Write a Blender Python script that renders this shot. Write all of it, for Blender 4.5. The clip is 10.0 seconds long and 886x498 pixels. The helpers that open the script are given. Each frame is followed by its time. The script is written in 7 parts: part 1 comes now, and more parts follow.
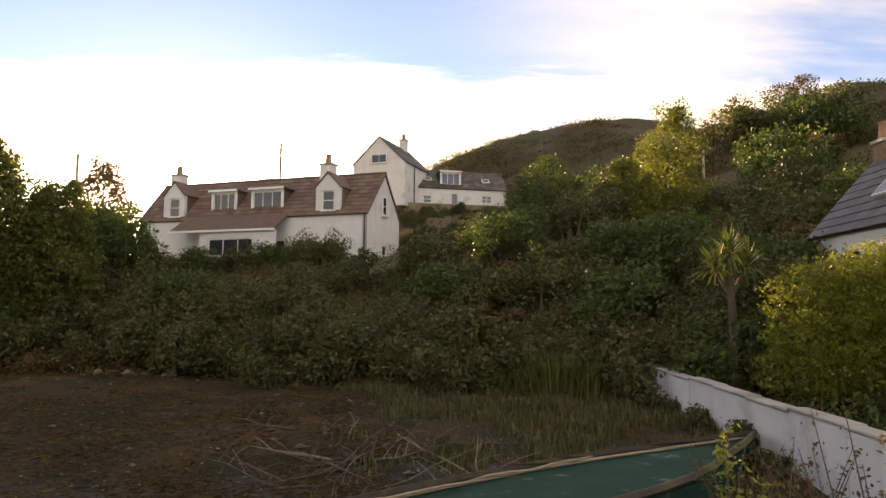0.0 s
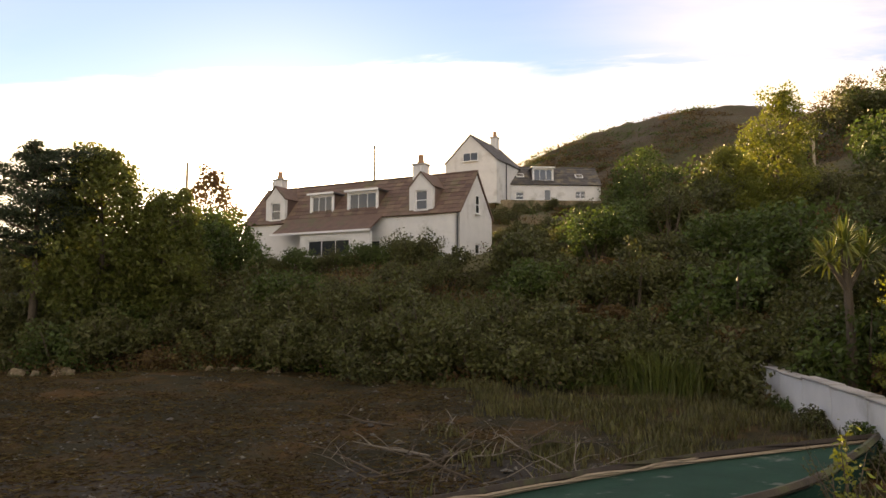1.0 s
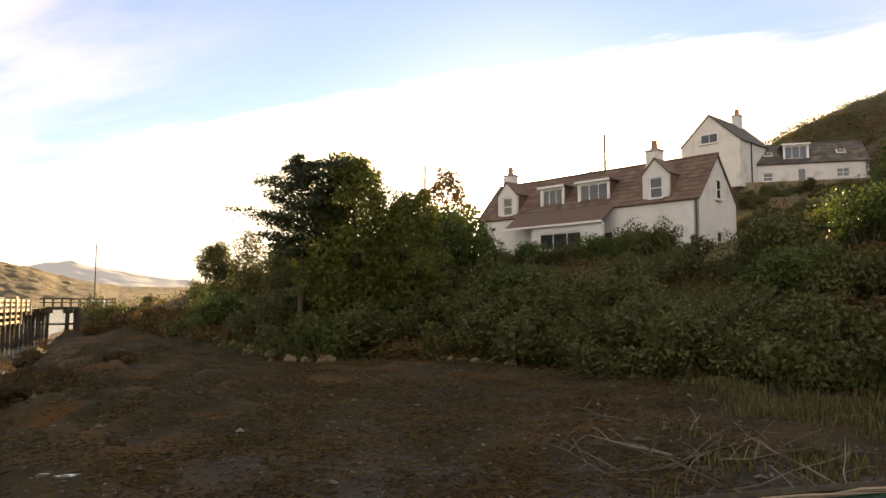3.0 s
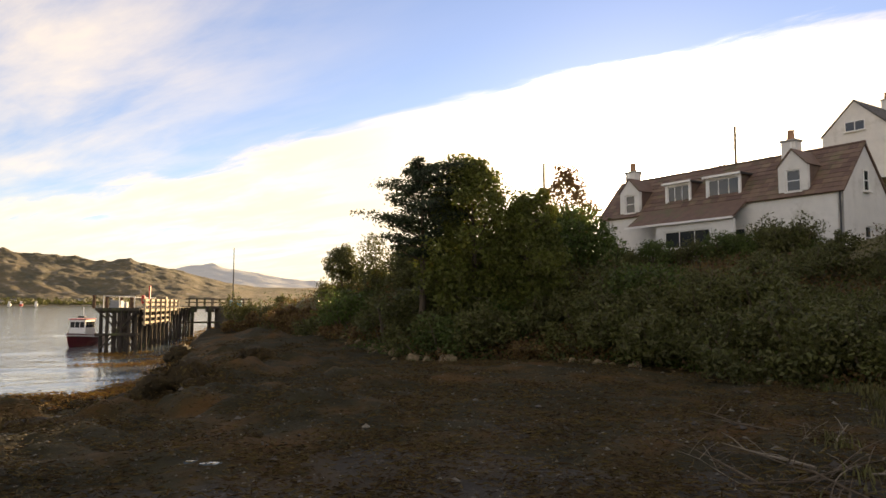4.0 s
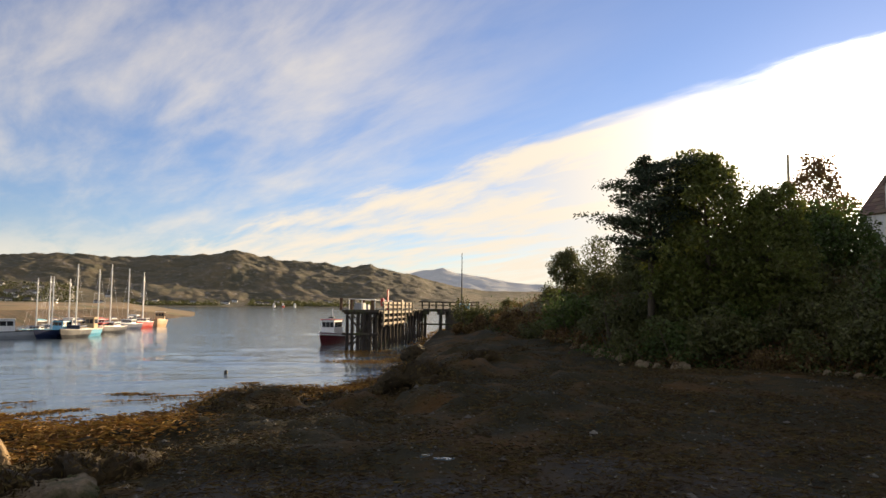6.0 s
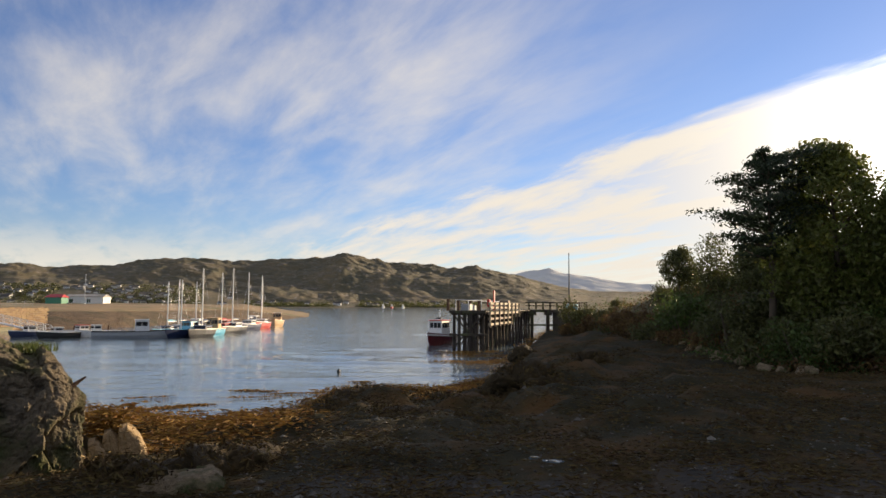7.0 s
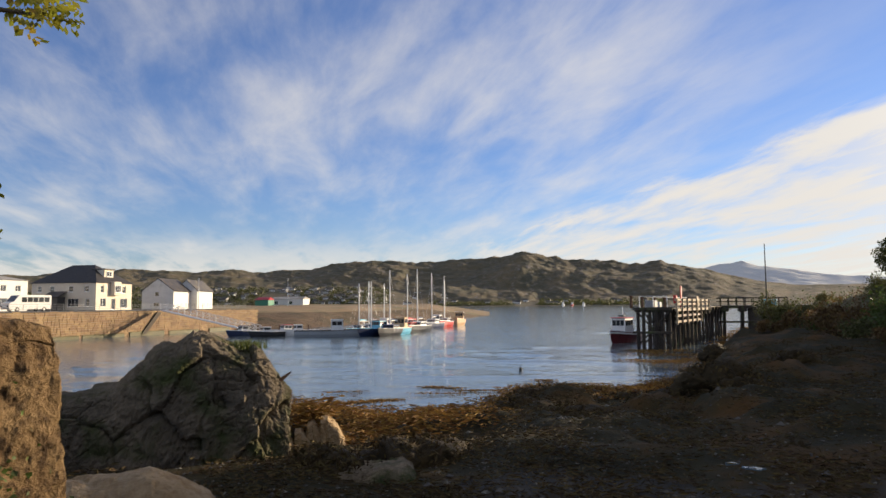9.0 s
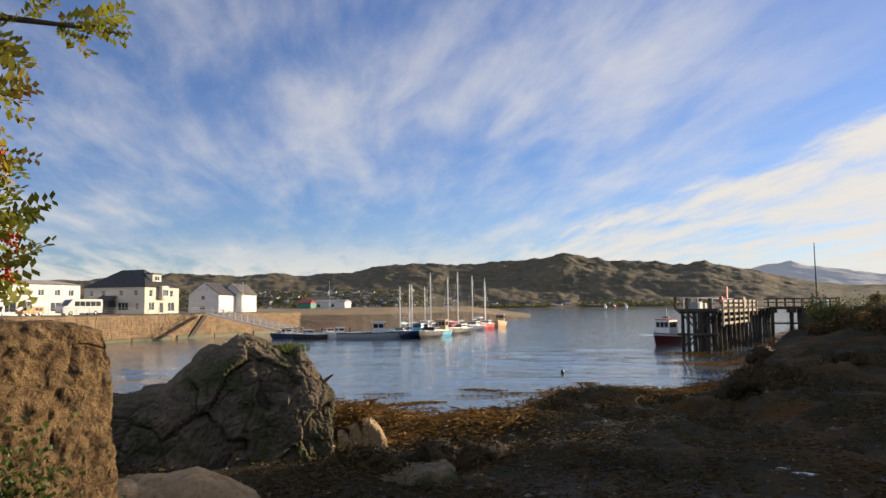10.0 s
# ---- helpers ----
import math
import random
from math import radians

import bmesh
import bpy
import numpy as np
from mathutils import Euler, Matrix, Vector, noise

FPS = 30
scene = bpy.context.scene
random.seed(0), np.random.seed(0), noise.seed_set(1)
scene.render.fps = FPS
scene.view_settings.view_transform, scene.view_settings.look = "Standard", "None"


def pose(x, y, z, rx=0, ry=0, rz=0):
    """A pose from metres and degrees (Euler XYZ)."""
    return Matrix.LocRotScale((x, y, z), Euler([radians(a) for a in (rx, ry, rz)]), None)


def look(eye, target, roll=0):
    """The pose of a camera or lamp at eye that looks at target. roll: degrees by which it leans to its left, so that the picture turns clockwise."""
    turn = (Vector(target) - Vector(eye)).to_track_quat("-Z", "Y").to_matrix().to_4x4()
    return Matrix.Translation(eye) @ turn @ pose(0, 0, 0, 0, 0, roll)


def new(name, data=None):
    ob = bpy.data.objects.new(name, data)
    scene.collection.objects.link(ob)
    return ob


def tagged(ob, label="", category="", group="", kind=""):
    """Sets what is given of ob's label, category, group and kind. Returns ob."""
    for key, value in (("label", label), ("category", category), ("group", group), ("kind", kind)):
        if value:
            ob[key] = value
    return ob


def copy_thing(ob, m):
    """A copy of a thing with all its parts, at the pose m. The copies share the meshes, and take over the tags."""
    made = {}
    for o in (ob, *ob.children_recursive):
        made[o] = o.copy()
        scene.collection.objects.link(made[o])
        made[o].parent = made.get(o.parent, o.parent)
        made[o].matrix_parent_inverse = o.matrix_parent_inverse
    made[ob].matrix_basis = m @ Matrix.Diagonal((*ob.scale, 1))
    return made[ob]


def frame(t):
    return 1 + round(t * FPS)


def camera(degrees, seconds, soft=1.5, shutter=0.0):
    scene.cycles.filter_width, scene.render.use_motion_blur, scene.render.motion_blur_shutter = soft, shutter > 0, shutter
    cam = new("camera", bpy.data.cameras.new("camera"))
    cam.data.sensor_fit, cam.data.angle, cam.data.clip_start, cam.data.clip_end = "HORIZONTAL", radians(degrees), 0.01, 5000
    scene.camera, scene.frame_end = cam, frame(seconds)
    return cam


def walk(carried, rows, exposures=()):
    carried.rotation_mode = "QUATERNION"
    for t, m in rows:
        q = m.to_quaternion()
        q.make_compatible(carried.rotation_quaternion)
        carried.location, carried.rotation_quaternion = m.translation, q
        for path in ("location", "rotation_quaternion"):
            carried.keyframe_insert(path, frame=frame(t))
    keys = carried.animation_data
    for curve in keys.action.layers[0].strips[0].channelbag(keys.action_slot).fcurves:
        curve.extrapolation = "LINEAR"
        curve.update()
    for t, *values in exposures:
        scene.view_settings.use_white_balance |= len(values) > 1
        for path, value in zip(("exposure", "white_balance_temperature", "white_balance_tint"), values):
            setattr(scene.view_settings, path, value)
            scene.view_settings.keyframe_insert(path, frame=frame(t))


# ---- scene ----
# ---------------------------------------------------------------- camera
EYE = 4.8                       # height of the lens over the low-tide water
cam = camera(64.4, 10.0)
TURNS = [                       # seconds, yaw, pitch, roll
    (0.0, -1.05, 5.21, 0.52), (0.5, 2.36, 5.12, 0.36), (1.0, 6.56, 4.99, 0.09),
    (1.5, 10.83, 4.84, -0.01), (2.0, 15.77, 4.62, 0.02), (2.5, 20.47, 4.47, 0.00),
    (4.0, 35.05, 4.44, 0.04), (4.5, 39.56, 4.46, 0.28), (5.0, 44.42, 4.58, 0.38),
    (6.5, 57.45, 4.66, 0.44), (7.0, 61.80, 4.66, 0.33), (7.5, 65.74, 4.56, 0.14),
    (8.0, 69.76, 4.46, -0.13), (8.5, 73.20, 4.46, -0.26), (9.0, 76.25, 4.53, -0.43),
    (9.5, 78.20, 4.67, -0.54), (10.0, 79.52, 4.75, -0.67),
]
walk(cam, [(t, pose(0, 0, EYE, 90 + p, 0, y) @ pose(0, 0, 0, 0, 0, r)) for t, y, p, r in TURNS],
     exposures=[(0.0, 1.75, 10800, 14), (2.5, 1.8, 11400, 14), (4.5, 1.12, 9200, 12), (6.5, 0.82, 7600, 10), (8.0, 0.7, 6900, 10), (10.0, 0.7, 6700, 10)])

# ---------------------------------------------------------------- sky and sun
SUN_AZ, SUN_EL = 19.2, 12.2     # degrees to the left of +y, and above the horizon


def toward(az, el=0.0):
    a, e = radians(az), radians(el)
    return Vector((-math.sin(a) * math.cos(e), math.cos(a) * math.cos(e), math.sin(e)))


SUN_DIR = toward(SUN_AZ, SUN_EL)


def build_world():
    w = bpy.data.worlds.new("sky")
    scene.world = w
    w.use_nodes = True
    nt = w.node_tree
    nt.nodes.clear()
    N, L = nt.nodes.new, nt.links.new

    def math_n(op, a, b=None, clamp=False):
        n = N("ShaderNodeMath")
        n.operation, n.use_clamp = op, clamp
        for i, v in enumerate((a, b)):
            if v is None:
                continue
            if isinstance(v, (int, float)):
                n.inputs[i].default_value = v
            else:
                L(v, n.inputs[i])
        return n.outputs[0]

    def dot(vec, v):
        n = N("ShaderNodeVectorMath")
        n.operation = "DOT_PRODUCT"
        L(vec, n.inputs[0])
        n.inputs[1].default_value = v
        return n.outputs["Value"]

    def ramp(fac, lo, hi):
        n = N("ShaderNodeMapRange")
        n.interpolation_type = "SMOOTHSTEP"
        n.inputs["From Min"].default_value, n.inputs["From Max"].default_value = lo, hi
        L(fac, n.inputs["Value"])
        return n.outputs[0]

    def mix(f, a, b):
        n = N("ShaderNodeMix")
        n.data_type = "RGBA"
        if isinstance(f, (int, float)):
            n.inputs[0].default_value = f
        else:
            L(f, n.inputs[0])
        for i, v in ((6, a), (7, b)):
            if isinstance(v, tuple):
                n.inputs[i].default_value = (*v, 1)
            else:
                L(v, n.inputs[i])
        return n.outputs[2]

    co = N("ShaderNodeTexCoord").outputs["Generated"]
    sep = N("ShaderNodeSeparateXYZ")
    L(co, sep.inputs[0])
    up = sep.outputs["Z"]
    sky = N("ShaderNodeTexSky")
    sky.sky_type, sky.sun_disc = "NISHITA", False
    sky.sun_elevation, sky.sun_rotation = radians(SUN_EL), radians(-SUN_AZ)
    sky.air_density, sky.dust_density, sky.ozone_density = 1.0, 0.1, 2.5
    blue = N("ShaderNodeVectorMath")
    blue.operation = "SCALE"
    L(sky.outputs[0], blue.inputs[0])
    blue.inputs["Scale"].default_value = SKY_GAIN
    deep = N("ShaderNodeVectorMath")
    deep.operation = "MULTIPLY"
    L(blue.outputs[0], deep.inputs[0])
    deep.inputs[1].default_value = (0.72, 0.80, 1.14)

    # the cloud deck: the direction carried out to a flat layer overhead
    den = math_n("ADD", math_n("MAXIMUM", up, 0.0), 0.10)
    deck = N("ShaderNodeCombineXYZ")
    L(math_n("DIVIDE", sep.outputs["X"], den), deck.inputs[0])
    L(math_n("DIVIDE", sep.outputs["Y"], den), deck.inputs[1])

    def streaks(turn, stretch, scale, detail, rough, off=0.0, dist=0.0):
        mp = N("ShaderNodeMapping")
        mp.inputs["Location"].default_value = (off, off * 0.7, off * 0.3)
        mp.inputs["Rotation"].default_value = (0, 0, radians(turn))
        mp.inputs["Scale"].default_value = (1.0, stretch, 1.0)
        L(deck.outputs[0], mp.inputs[0])
        n = N("ShaderNodeTexNoise")
        n.inputs["Scale"].default_value, n.inputs["Detail"].default_value = scale, detail
        n.inputs["Roughness"].default_value, n.inputs["Distortion"].default_value = rough, dist
        L(mp.outputs[0], n.inputs["Vector"])
        return n.outputs["Fac"]

    fine = streaks(22, 3.0, 1.1, 8, 0.60, 3.1, 0.25)
    broad = streaks(15, 1.7, 0.42, 4, 0.5, 7.7, 0.3)
    # one long bank of cloud under a straight upper edge, sinking towards the sea
    edge = toward(70, 6.8).cross(toward(26, 17.8)).normalized()
    if edge.z < 0:
        edge = -edge
    below = math_n("ADD", dot(co, tuple(-edge)), math_n("MULTIPLY", math_n("SUBTRACT", fine, 0.5), 0.10))
    bank = ramp(below, -0.008, 0.035)
    # open cirrus over the harbour
    cirrus = ramp(math_n("ADD", math_n("MULTIPLY", fine, 0.6), math_n("MULTIPLY", broad, 0.75)), 0.50, 0.96)
    low = math_n("MULTIPLY", ramp(up, 0.13, 0.03), ramp(math_n("ADD", fine, math_n("MULTIPLY", broad, 0.4)), 0.45, 0.78))
    bank_thin = math_n("MULTIPLY", bank, ramp(math_n("ADD", fine, math_n("MULTIPLY", broad, 0.5)), 0.50, 0.92))
    towards = dot(co, tuple(SUN_DIR))
    near_sun = ramp(towards, 0.80, 0.97)
    bank_all = math_n("MAXIMUM", bank_thin, math_n("MULTIPLY", bank, near_sun))
    cover = math_n("MAXIMUM", math_n("MAXIMUM", math_n("MULTIPLY", math_n("MULTIPLY", cirrus, 0.76), ramp(towards, 0.98, 0.72)), math_n("MULTIPLY", low, 0.85)), bank_all)
    # thin cloud scatters forward: bright round the sun, pale grey away from it
    glow = math_n("POWER", math_n("MAXIMUM", towards, 0.0), 45.0)
    halo = math_n("POWER", math_n("MAXIMUM", towards, 0.0), 160.0)
    # cloud facing the sun square on, beyond the view, brightened as added fill
    opposite_fill = math_n("MULTIPLY", math_n("MAXIMUM", math_n("MULTIPLY", towards, -1.0), 0.0), 0.5)
    lit = math_n("ADD", math_n("ADD", math_n("ADD", math_n("MULTIPLY", glow, 1.4), math_n("MULTIPLY", halo, 6.0)), 0.50), opposite_fill)
    white = N("ShaderNodeVectorMath")
    white.operation = "SCALE"
    white.inputs[0].default_value = (1.0, 0.97, 0.93)
    L(lit, white.inputs["Scale"])
    both = mix(cover, deep.outputs[0], white.outputs[0])
    bg = N("ShaderNodeBackground")
    L(both, bg.inputs["Color"])
    bg.inputs["Strength"].default_value = 1.0
    out = N("ShaderNodeOutputWorld")
    L(bg.outputs[0], out.inputs[0])


SKY_GAIN = 0.086
build_world()
sun_data = bpy.data.lights.new("sun", "SUN")
sun_data.energy, sun_data.angle, sun_data.color = 5.0, radians(0.53), (1.0, 0.80, 0.56)
sun = new("sun", sun_data)
sun.matrix_world = look((0, 0, 60), Vector((0, 0, 60)) - SUN_DIR)
tagged(sun, kind="structure")


# ---------------------------------------------------------------- materials
def material(name, dark, light, rough=0.8, scale=3.0, fine=25.0, bump=0.3, metal=0.0, stain=None, stain_scale=0.6,
             stain_amount=0.5, per_object=0.0, stretch=(1, 1, 1), translucent=0.0, spec=0.5, bump_dist=0.02, speck=None):
    """A weathered surface: two scales of mottling between two colours, a stain of a third, and relief."""
    m = bpy.data.materials.new(name)
    m.use_nodes = True
    nt = m.node_tree
    N, L = nt.nodes.new, nt.links.new
    b = nt.nodes["Principled BSDF"]
    b.inputs["Roughness"].default_value, b.inputs["Metallic"].default_value = rough, metal
    b.inputs["Specular IOR Level"].default_value = spec
    co = N("ShaderNodeTexCoord")
    mp = N("ShaderNodeMapping")
    mp.inputs["Scale"].default_value = stretch
    L(co.outputs["Object"], mp.inputs[0])

    def noise_tex(s, detail=6, r=0.6):
        n = N("ShaderNodeTexNoise")
        n.inputs["Scale"].default_value, n.inputs["Detail"].default_value, n.inputs["Roughness"].default_value = s, detail, r
        L(mp.outputs[0], n.inputs["Vector"])
        return n.outputs["Fac"]

    def rng(f, lo, hi, a=0.0, c=1.0):
        n = N("ShaderNodeMapRange")
        for k, v in (("From Min", lo), ("From Max", hi), ("To Min", a), ("To Max", c)):
            n.inputs[k].default_value = v
        L(f, n.inputs["Value"])
        return n.outputs[0]

    def mix(f, a, c, mode="MIX"):
        n = N("ShaderNodeMix")
        n.data_type, n.blend_type = "RGBA", mode
        if isinstance(f, float):
            n.inputs[0].default_value = f
        else:
            L(f, n.inputs[0])
        for i, v in ((6, a), (7, c)):
            if isinstance(v, tuple):
                n.inputs[i].default_value = (*v, 1)
            else:
                L(v, n.inputs[i])
        return n.outputs[2]

    big, small = noise_tex(scale), noise_tex(fine, 8, 0.7)
    col = mix(rng(big, 0.35, 0.65), dark, light)
    col = mix(0.55, col, mix(rng(small, 0.3, 0.7), dark, light))
    if stain:
        col = mix(rng(noise_tex(stain_scale, 7, 0.65), 0.62 - 0.25 * stain_amount, 0.78 - 0.25 * stain_amount), col, stain)
    if speck:
        col = mix(rng(noise_tex(fine * 0.6, 3, 0.75), 0.50, 0.56), col, speck)
        col = mix(rng(noise_tex(scale * 5.0, 5, 0.7), 0.56, 0.62), col, speck)
    if per_object:
        info = N("ShaderNodeObjectInfo")
        geo = N("ShaderNodeNewGeometry")
        add = N("ShaderNodeMath")
        add.operation = "FRACT"
        add2 = N("ShaderNodeMath")
        add2.operation = "ADD"
        L(info.outputs["Random"], add2.inputs[0])
        L(geo.outputs["Random Per Island"], add2.inputs[1])
        L(add2.outputs[0], add.inputs[0])
        hsv = N("ShaderNodeHueSaturation")
        L(rng(add.outputs[0], 0, 1, 1 - per_object, 1 + per_object), hsv.inputs["Value"])
        L(rng(add.outputs[0], 0, 1, 0.5 - per_object * 0.05, 0.5 + per_object * 0.05), hsv.inputs["Hue"])
        L(col, hsv.inputs["Color"])
        col = hsv.outputs[0]
    L(col, b.inputs["Base Color"])
    L(rng(small, 0.2, 0.8, max(rough - 0.12, 0.02), min(rough + 0.12, 1.0)), b.inputs["Roughness"])
    if bump:
        bp = N("ShaderNodeBump")
        bp.inputs["Strength"].default_value, bp.inputs["Distance"].default_value = bump, bump_dist
        L(small, bp.inputs["Height"])
        L(bp.outputs[0], b.inputs["Normal"])
    if translucent:
        tr = N("ShaderNodeBsdfTranslucent")
        L(col, tr.inputs["Color"])
        ms = N("ShaderNodeMixShader")
        ms.inputs[0].default_value = translucent
        L(b.outputs[0], ms.inputs[1])
        L(tr.outputs[0], ms.inputs[2])
        L(ms.outputs[0], nt.nodes["Material Output"].inputs[0])
    return m


def water_material():
    m = bpy.data.materials.new("sea_water")
    m.use_nodes = True
    nt = m.node_tree
    N, L = nt.nodes.new, nt.links.new
    b = nt.nodes["Principled BSDF"]
    b.inputs["Base Color"].default_value = (0.10, 0.135, 0.16, 1)
    b.inputs["Roughness"].default_value, b.inputs["IOR"].default_value = 0.09, 1.43
    co = N("ShaderNodeTexCoord")
    hs = None
    for turn, stretch, scale, amp in ((-12, 2.2, 0.22, 1.0), (-24, 2.6, 0.6, 0.6), (4, 2.0, 1.8, 0.3)):
        mp = N("ShaderNodeMapping")
        mp.inputs["Rotation"].default_value = (0, 0, radians(turn))
        mp.inputs["Scale"].default_value = (stretch, 1.0, 1.0)
        L(co.outputs["Object"], mp.inputs[0])
        n = N("ShaderNodeTexNoise")
        n.inputs["Scale"].default_value, n.inputs["Detail"].default_value = scale, 4
        L(mp.outputs[0], n.inputs["Vector"])
        k = N("ShaderNodeMath")
        k.operation = "MULTIPLY"
        k.inputs[1].default_value = amp
        L(n.outputs["Fac"], k.inputs[0])
        if hs is None:
            hs = k.outputs[0]
        else:
            a = N("ShaderNodeMath")
            L(hs, a.inputs[0])
            L(k.outputs[0], a.inputs[1])
            hs = a.outputs[0]
    bp = N("ShaderNodeBump")
    bp.inputs["Strength"].default_value, bp.inputs["Distance"].default_value = 1.0, 0.07
    L(hs, bp.inputs["Height"])
    L(bp.outputs[0], b.inputs["Normal"])
    return m


def glass_material():
    m = bpy.data.materials.new("window_glass")
    m.use_nodes = True
    b = m.node_tree.nodes["Principled BSDF"]
    b.inputs["Base Color"].default_value = (0.03, 0.035, 0.04, 1)
    b.inputs["Roughness"].default_value = 0.04
    b.inputs["Specular IOR Level"].default_value = 0.8
    return m


GLASS = glass_material()
WATER = water_material()
PALE_SLAB = material("pale_slab", (0.22, 0.15, 0.08), (0.50, 0.38, 0.23), 0.9, 1.5, 14, 0.9, stain=(0.20, 0.11, 0.035), stain_scale=1.4, stain_amount=0.5, bump_dist=0.06, spec=0.2)
RENDER = material("white_harling", (0.58, 0.58, 0.56), (0.74, 0.73, 0.70), 0.9, 1.2, 60, 0.5, stain=(0.45, 0.44, 0.40), stain_scale=0.5, stain_amount=0.25)
CREAM = material("cream_harling", (0.58, 0.52, 0.42), (0.68, 0.62, 0.52), 0.9, 1.2, 60, 0.4, stain=(0.5, 0.42, 0.30), stain_scale=0.3, stain_amount=0.2)
SLATE = material("slate", (0.032, 0.032, 0.036), (0.085, 0.08, 0.078), 0.6, 2.0, 14, 0.4, stain=(0.16, 0.13, 0.08), stain_scale=0.8, stain_amount=0.5, per_object=0.35)
SLATE_DARK = material("dark_slate", (0.014, 0.014, 0.017), (0.040, 0.038, 0.040), 0.65, 2.0, 14, 0.4, stain=(0.06, 0.05, 0.035), stain_scale=0.8, stain_amount=0.3)
TILE_RED = material("brown_roof_tile", (0.10, 0.065, 0.05), (0.19, 0.12, 0.09), 0.75, 2.0, 14, 0.4, stain=(0.12, 0.11, 0.06), stain_scale=0.8, stain_amount=0.4, per_object=0.25)
PAINT_W = material("white_paint", (0.70, 0.70, 0.68), (0.82, 0.82, 0.80), 0.45, 2, 30, 0.1)
PAINT_DK = material("dark_paint", (0.03, 0.03, 0.035), (0.06, 0.06, 0.06), 0.5, 2, 30, 0.1)
CLAY = material("clay_pot", (0.30, 0.15, 0.08), (0.42, 0.24, 0.14), 0.8, 4, 30, 0.3)
SHORE = material("weedy_shore", (0.014, 0.014, 0.007), (0.050, 0.042, 0.018), 0.95, 0.35, 3.5, 1.0, stain=(0.080, 0.043, 0.014), stain_scale=0.35, stain_amount=0.5, bump_dist=0.10, spec=0.15)
GRAVEL = material("dark_gravel", (0.020, 0.019, 0.016), (0.062, 0.055, 0.045), 0.95, 1.5, 12, 0.9, stain=(0.06, 0.04, 0.018), stain_scale=0.4, stain_amount=0.5, bump_dist=0.05, spec=0.2)
SOIL = material("bank_turf", (0.045, 0.05, 0.02), (0.12, 0.10, 0.04), 0.9, 0.4, 6, 0.9, stain=(0.12, 0.075, 0.03), stain_scale=0.15, stain_amount=0.5, bump_dist=0.1)
MOOR = material("moor_grass", (0.030, 0.040, 0.020), (0.16, 0.118, 0.062), 0.95, 0.012, 0.07, 1.0, stain=(0.23, 0.20, 0.17), stain_scale=0.05, stain_amount=0.25, bump_dist=3.2)
# distance haze over the far hills is put into these pale base colours
MOOR_HAZED = material("haze_pale_moor", (0.50, 0.51, 0.50), (0.60, 0.60, 0.57), 0.95, 0.008, 0.05, 0.6, bump_dist=4.0)
HILL = material("heather_hill", (0.035, 0.03, 0.014), (0.10, 0.065, 0.03), 0.95, 0.05, 0.9, 1.0, stain=(0.05, 0.06, 0.02), stain_scale=0.05, stain_amount=0.5, bump_dist=0.5)
ROCK = material("lichened_rock", (0.095, 0.074, 0.048), (0.40, 0.31, 0.20), 0.9, 1.3, 16, 1.0, stain=(0.055, 0.07, 0.022), stain_scale=0.9, stain_amount=0.6, bump_dist=0.12, spec=0.25)
ROCK_OCHRE = material("ochre_rock", (0.065, 0.040, 0.020), (0.38, 0.265, 0.14), 0.9, 2.6, 44, 1.0, stain=(0.40, 0.36, 0.27), stain_scale=11, stain_amount=0.5, bump_dist=0.09, spec=0.25, speck=(0.03, 0.02, 0.012))
STONE = material("quay_stone", (0.13, 0.085, 0.045), (0.34, 0.225, 0.125), 0.85, 0.5, 8, 0.8, per_object=0.2, bump_dist=0.04)
CONCRETE = material("concrete", (0.25, 0.24, 0.22), (0.42, 0.40, 0.37), 0.85, 0.8, 20, 0.4, stain=(0.16, 0.15, 0.12), stain_scale=0.5, stain_amount=0.4)
ASPHALT = material("asphalt", (0.04, 0.04, 0.042), (0.075, 0.073, 0.07), 0.9, 0.6, 30, 0.3)
TIMBER = material("tarred_timber", (0.018, 0.014, 0.010), (0.070, 0.052, 0.036), 0.8, 2.0, 20, 0.8, stretch=(1, 1, 0.2), stain=(0.08, 0.10, 0.03), stain_scale=0.7, stain_amount=0.4, per_object=0.25)
TIMBER_LIGHT = material("weathered_timber", (0.22, 0.17, 0.11), (0.42, 0.34, 0.24), 0.8, 2.0, 20, 0.6, per_object=0.25)
BARK = material("bark", (0.05, 0.038, 0.026), (0.13, 0.10, 0.07), 0.9, 3, 25, 1.0, stretch=(1, 1, 0.25))
LEAF_DARK = material("dark_leaf", (0.040, 0.050, 0.013), (0.12, 0.12, 0.034), 0.55, 0.5, 6, 0, per_object=0.35, translucent=0.35)
LEAF_MID = material("green_leaf", (0.035, 0.06, 0.012), (0.09, 0.13, 0.025), 0.55, 0.5, 6, 0, per_object=0.35, translucent=0.4)
LEAF_GOLD = material("golden_leaf", (0.10, 0.135, 0.015), (0.25, 0.25, 0.03), 0.5, 0.8, 6, 0, per_object=0.3, translucent=0.4)
LEAF_RUST = material("rust_leaf", (0.075, 0.045, 0.014), (0.17, 0.10, 0.035), 0.65, 0.5, 6, 0, per_object=0.35, translucent=0.35)
LEAF_SYC = material("sycamore_leaf", (0.060, 0.082, 0.016), (0.17, 0.18, 0.040), 0.5, 0.5, 6, 0, per_object=0.35, translucent=0.5)
LEAF_ASH = material("ash_leaf", (0.085, 0.115, 0.016), (0.21, 0.21, 0.035), 0.5, 0.8, 6, 0, per_object=0.3, translucent=0.45)
NEEDLE = material("pine_needle", (0.012, 0.022, 0.010), (0.035, 0.055, 0.022), 0.6, 0.5, 6, 0, per_object=0.3, translucent=0.25)


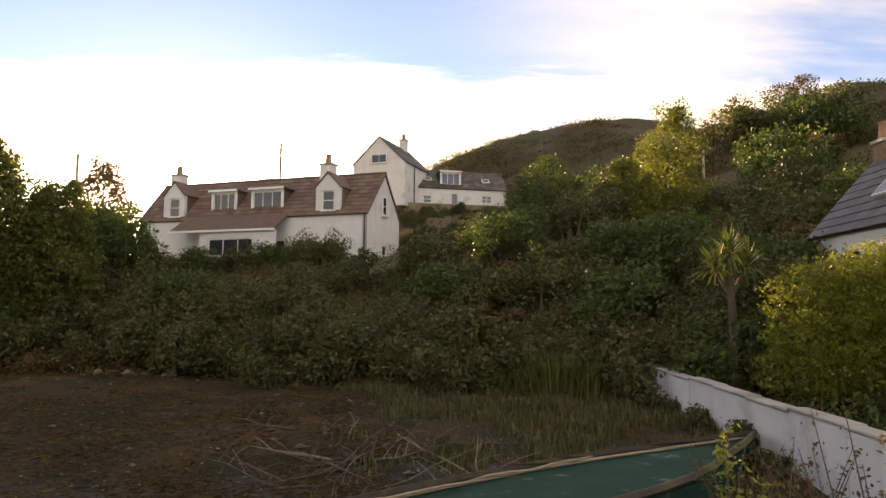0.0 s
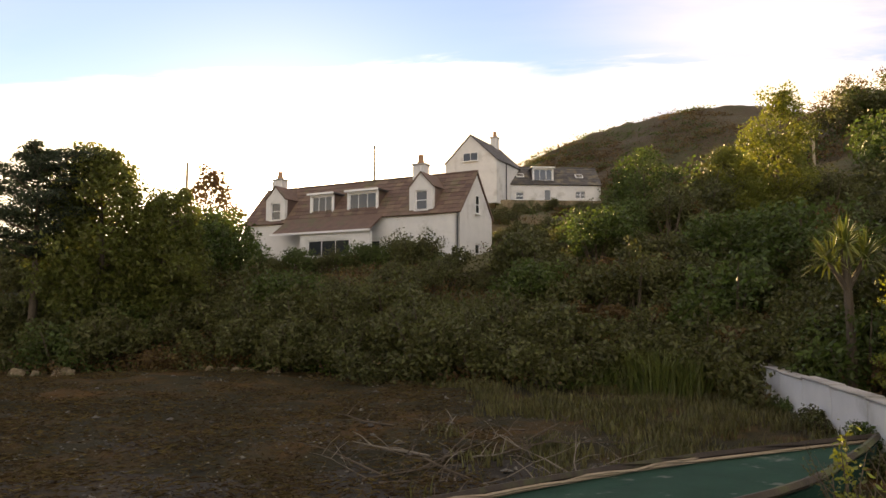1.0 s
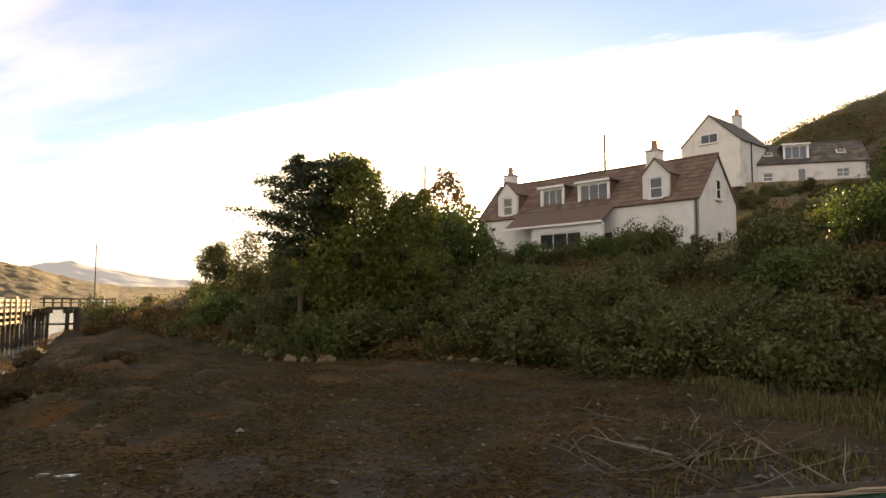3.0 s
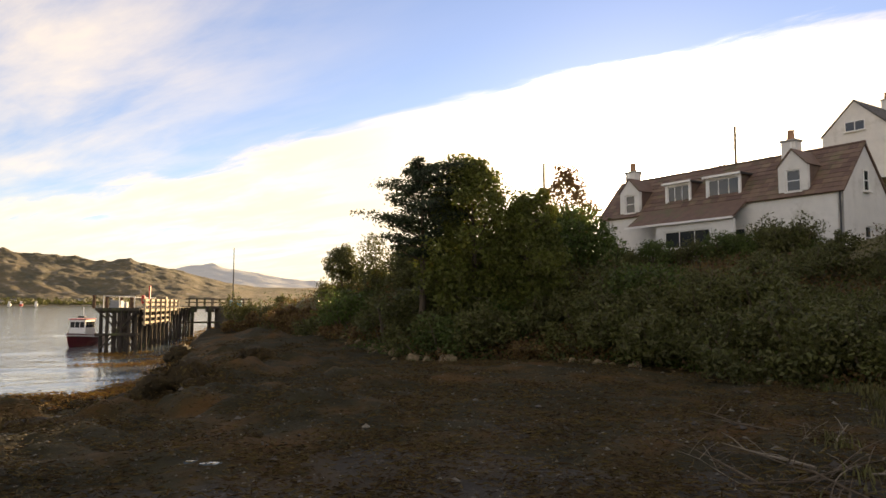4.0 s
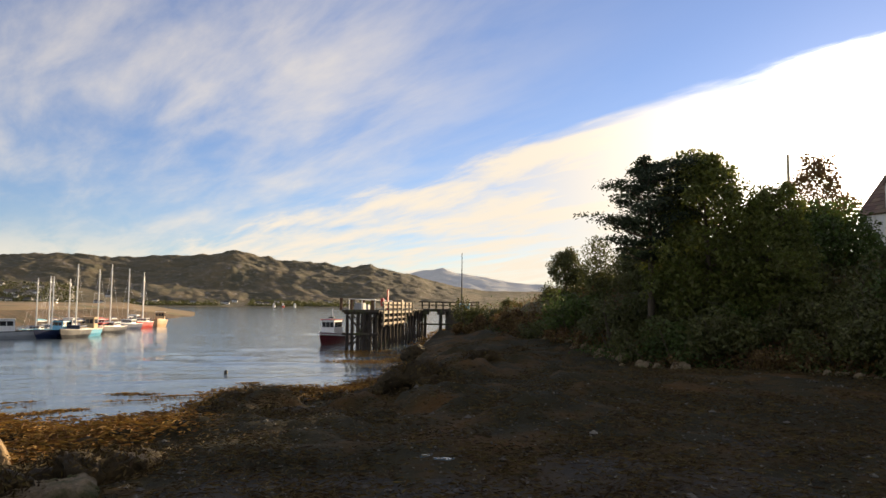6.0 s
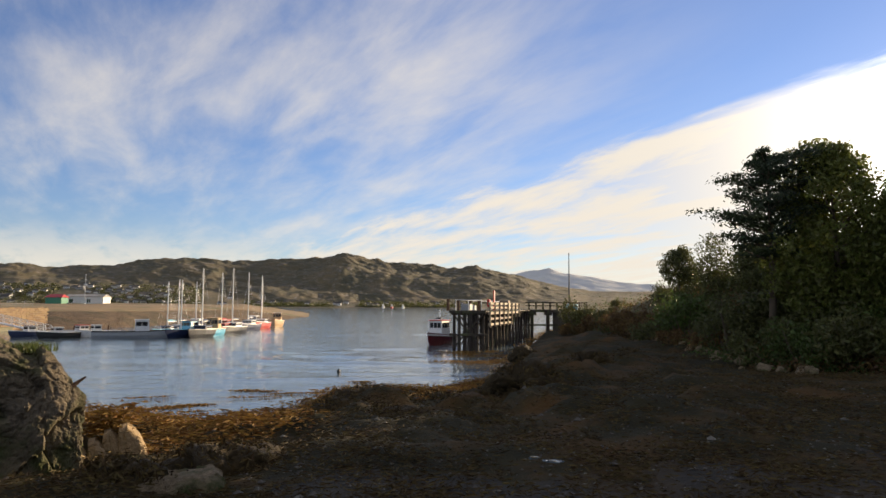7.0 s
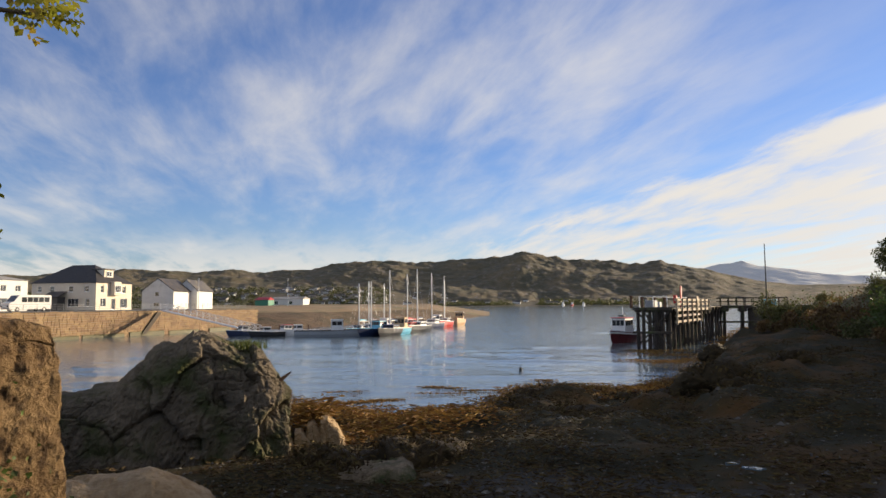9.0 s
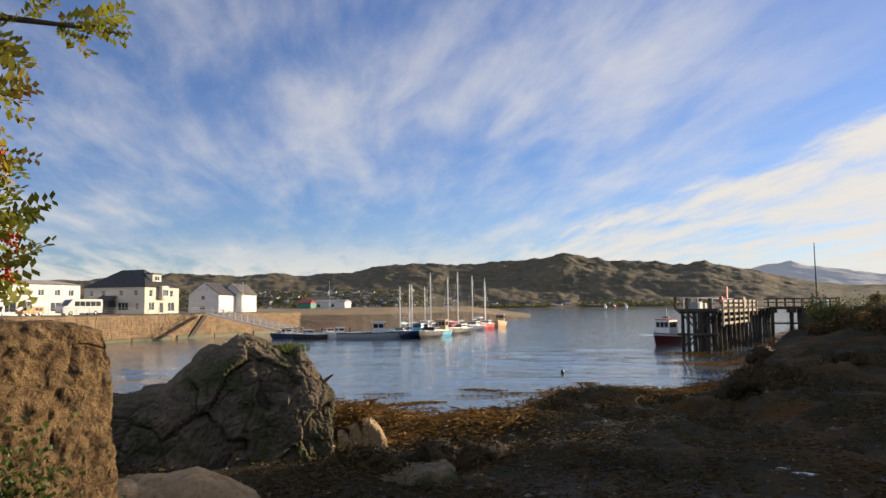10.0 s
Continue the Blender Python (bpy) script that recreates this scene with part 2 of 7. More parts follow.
# ---------------------------------------------------------------- mesh helpers
def mesh_from(name, verts, faces, mat, smooth=False):
    """A mesh from arrays of vertices and equal-sided faces."""
    me = bpy.data.meshes.new(name)
    v = np.asarray(verts, dtype=np.float32)
    f = np.asarray(faces, dtype=np.int32)
    k = f.shape[1]
    me.vertices.add(len(v))
    me.vertices.foreach_set("co", v.ravel())
    me.loops.add(f.size)
    me.loops.foreach_set("vertex_index", f.ravel())
    me.polygons.add(len(f))
    me.polygons.foreach_set("loop_start", np.arange(0, f.size, k, dtype=np.int32))
    me.polygons.foreach_set("use_smooth", np.full(len(f), smooth))
    me.update(calc_edges=True)
    me.validate()
    me.materials.append(mat)
    return me


def bm_mesh(name, bm, mat, smooth=False):
    me = bpy.data.meshes.new(name)
    bmesh.ops.recalc_face_normals(bm, faces=bm.faces[:])
    for f in bm.faces:
        f.smooth = smooth
    bm.to_mesh(me)
    bm.free()
    me.materials.append(mat)
    return me


def thing(name, m, label, category, group="", kind=""):
    ob = new(name)
    ob.empty_display_size = 0.2
    ob.matrix_world = m
    return tagged(ob, label, category, group, kind)


def part(name, bm, mat, parent, label="", smooth=False, m=None):
    me = bm if isinstance(bm, bpy.types.Mesh) else bm_mesh(name, bm, mat, smooth)
    ob = new(name, me)
    ob.parent = parent
    if m is not None:
        ob.matrix_basis = m
    return tagged(ob, label)


def box(bm, x0, x1, y0, y1, z0, z1, bevel=0.0):
    r = bmesh.ops.create_cube(bm, size=1.0, matrix=Matrix.Translation(((x0 + x1) / 2, (y0 + y1) / 2, (z0 + z1) / 2)) @ Matrix.Diagonal((x1 - x0, y1 - y0, z1 - z0, 1)))
    if bevel:
        es = list({e for v in r["verts"] for e in v.link_edges})
        bmesh.ops.bevel(bm, geom=es, offset=bevel, segments=1, affect="EDGES")
    return bm


def boxed(x0, x1, y0, y1, z0, z1, bevel=0.0):
    return box(bmesh.new(), x0, x1, y0, y1, z0, z1, bevel)


def prism(bm, outline, z0, z1):
    """A plan outline drawn up from z0 to z1."""
    lo = [bm.verts.new((x, y, z0)) for x, y in outline]
    hi = [bm.verts.new((x, y, z1)) for x, y in outline]
    bm.faces.new(lo)
    bm.faces.new(hi)
    for i in range(len(lo)):
        j = (i + 1) % len(lo)
        bm.faces.new((lo[i], lo[j], hi[j], hi[i]))
    return bm


def slab(bm, corners, thick):
    """A flat plate with those corners as its top, and that thickness."""
    c = [Vector(p) for p in corners]
    n = (c[1] - c[0]).cross(c[2] - c[0]).normalized()
    if n.z < 0:
        n = -n
    hi = [bm.verts.new(p) for p in c]
    lo = [bm.verts.new(p - n * thick) for p in c]
    bm.faces.new(hi)
    bm.faces.new(lo)
    for i in range(len(c)):
        j = (i + 1) % len(c)
        bm.faces.new((hi[i], hi[j], lo[j], lo[i]))
    return bm


def tube(bm, pts, radii, sides=6):
    """A tapered round limb along a line of points."""
    rings = []
    for i, p in enumerate(pts):
        p = Vector(p)
        d = (Vector(pts[min(i + 1, len(pts) - 1)]) - Vector(pts[max(i - 1, 0)])).normalized()
        a = d.orthogonal().normalized()
        b = d.cross(a)
        r = radii[i] if not isinstance(radii, (int, float)) else radii
        rings.append([bm.verts.new(p + (a * math.cos(k * math.tau / sides) + b * math.sin(k * math.tau / sides)) * r) for k in range(sides)])
    for q, s in zip(rings, rings[1:]):
        # each ring is turned to meet the last one with the least twist
        o = min(range(sides), key=lambda k: (q[0].co - s[k].co).length)
        for k in range(sides):
            bm.faces.new((q[k], q[(k + 1) % sides], s[(k + 1 + o) % sides], s[(k + o) % sides]))
    bm.faces.new(rings[0])
    bm.faces.new(rings[-1])
    return bm


def fbm(x, y, z=0.0, octaves=4):
    return noise.fractal((x, y, z), 1.0, 2.0, octaves)


def at(az, d, z=0.0):
    a = radians(az)
    return Vector((-math.sin(a) * d, math.cos(a) * d, z))


# ---------------------------------------------------------------- the ground
# Along a bearing: where the beach meets the bank or the water, and how the land rises behind.
def along(pairs):
    xs, ys = zip(*pairs)
    return lambda a: float(np.interp(a, xs, ys))


foot_d = along([(-60, 16), (-36, 19), (-28, 21), (-20, 25), (-12, 28), (-2, 26), (6, 28), (18, 35), (30, 37), (39, 40), (45, 58), (48, 70), (52, 92)])
bank_d = along([(-60, 24), (-28, 30), (-12, 40), (0, 42), (8, 43), (18, 46), (30, 50), (39, 57), (45, 76), (48, 86), (52, 100)])
bank_z = along([(-60, 5.5), (-28, 5.5), (-18, 6.5), (-8, 8.0), (0, 7.6), (2, 6.9), (5.6, 6.4), (8, 7.4), (18, 7.8), (30, 8.2), (39, 6.7), (44, 5.8), (48.5, 4.6), (50, 2.5), (52, 1.6)])
mid_z = along([(-60, 16), (-35, 14), (-20, 14), (-8, 15.6), (2, 15.6), (8, 13.5), (13, 9.5), (20, 8.5), (40, 7), (46, 4), (52, 0)])
ridge_z = along([(-80, 36), (-46, 39), (-34, 39.6), (-30.8, 39.8), (-28.6, 39), (-25.9, 37), (-23.9, 35.8), (-21.7, 33), (-18, 27), (-12, 23), (-6, 21), (2, 20), (9, 14), (16, 8), (30, 6), (46, 2), (52, -2)])
hill_z = along([(-80, 36), (-34, 40), (-25, 46), (-21, 48.5), (-18.9, 50.5), (-16.8, 52.2), (-14.8, 53.4), (-11.9, 51.8), (-9.2, 50.2), (-6.4, 48.0), (-4.1, 46.2), (-1.7, 43.4), (3, 35), (8, 22), (14, 10), (24, 5), (40, 1), (52, -3)])
shore_d = along([(50, 160), (53, 150), (54.5, 96), (55.4, 66), (57, 45), (60, 41), (63, 40), (68, 40), (70, 38), (73, 30.5), (76, 28.5), (79, 27), (82, 27.5), (85, 30.5), (88, 34), (96, 36), (106, 40), (114, 44), (124, 70), (140, 140), (170, 400)])


def land(az, d):
    """Height of the land at a bearing and a distance from the lookout."""
    if d < 3.2:
        near = 3.2
    else:
        near = float(np.interp(d, [3.2, 5.5, 9, 14], [3.2, 2.2, 1.75, 1.7]))
    # the bank and hills
    f, b = foot_d(az), bank_d(az)
    zs = [near if d < 14 else 1.7, 1.9, bank_z(az), mid_z(az), ridge_z(az), hill_z(az) if az < 24 else max(hill_z(az), -2), 20 if az < 10 else -3]
    bank = float(np.interp(d, [14, f, b, max(76, b + 8), 122, 172, 420], zs)) if d > 14 else near
    # the shore and the sea bed
    s = shore_d(az)
    sea = float(np.interp(d, [0, 3.2, 5.5, 9, max(14, s * 0.55), s, s + 9, s + 60], [3.2, 3.2, 2.2, 1.75, 1.25, 0.0, -0.9, -3.0]))
    if az > 110:
        sea = max(sea, float(np.interp(az, [110, 125], [-3.0, 3.2]))) if d < s else sea
    k = min(max((az - 49.5) / 4.0, 0), 1)
    return bank * (1 - k) + sea * k


def ground_height(x, y):
    d = math.hypot(x, y)
    az = math.degrees(math.atan2(-x, y))
    if az < -100:
        az += 360
    if az > 170:
        z = 3.2
    elif az < -60:
        z = 3.2 + (land(-60, d) - 3.2) * max(0, (az + 100) / 40)
    else:
        z = land(az, d)
    rough = min(max((d - 6) / 12, 0), 1)
    big = fbm(x * 0.10, y * 0.10, 1.0, 5) * (0.28 if z < 2.6 else 0.8 + 0.006 * max(d - 60, 0)) + fbm(x * 0.5, y * 0.5, 5.0, 3) * (0.14 if z < 2.6 else 0.2)
    if d > 90 and az < 30:
        big += fbm(x * 0.03, y * 0.03, 2.0, 5) * 0.8
    h = z + big * rough * min(1.0, max(0.15, (z + 1.2)))
    # the small inlet, then weed-covered hummocks over the lower beach
    if 24 < d < 48 and 66 < az < 90:
        h -= 1.1 * math.exp(-((az - 78.0) / 4.2) ** 2) * min(max((d - 25.5) / 3, 0), 1)
    if 17 < d < 110 and 36 < az < 96 and z < 2.6:
        k = min((d - 17) / 5, 1) * min((az - 36) / 6, 1) * min(max((z - 0.08) / 0.5, 0), 1)
        h += k * (0.85 * max(fbm(x * 0.30, y * 0.30, 12.0, 4) + 0.02, 0) + 0.20 * fbm(x * 1.1, y * 1.1, 14.0, 3))
        reef = math.exp(-((d - shore_d(az) + 2.6) / 1.9) ** 2) * min(max((az - 54) / 3, 0), 1) * min(max((74 - az) / 3, 0), 1)
        h += reef * (0.10 + 0.55 * fbm(x * 0.55, y * 0.55, 21.0, 4))
    return h


def build_ground():
    azs = np.concatenate([np.arange(-100, -42, 4.0), np.arange(-42, 112, 0.6), np.arange(112, 260, 4.0)])
    ds = np.concatenate([np.linspace(0.02, 14, 27), 14 * (430 / 14) ** (np.arange(1, 190) / 189)])
    v = [(0.0, 0.0, 3.2)]
    for a in azs:
        for d in ds:
            p = at(a, d) + Vector((0.1 * max(1 - d, 0), 0, 0))
            v.append((p.x, p.y, ground_height(p.x, p.y)))
    n, m = len(azs), len(ds)
    f = []
    for i in range(n):
        for j in range(m - 1):
            a0, a1 = 1 + i * m + j, 1 + ((i + 1) % n) * m + j
            f.append((a0, a0 + 1, a1 + 1, a1))
    me = mesh_from("ground", v, f, SHORE, True)
    for mt in (SOIL, HILL, GRAVEL):
        me.materials.append(mt)
    idx = []
    for fc in f:
        c = np.mean([v[k] for k in fc], axis=0)
        d = math.hypot(c[0], c[1])
        az = math.degrees(math.atan2(-c[0], c[1]))
        if c[2] > 2.6 and d > 15:
            idx.append(2 if d > 95 else 1)
        elif d < 5 + 2.5 * fbm(c[0] * 0.7, c[1] * 0.7, 6.0):
            idx.append(1)
        elif d < 14.5 + 5 * fbm(c[0] * 0.2, c[1] * 0.2) and -10 < az < 75:
            idx.append(3)
        else:
            idx.append(0)
    me.polygons.foreach_set("material_index", idx)
    return tagged(new("ground", me), "dark weed-strewn beach rising to a turf bank and brown hill", "ground", kind="structure")


build_ground()


def build_water():
    # one sheet out to the horizon, with real ripples over the harbour
    ds = [2.0, 8.0, 16.0, 22.0]
    while ds[-1] < 330:
        ds.append(ds[-1] + max(0.3, ds[-1] ** 2 / 4000))
    ds = np.array(ds + list(340 * (4600 / 340) ** (np.arange(0, 16) / 15)))
    azs = np.concatenate([np.arange(42, 104, 0.25), np.arange(104, 402, 6.0)])
    c, q = math.cos(radians(68)), math.sin(radians(68))
    v, f = [], []
    for a in azs:
        for d in ds:
            p = at(a, d)
            z = 0.0
            if d < 335 and a < 104:
                u, w = -p.x * q + p.y * c, p.x * c + p.y * q
                z = (0.14 * fbm(u / 6.5, w / 22.0, 9.0, 2) + 0.11 * fbm(u / 2.3, w / 7.0, 3.0, 3) + 0.045 * fbm(u / 0.8, w / 2.6, 8.0, 2)) * min(1.0, d / 60) * (0.55 + 0.45 * min(max(fbm(u / 40, w / 90, 5.0, 2) * 2 + 0.6, 0), 1))
            v.append((p.x, p.y, z))
    n, m = len(azs), len(ds)
    f = [(i * m + j, i * m + j + 1, ((i + 1) % n) * m + j + 1, ((i + 1) % n) * m + j) for i in range(n) for j in range(m - 1)]
    tagged(new("water", mesh_from("water", v, f, WATER, True)), "wind-ruffled blue sea water in the harbour", "water", kind="structure")


build_water()


def ridge(name, d, rise, depth, az0, az1, step, mat, label, seed, base=-1.0, rough=0.22):
    """A far range of hills: a front slope up to a skyline whose height is given by bearing, and a back."""
    az = np.arange(az0, az1 + step, step)
    rows_d = np.concatenate([np.linspace(0, 1, 76), [1.3]])
    v = []
    for a in az:
        top = d * math.tan(radians(rise(a))) * (1 + 0.05 * fbm(a * 0.35, seed, 1.0, 4)) + EYE
        for q in rows_d:
            dd = d - depth * (1 - q)
            s = q if q <= 1 else 0.4
            p = at(a, dd)
            sh = s ** 1.25
            rel = fbm(p.x * 0.0035, p.y * 0.0035, seed, 6) * rough * (1 - abs(2 * s - 1) ** 3) + fbm(p.x * 0.011, p.y * 0.011, seed + 4, 4) * rough * 0.55 * s + fbm(p.x * 0.032, p.y * 0.032, seed + 8, 4) * rough * 0.30 * (s > 0.05)
            v.append((p.x, p.y, base + top * max(sh + rel, 0 if q > 0 else -0.02)))
    m = len(rows_d)
    f = [(i * m + j, i * m + j + 1, (i + 1) * m + j + 1, (i + 1) * m + j) for i in range(len(az) - 1) for j in range(m - 1)]
    return tagged(new(name, mesh_from(name, v, f, mat, True)), label, "hill", kind="structure")


range_near = along([(40, 1.2), (50, 1.3), (54, 2.0), (56.2, 2.7), (59, 3.2), (61.9, 3.2), (64, 3.55), (66.1, 3.5), (67.9, 3.9), (69.7, 4.15), (71.5, 3.9), (73.3, 3.8), (76, 3.6), (78.8, 3.5), (80.6, 3.65), (83.4, 3.5), (85.7, 3.2), (88, 2.9), (90.6, 2.8), (94, 2.75), (96, 2.7), (98.4, 2.8), (101, 2.7), (104, 2.4), (112, 2.2), (125, 2.4)])
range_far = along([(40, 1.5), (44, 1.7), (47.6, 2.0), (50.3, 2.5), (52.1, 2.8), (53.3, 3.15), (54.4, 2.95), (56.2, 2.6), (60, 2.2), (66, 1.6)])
ridge("hills_near", 2300, range_near, 700, 42, 126, 0.14, MOOR, "brown and green moorland hills across the loch", 3.0, rough=0.105)
ridge("hills_far", 4000, range_far, 700, 38, 66, 0.4, MOOR_HAZED, "distant hills with pale grey haze put into their colour", 9.0, rough=0.05)


# ---------------------------------------------------------------- houses
def wall_with_openings(bm, length, height, thick, holes):
    """A wall along +x, its outer face at y=0 and its body behind, with rectangular holes (x0, x1, z0, z1) through it."""
    xs = sorted({0.0, length, *[h[0] for h in holes], *[h[1] for h in holes]})
    zs = sorted({0.0, height, *[h[2] for h in holes], *[h[3] for h in holes]})
    for xa, xb in zip(xs, xs[1:]):
        for za, zb in zip(zs, zs[1:]):
            cx, cz = (xa + xb) / 2, (za + zb) / 2
            if not any(h[0] < cx < h[1] and h[2] < cz < h[3] for h in holes):
                box(bm, xa, xb, 0, thick, za, zb)
    bmesh.ops.remove_doubles(bm, verts=bm.verts[:], dist=0.0005)
    return bm


def window(parent, x0, x1, z0, z1, m, bars_x=1, bars_z=1, sill=True, depth=0.12, frame_mat=None):
    """A framed window in a wall whose outer face is y=0 of m: frame, panes, sill."""
    fm = frame_mat or PAINT_W
    w = new("window")
    w.parent, w.matrix_basis = parent, m
    w.empty_display_size = 0.1
    bm = bmesh.new()
    t = 0.07
    y0, y1 = depth - 0.03, depth + 0.04
    box(bm, x0, x1, y0, y1, z0, z0 + t), box(bm, x0, x1, y0, y1, z1 - t, z1)
    box(bm, x0, x0 + t, y0, y1, z0 + t, z1 - t), box(bm, x1 - t, x1, y0, y1, z0 + t, z1 - t)
    for i in range(1, bars_x + 1):
        c = x0 + (x1 - x0) * i / (bars_x + 1)
        box(bm, c - 0.025, c + 0.025, y0 + 0.003, y1, z0 + t, z1 - t)
    for i in range(1, bars_z + 1):
        c = z0 + (z1 - z0) * i / (bars_z + 1)
        box(bm, x0 + t, x1 - t, y0 + 0.006, y1, c - 0.025, c + 0.025)
    part("window_frame", bm, fm, w)
    part("pane", boxed(x0 + 0.03, x1 - 0.03, depth + 0.012, depth + 0.022, z0 + 0.03, z1 - 0.03), GLASS, w)
    if sill:
        part("window_sill", boxed(x0 - 0.08, x1 + 0.08, -0.07, depth, z0 - 0.09, z0 + 0.005, 0.012), PAINT_W, w)
    return w


def gable_bm(width, eave, peak, thick, holes=()):
    """A gable wall along +x with a peaked top; holes only below the eaves or as boxes set in the peak."""
    bm = bmesh.new()
    wall_with_openings(bm, width, eave, thick, [h for h in holes if h[3] <= eave])
    v = [bm.verts.new(p) for p in ((0, 0, eave), (width, 0, eave), (width / 2, 0, peak), (0, thick, eave), (width, thick, eave), (width / 2, thick, peak))]
    for f in ((0, 1, 2), (3, 4, 5), (0, 3, 5, 2), (1, 4, 5, 2)):
        bm.faces.new([v[i] for i in f])
    return bm


def slates(parent, length, slope_len, m, mat, course=0.42, width=0.6, pieces=False):
    """Courses of lapped slates on a roof plane: x along the eaves, y up the slope, z out of it; each a piece of its own on a near roof."""
    rng = random.Random(int(length * 100))
    n = max(int(slope_len / course), 1)
    course = slope_len / n
    bm = bmesh.new()
    shared = {}
    for r in range(n):
        x = -rng.random() * width
        while x < length:
            x0, x1 = max(x, 0), min(x + width - 0.012, length)
            if x1 - x0 > 0.04:
                y0, y1 = r * course - 0.03, (r + 1) * course + 0.02
                zt = 0.028 + rng.random() * 0.012
                corners = ((0, 0, zt), (x1 - x0, 0, zt), (x1 - x0, y1 - y0, 0.006), (0, y1 - y0, 0.006), (0, 0, 0.0), (x1 - x0, 0, 0.0))
                b = bmesh.new() if pieces else bm
                v = [b.verts.new(Vector(p) if pieces else Vector(p) + Vector((x0, y0, 0))) for p in corners]
                b.faces.new(v[:4])
                b.faces.new((v[4], v[5], v[1], v[0]))
                if pieces:
                    key = round(x1 - x0, 2)
                    if key in shared:
                        b.free()
                    else:
                        shared[key] = bm_mesh("slate", b, mat)
                    part("slate", shared[key], mat, parent, m=m @ pose(x0, y0, rng.uniform(0, 0.006), 0, 0, rng.uniform(-0.6, 0.6)))
            x += width
    if pieces:
        bm.free()
        return None
    return tagged(part("slate_covering", bm, mat, parent, m=m), kind="stuff")


def roof_planes(parent, length, depth, eave, peak, mat, over=0.25, verge=0.12, x0=0.0, y0=0.0, detail=True, m=Matrix()):
    """A pitched roof with its ridge along x over a plan (x0, y0, length, depth)."""
    rise, half = peak - eave, depth / 2
    L = math.hypot(rise, half)
    ux, uz = half / L, rise / L
    for side in (0, 1):
        base = Vector((x0 - verge, y0 - over * ux, eave - over * uz)) if side == 0 else Vector((x0 + length + verge, y0 + depth + over * ux, eave - over * uz))
        xd = Vector((1, 0, 0)) if side == 0 else Vector((-1, 0, 0))
        yd = Vector((0, ux, uz)) if side == 0 else Vector((0, -ux, uz))
        zd = xd.cross(yd)
        fm = m @ Matrix.Translation(base) @ Matrix((xd, yd, zd)).transposed().to_4x4()
        r = part("roof", boxed(0, length + 2 * verge, 0, L + over, 0.0, 0.10), mat, parent, m=fm)
        if detail and side == 0:
            slates(r, length + 2 * verge, L + over, Matrix.Translation((0, 0, 0.104)), mat, pieces=detail == "pieces")
    part("ridge_tile", tube(bmesh.new(), [(x0 - verge, y0 + half, peak + 0.12), (x0 + length + verge, y0 + half, peak + 0.12)], 0.11, 6), mat, parent, m=m)


def chimney(parent, x, y, z0, z1, w=0.9, d=0.7, pots=2, mat=None, m=Matrix()):
    c = part("chimney", boxed(x - w / 2, x + w / 2, y - d / 2, y + d / 2, z0, z1, 0.02), mat or RENDER, parent, m=m)
    part("chimney_cope", boxed(x - w / 2 - 0.07, x + w / 2 + 0.07, y - d / 2 - 0.07, y + d / 2 + 0.07, z1, z1 + 0.14, 0.02), CONCRETE, c)
    for k in range(pots):
        px = x + (k - (pots - 1) / 2) * 0.42
        part("chimney_pot", tube(bmesh.new(), [(px, y, z1 + 0.14), (px, y, z1 + 0.3), (px, y, z1 + 0.75), (px, y, z1 + 0.82)], [0.30, 0.24, 0.20, 0.24] if pots == 1 else [0.17, 0.13, 0.12, 0.16], 10), CLAY, c, smooth=True)


def frame_of(p, q):
    """A frame at p with x along the level line from p to q, z up."""
    d = (Vector(q) - Vector(p))
    d.z = 0
    x = d.normalized()
    z = Vector((0, 0, 1))
    y = z.cross(x)
    return Matrix.Translation(p) @ Matrix((x, y, z)).transposed().to_4x4()


def solid_gable_house(name, m, length, depth, eave, peak, wall, roof, label, front=(), gable=(), left=(), detail=True, over=0.2):
    """A house with its long front along x at y=0 and its ridge along x; holes: (x0, x1, z0, z1, bars_x, bars_z)."""
    h = thing(name, m, label, "house")
    t = 0.35
    part("wall", wall_with_openings(bmesh.new(), length, eave, t, [q[:4] for q in front]), wall, h)
    part("wall", boxed(0, length, depth - t, depth, 0, eave), wall, h)
    right = pose(length, 0, 0, 0, 0, 90)
    leftm = pose(0, depth, 0, 0, 0, -90)
    part("wall", gable_bm(depth, eave, peak, t, [q[:4] for q in gable]), wall, h, m=right @ pose(0, 0.004, 0))
    part("wall", gable_bm(depth, eave, peak, t, [q[:4] for q in left]), wall, h, m=leftm @ pose(0, 0.004, 0))
    part("interior_floor", boxed(0.36, length - 0.36, 0.36, depth - 0.36, 0.0, 0.1), TIMBER_LIGHT, h)
    for holes, mm in ((front, Matrix()), (gable, right), (left, leftm)):
        for q in holes:
            window(h, *q[:4], mm, *q[4:])
    roof_planes(h, length, depth, eave, peak, roof, over=over, detail=detail)
    return h


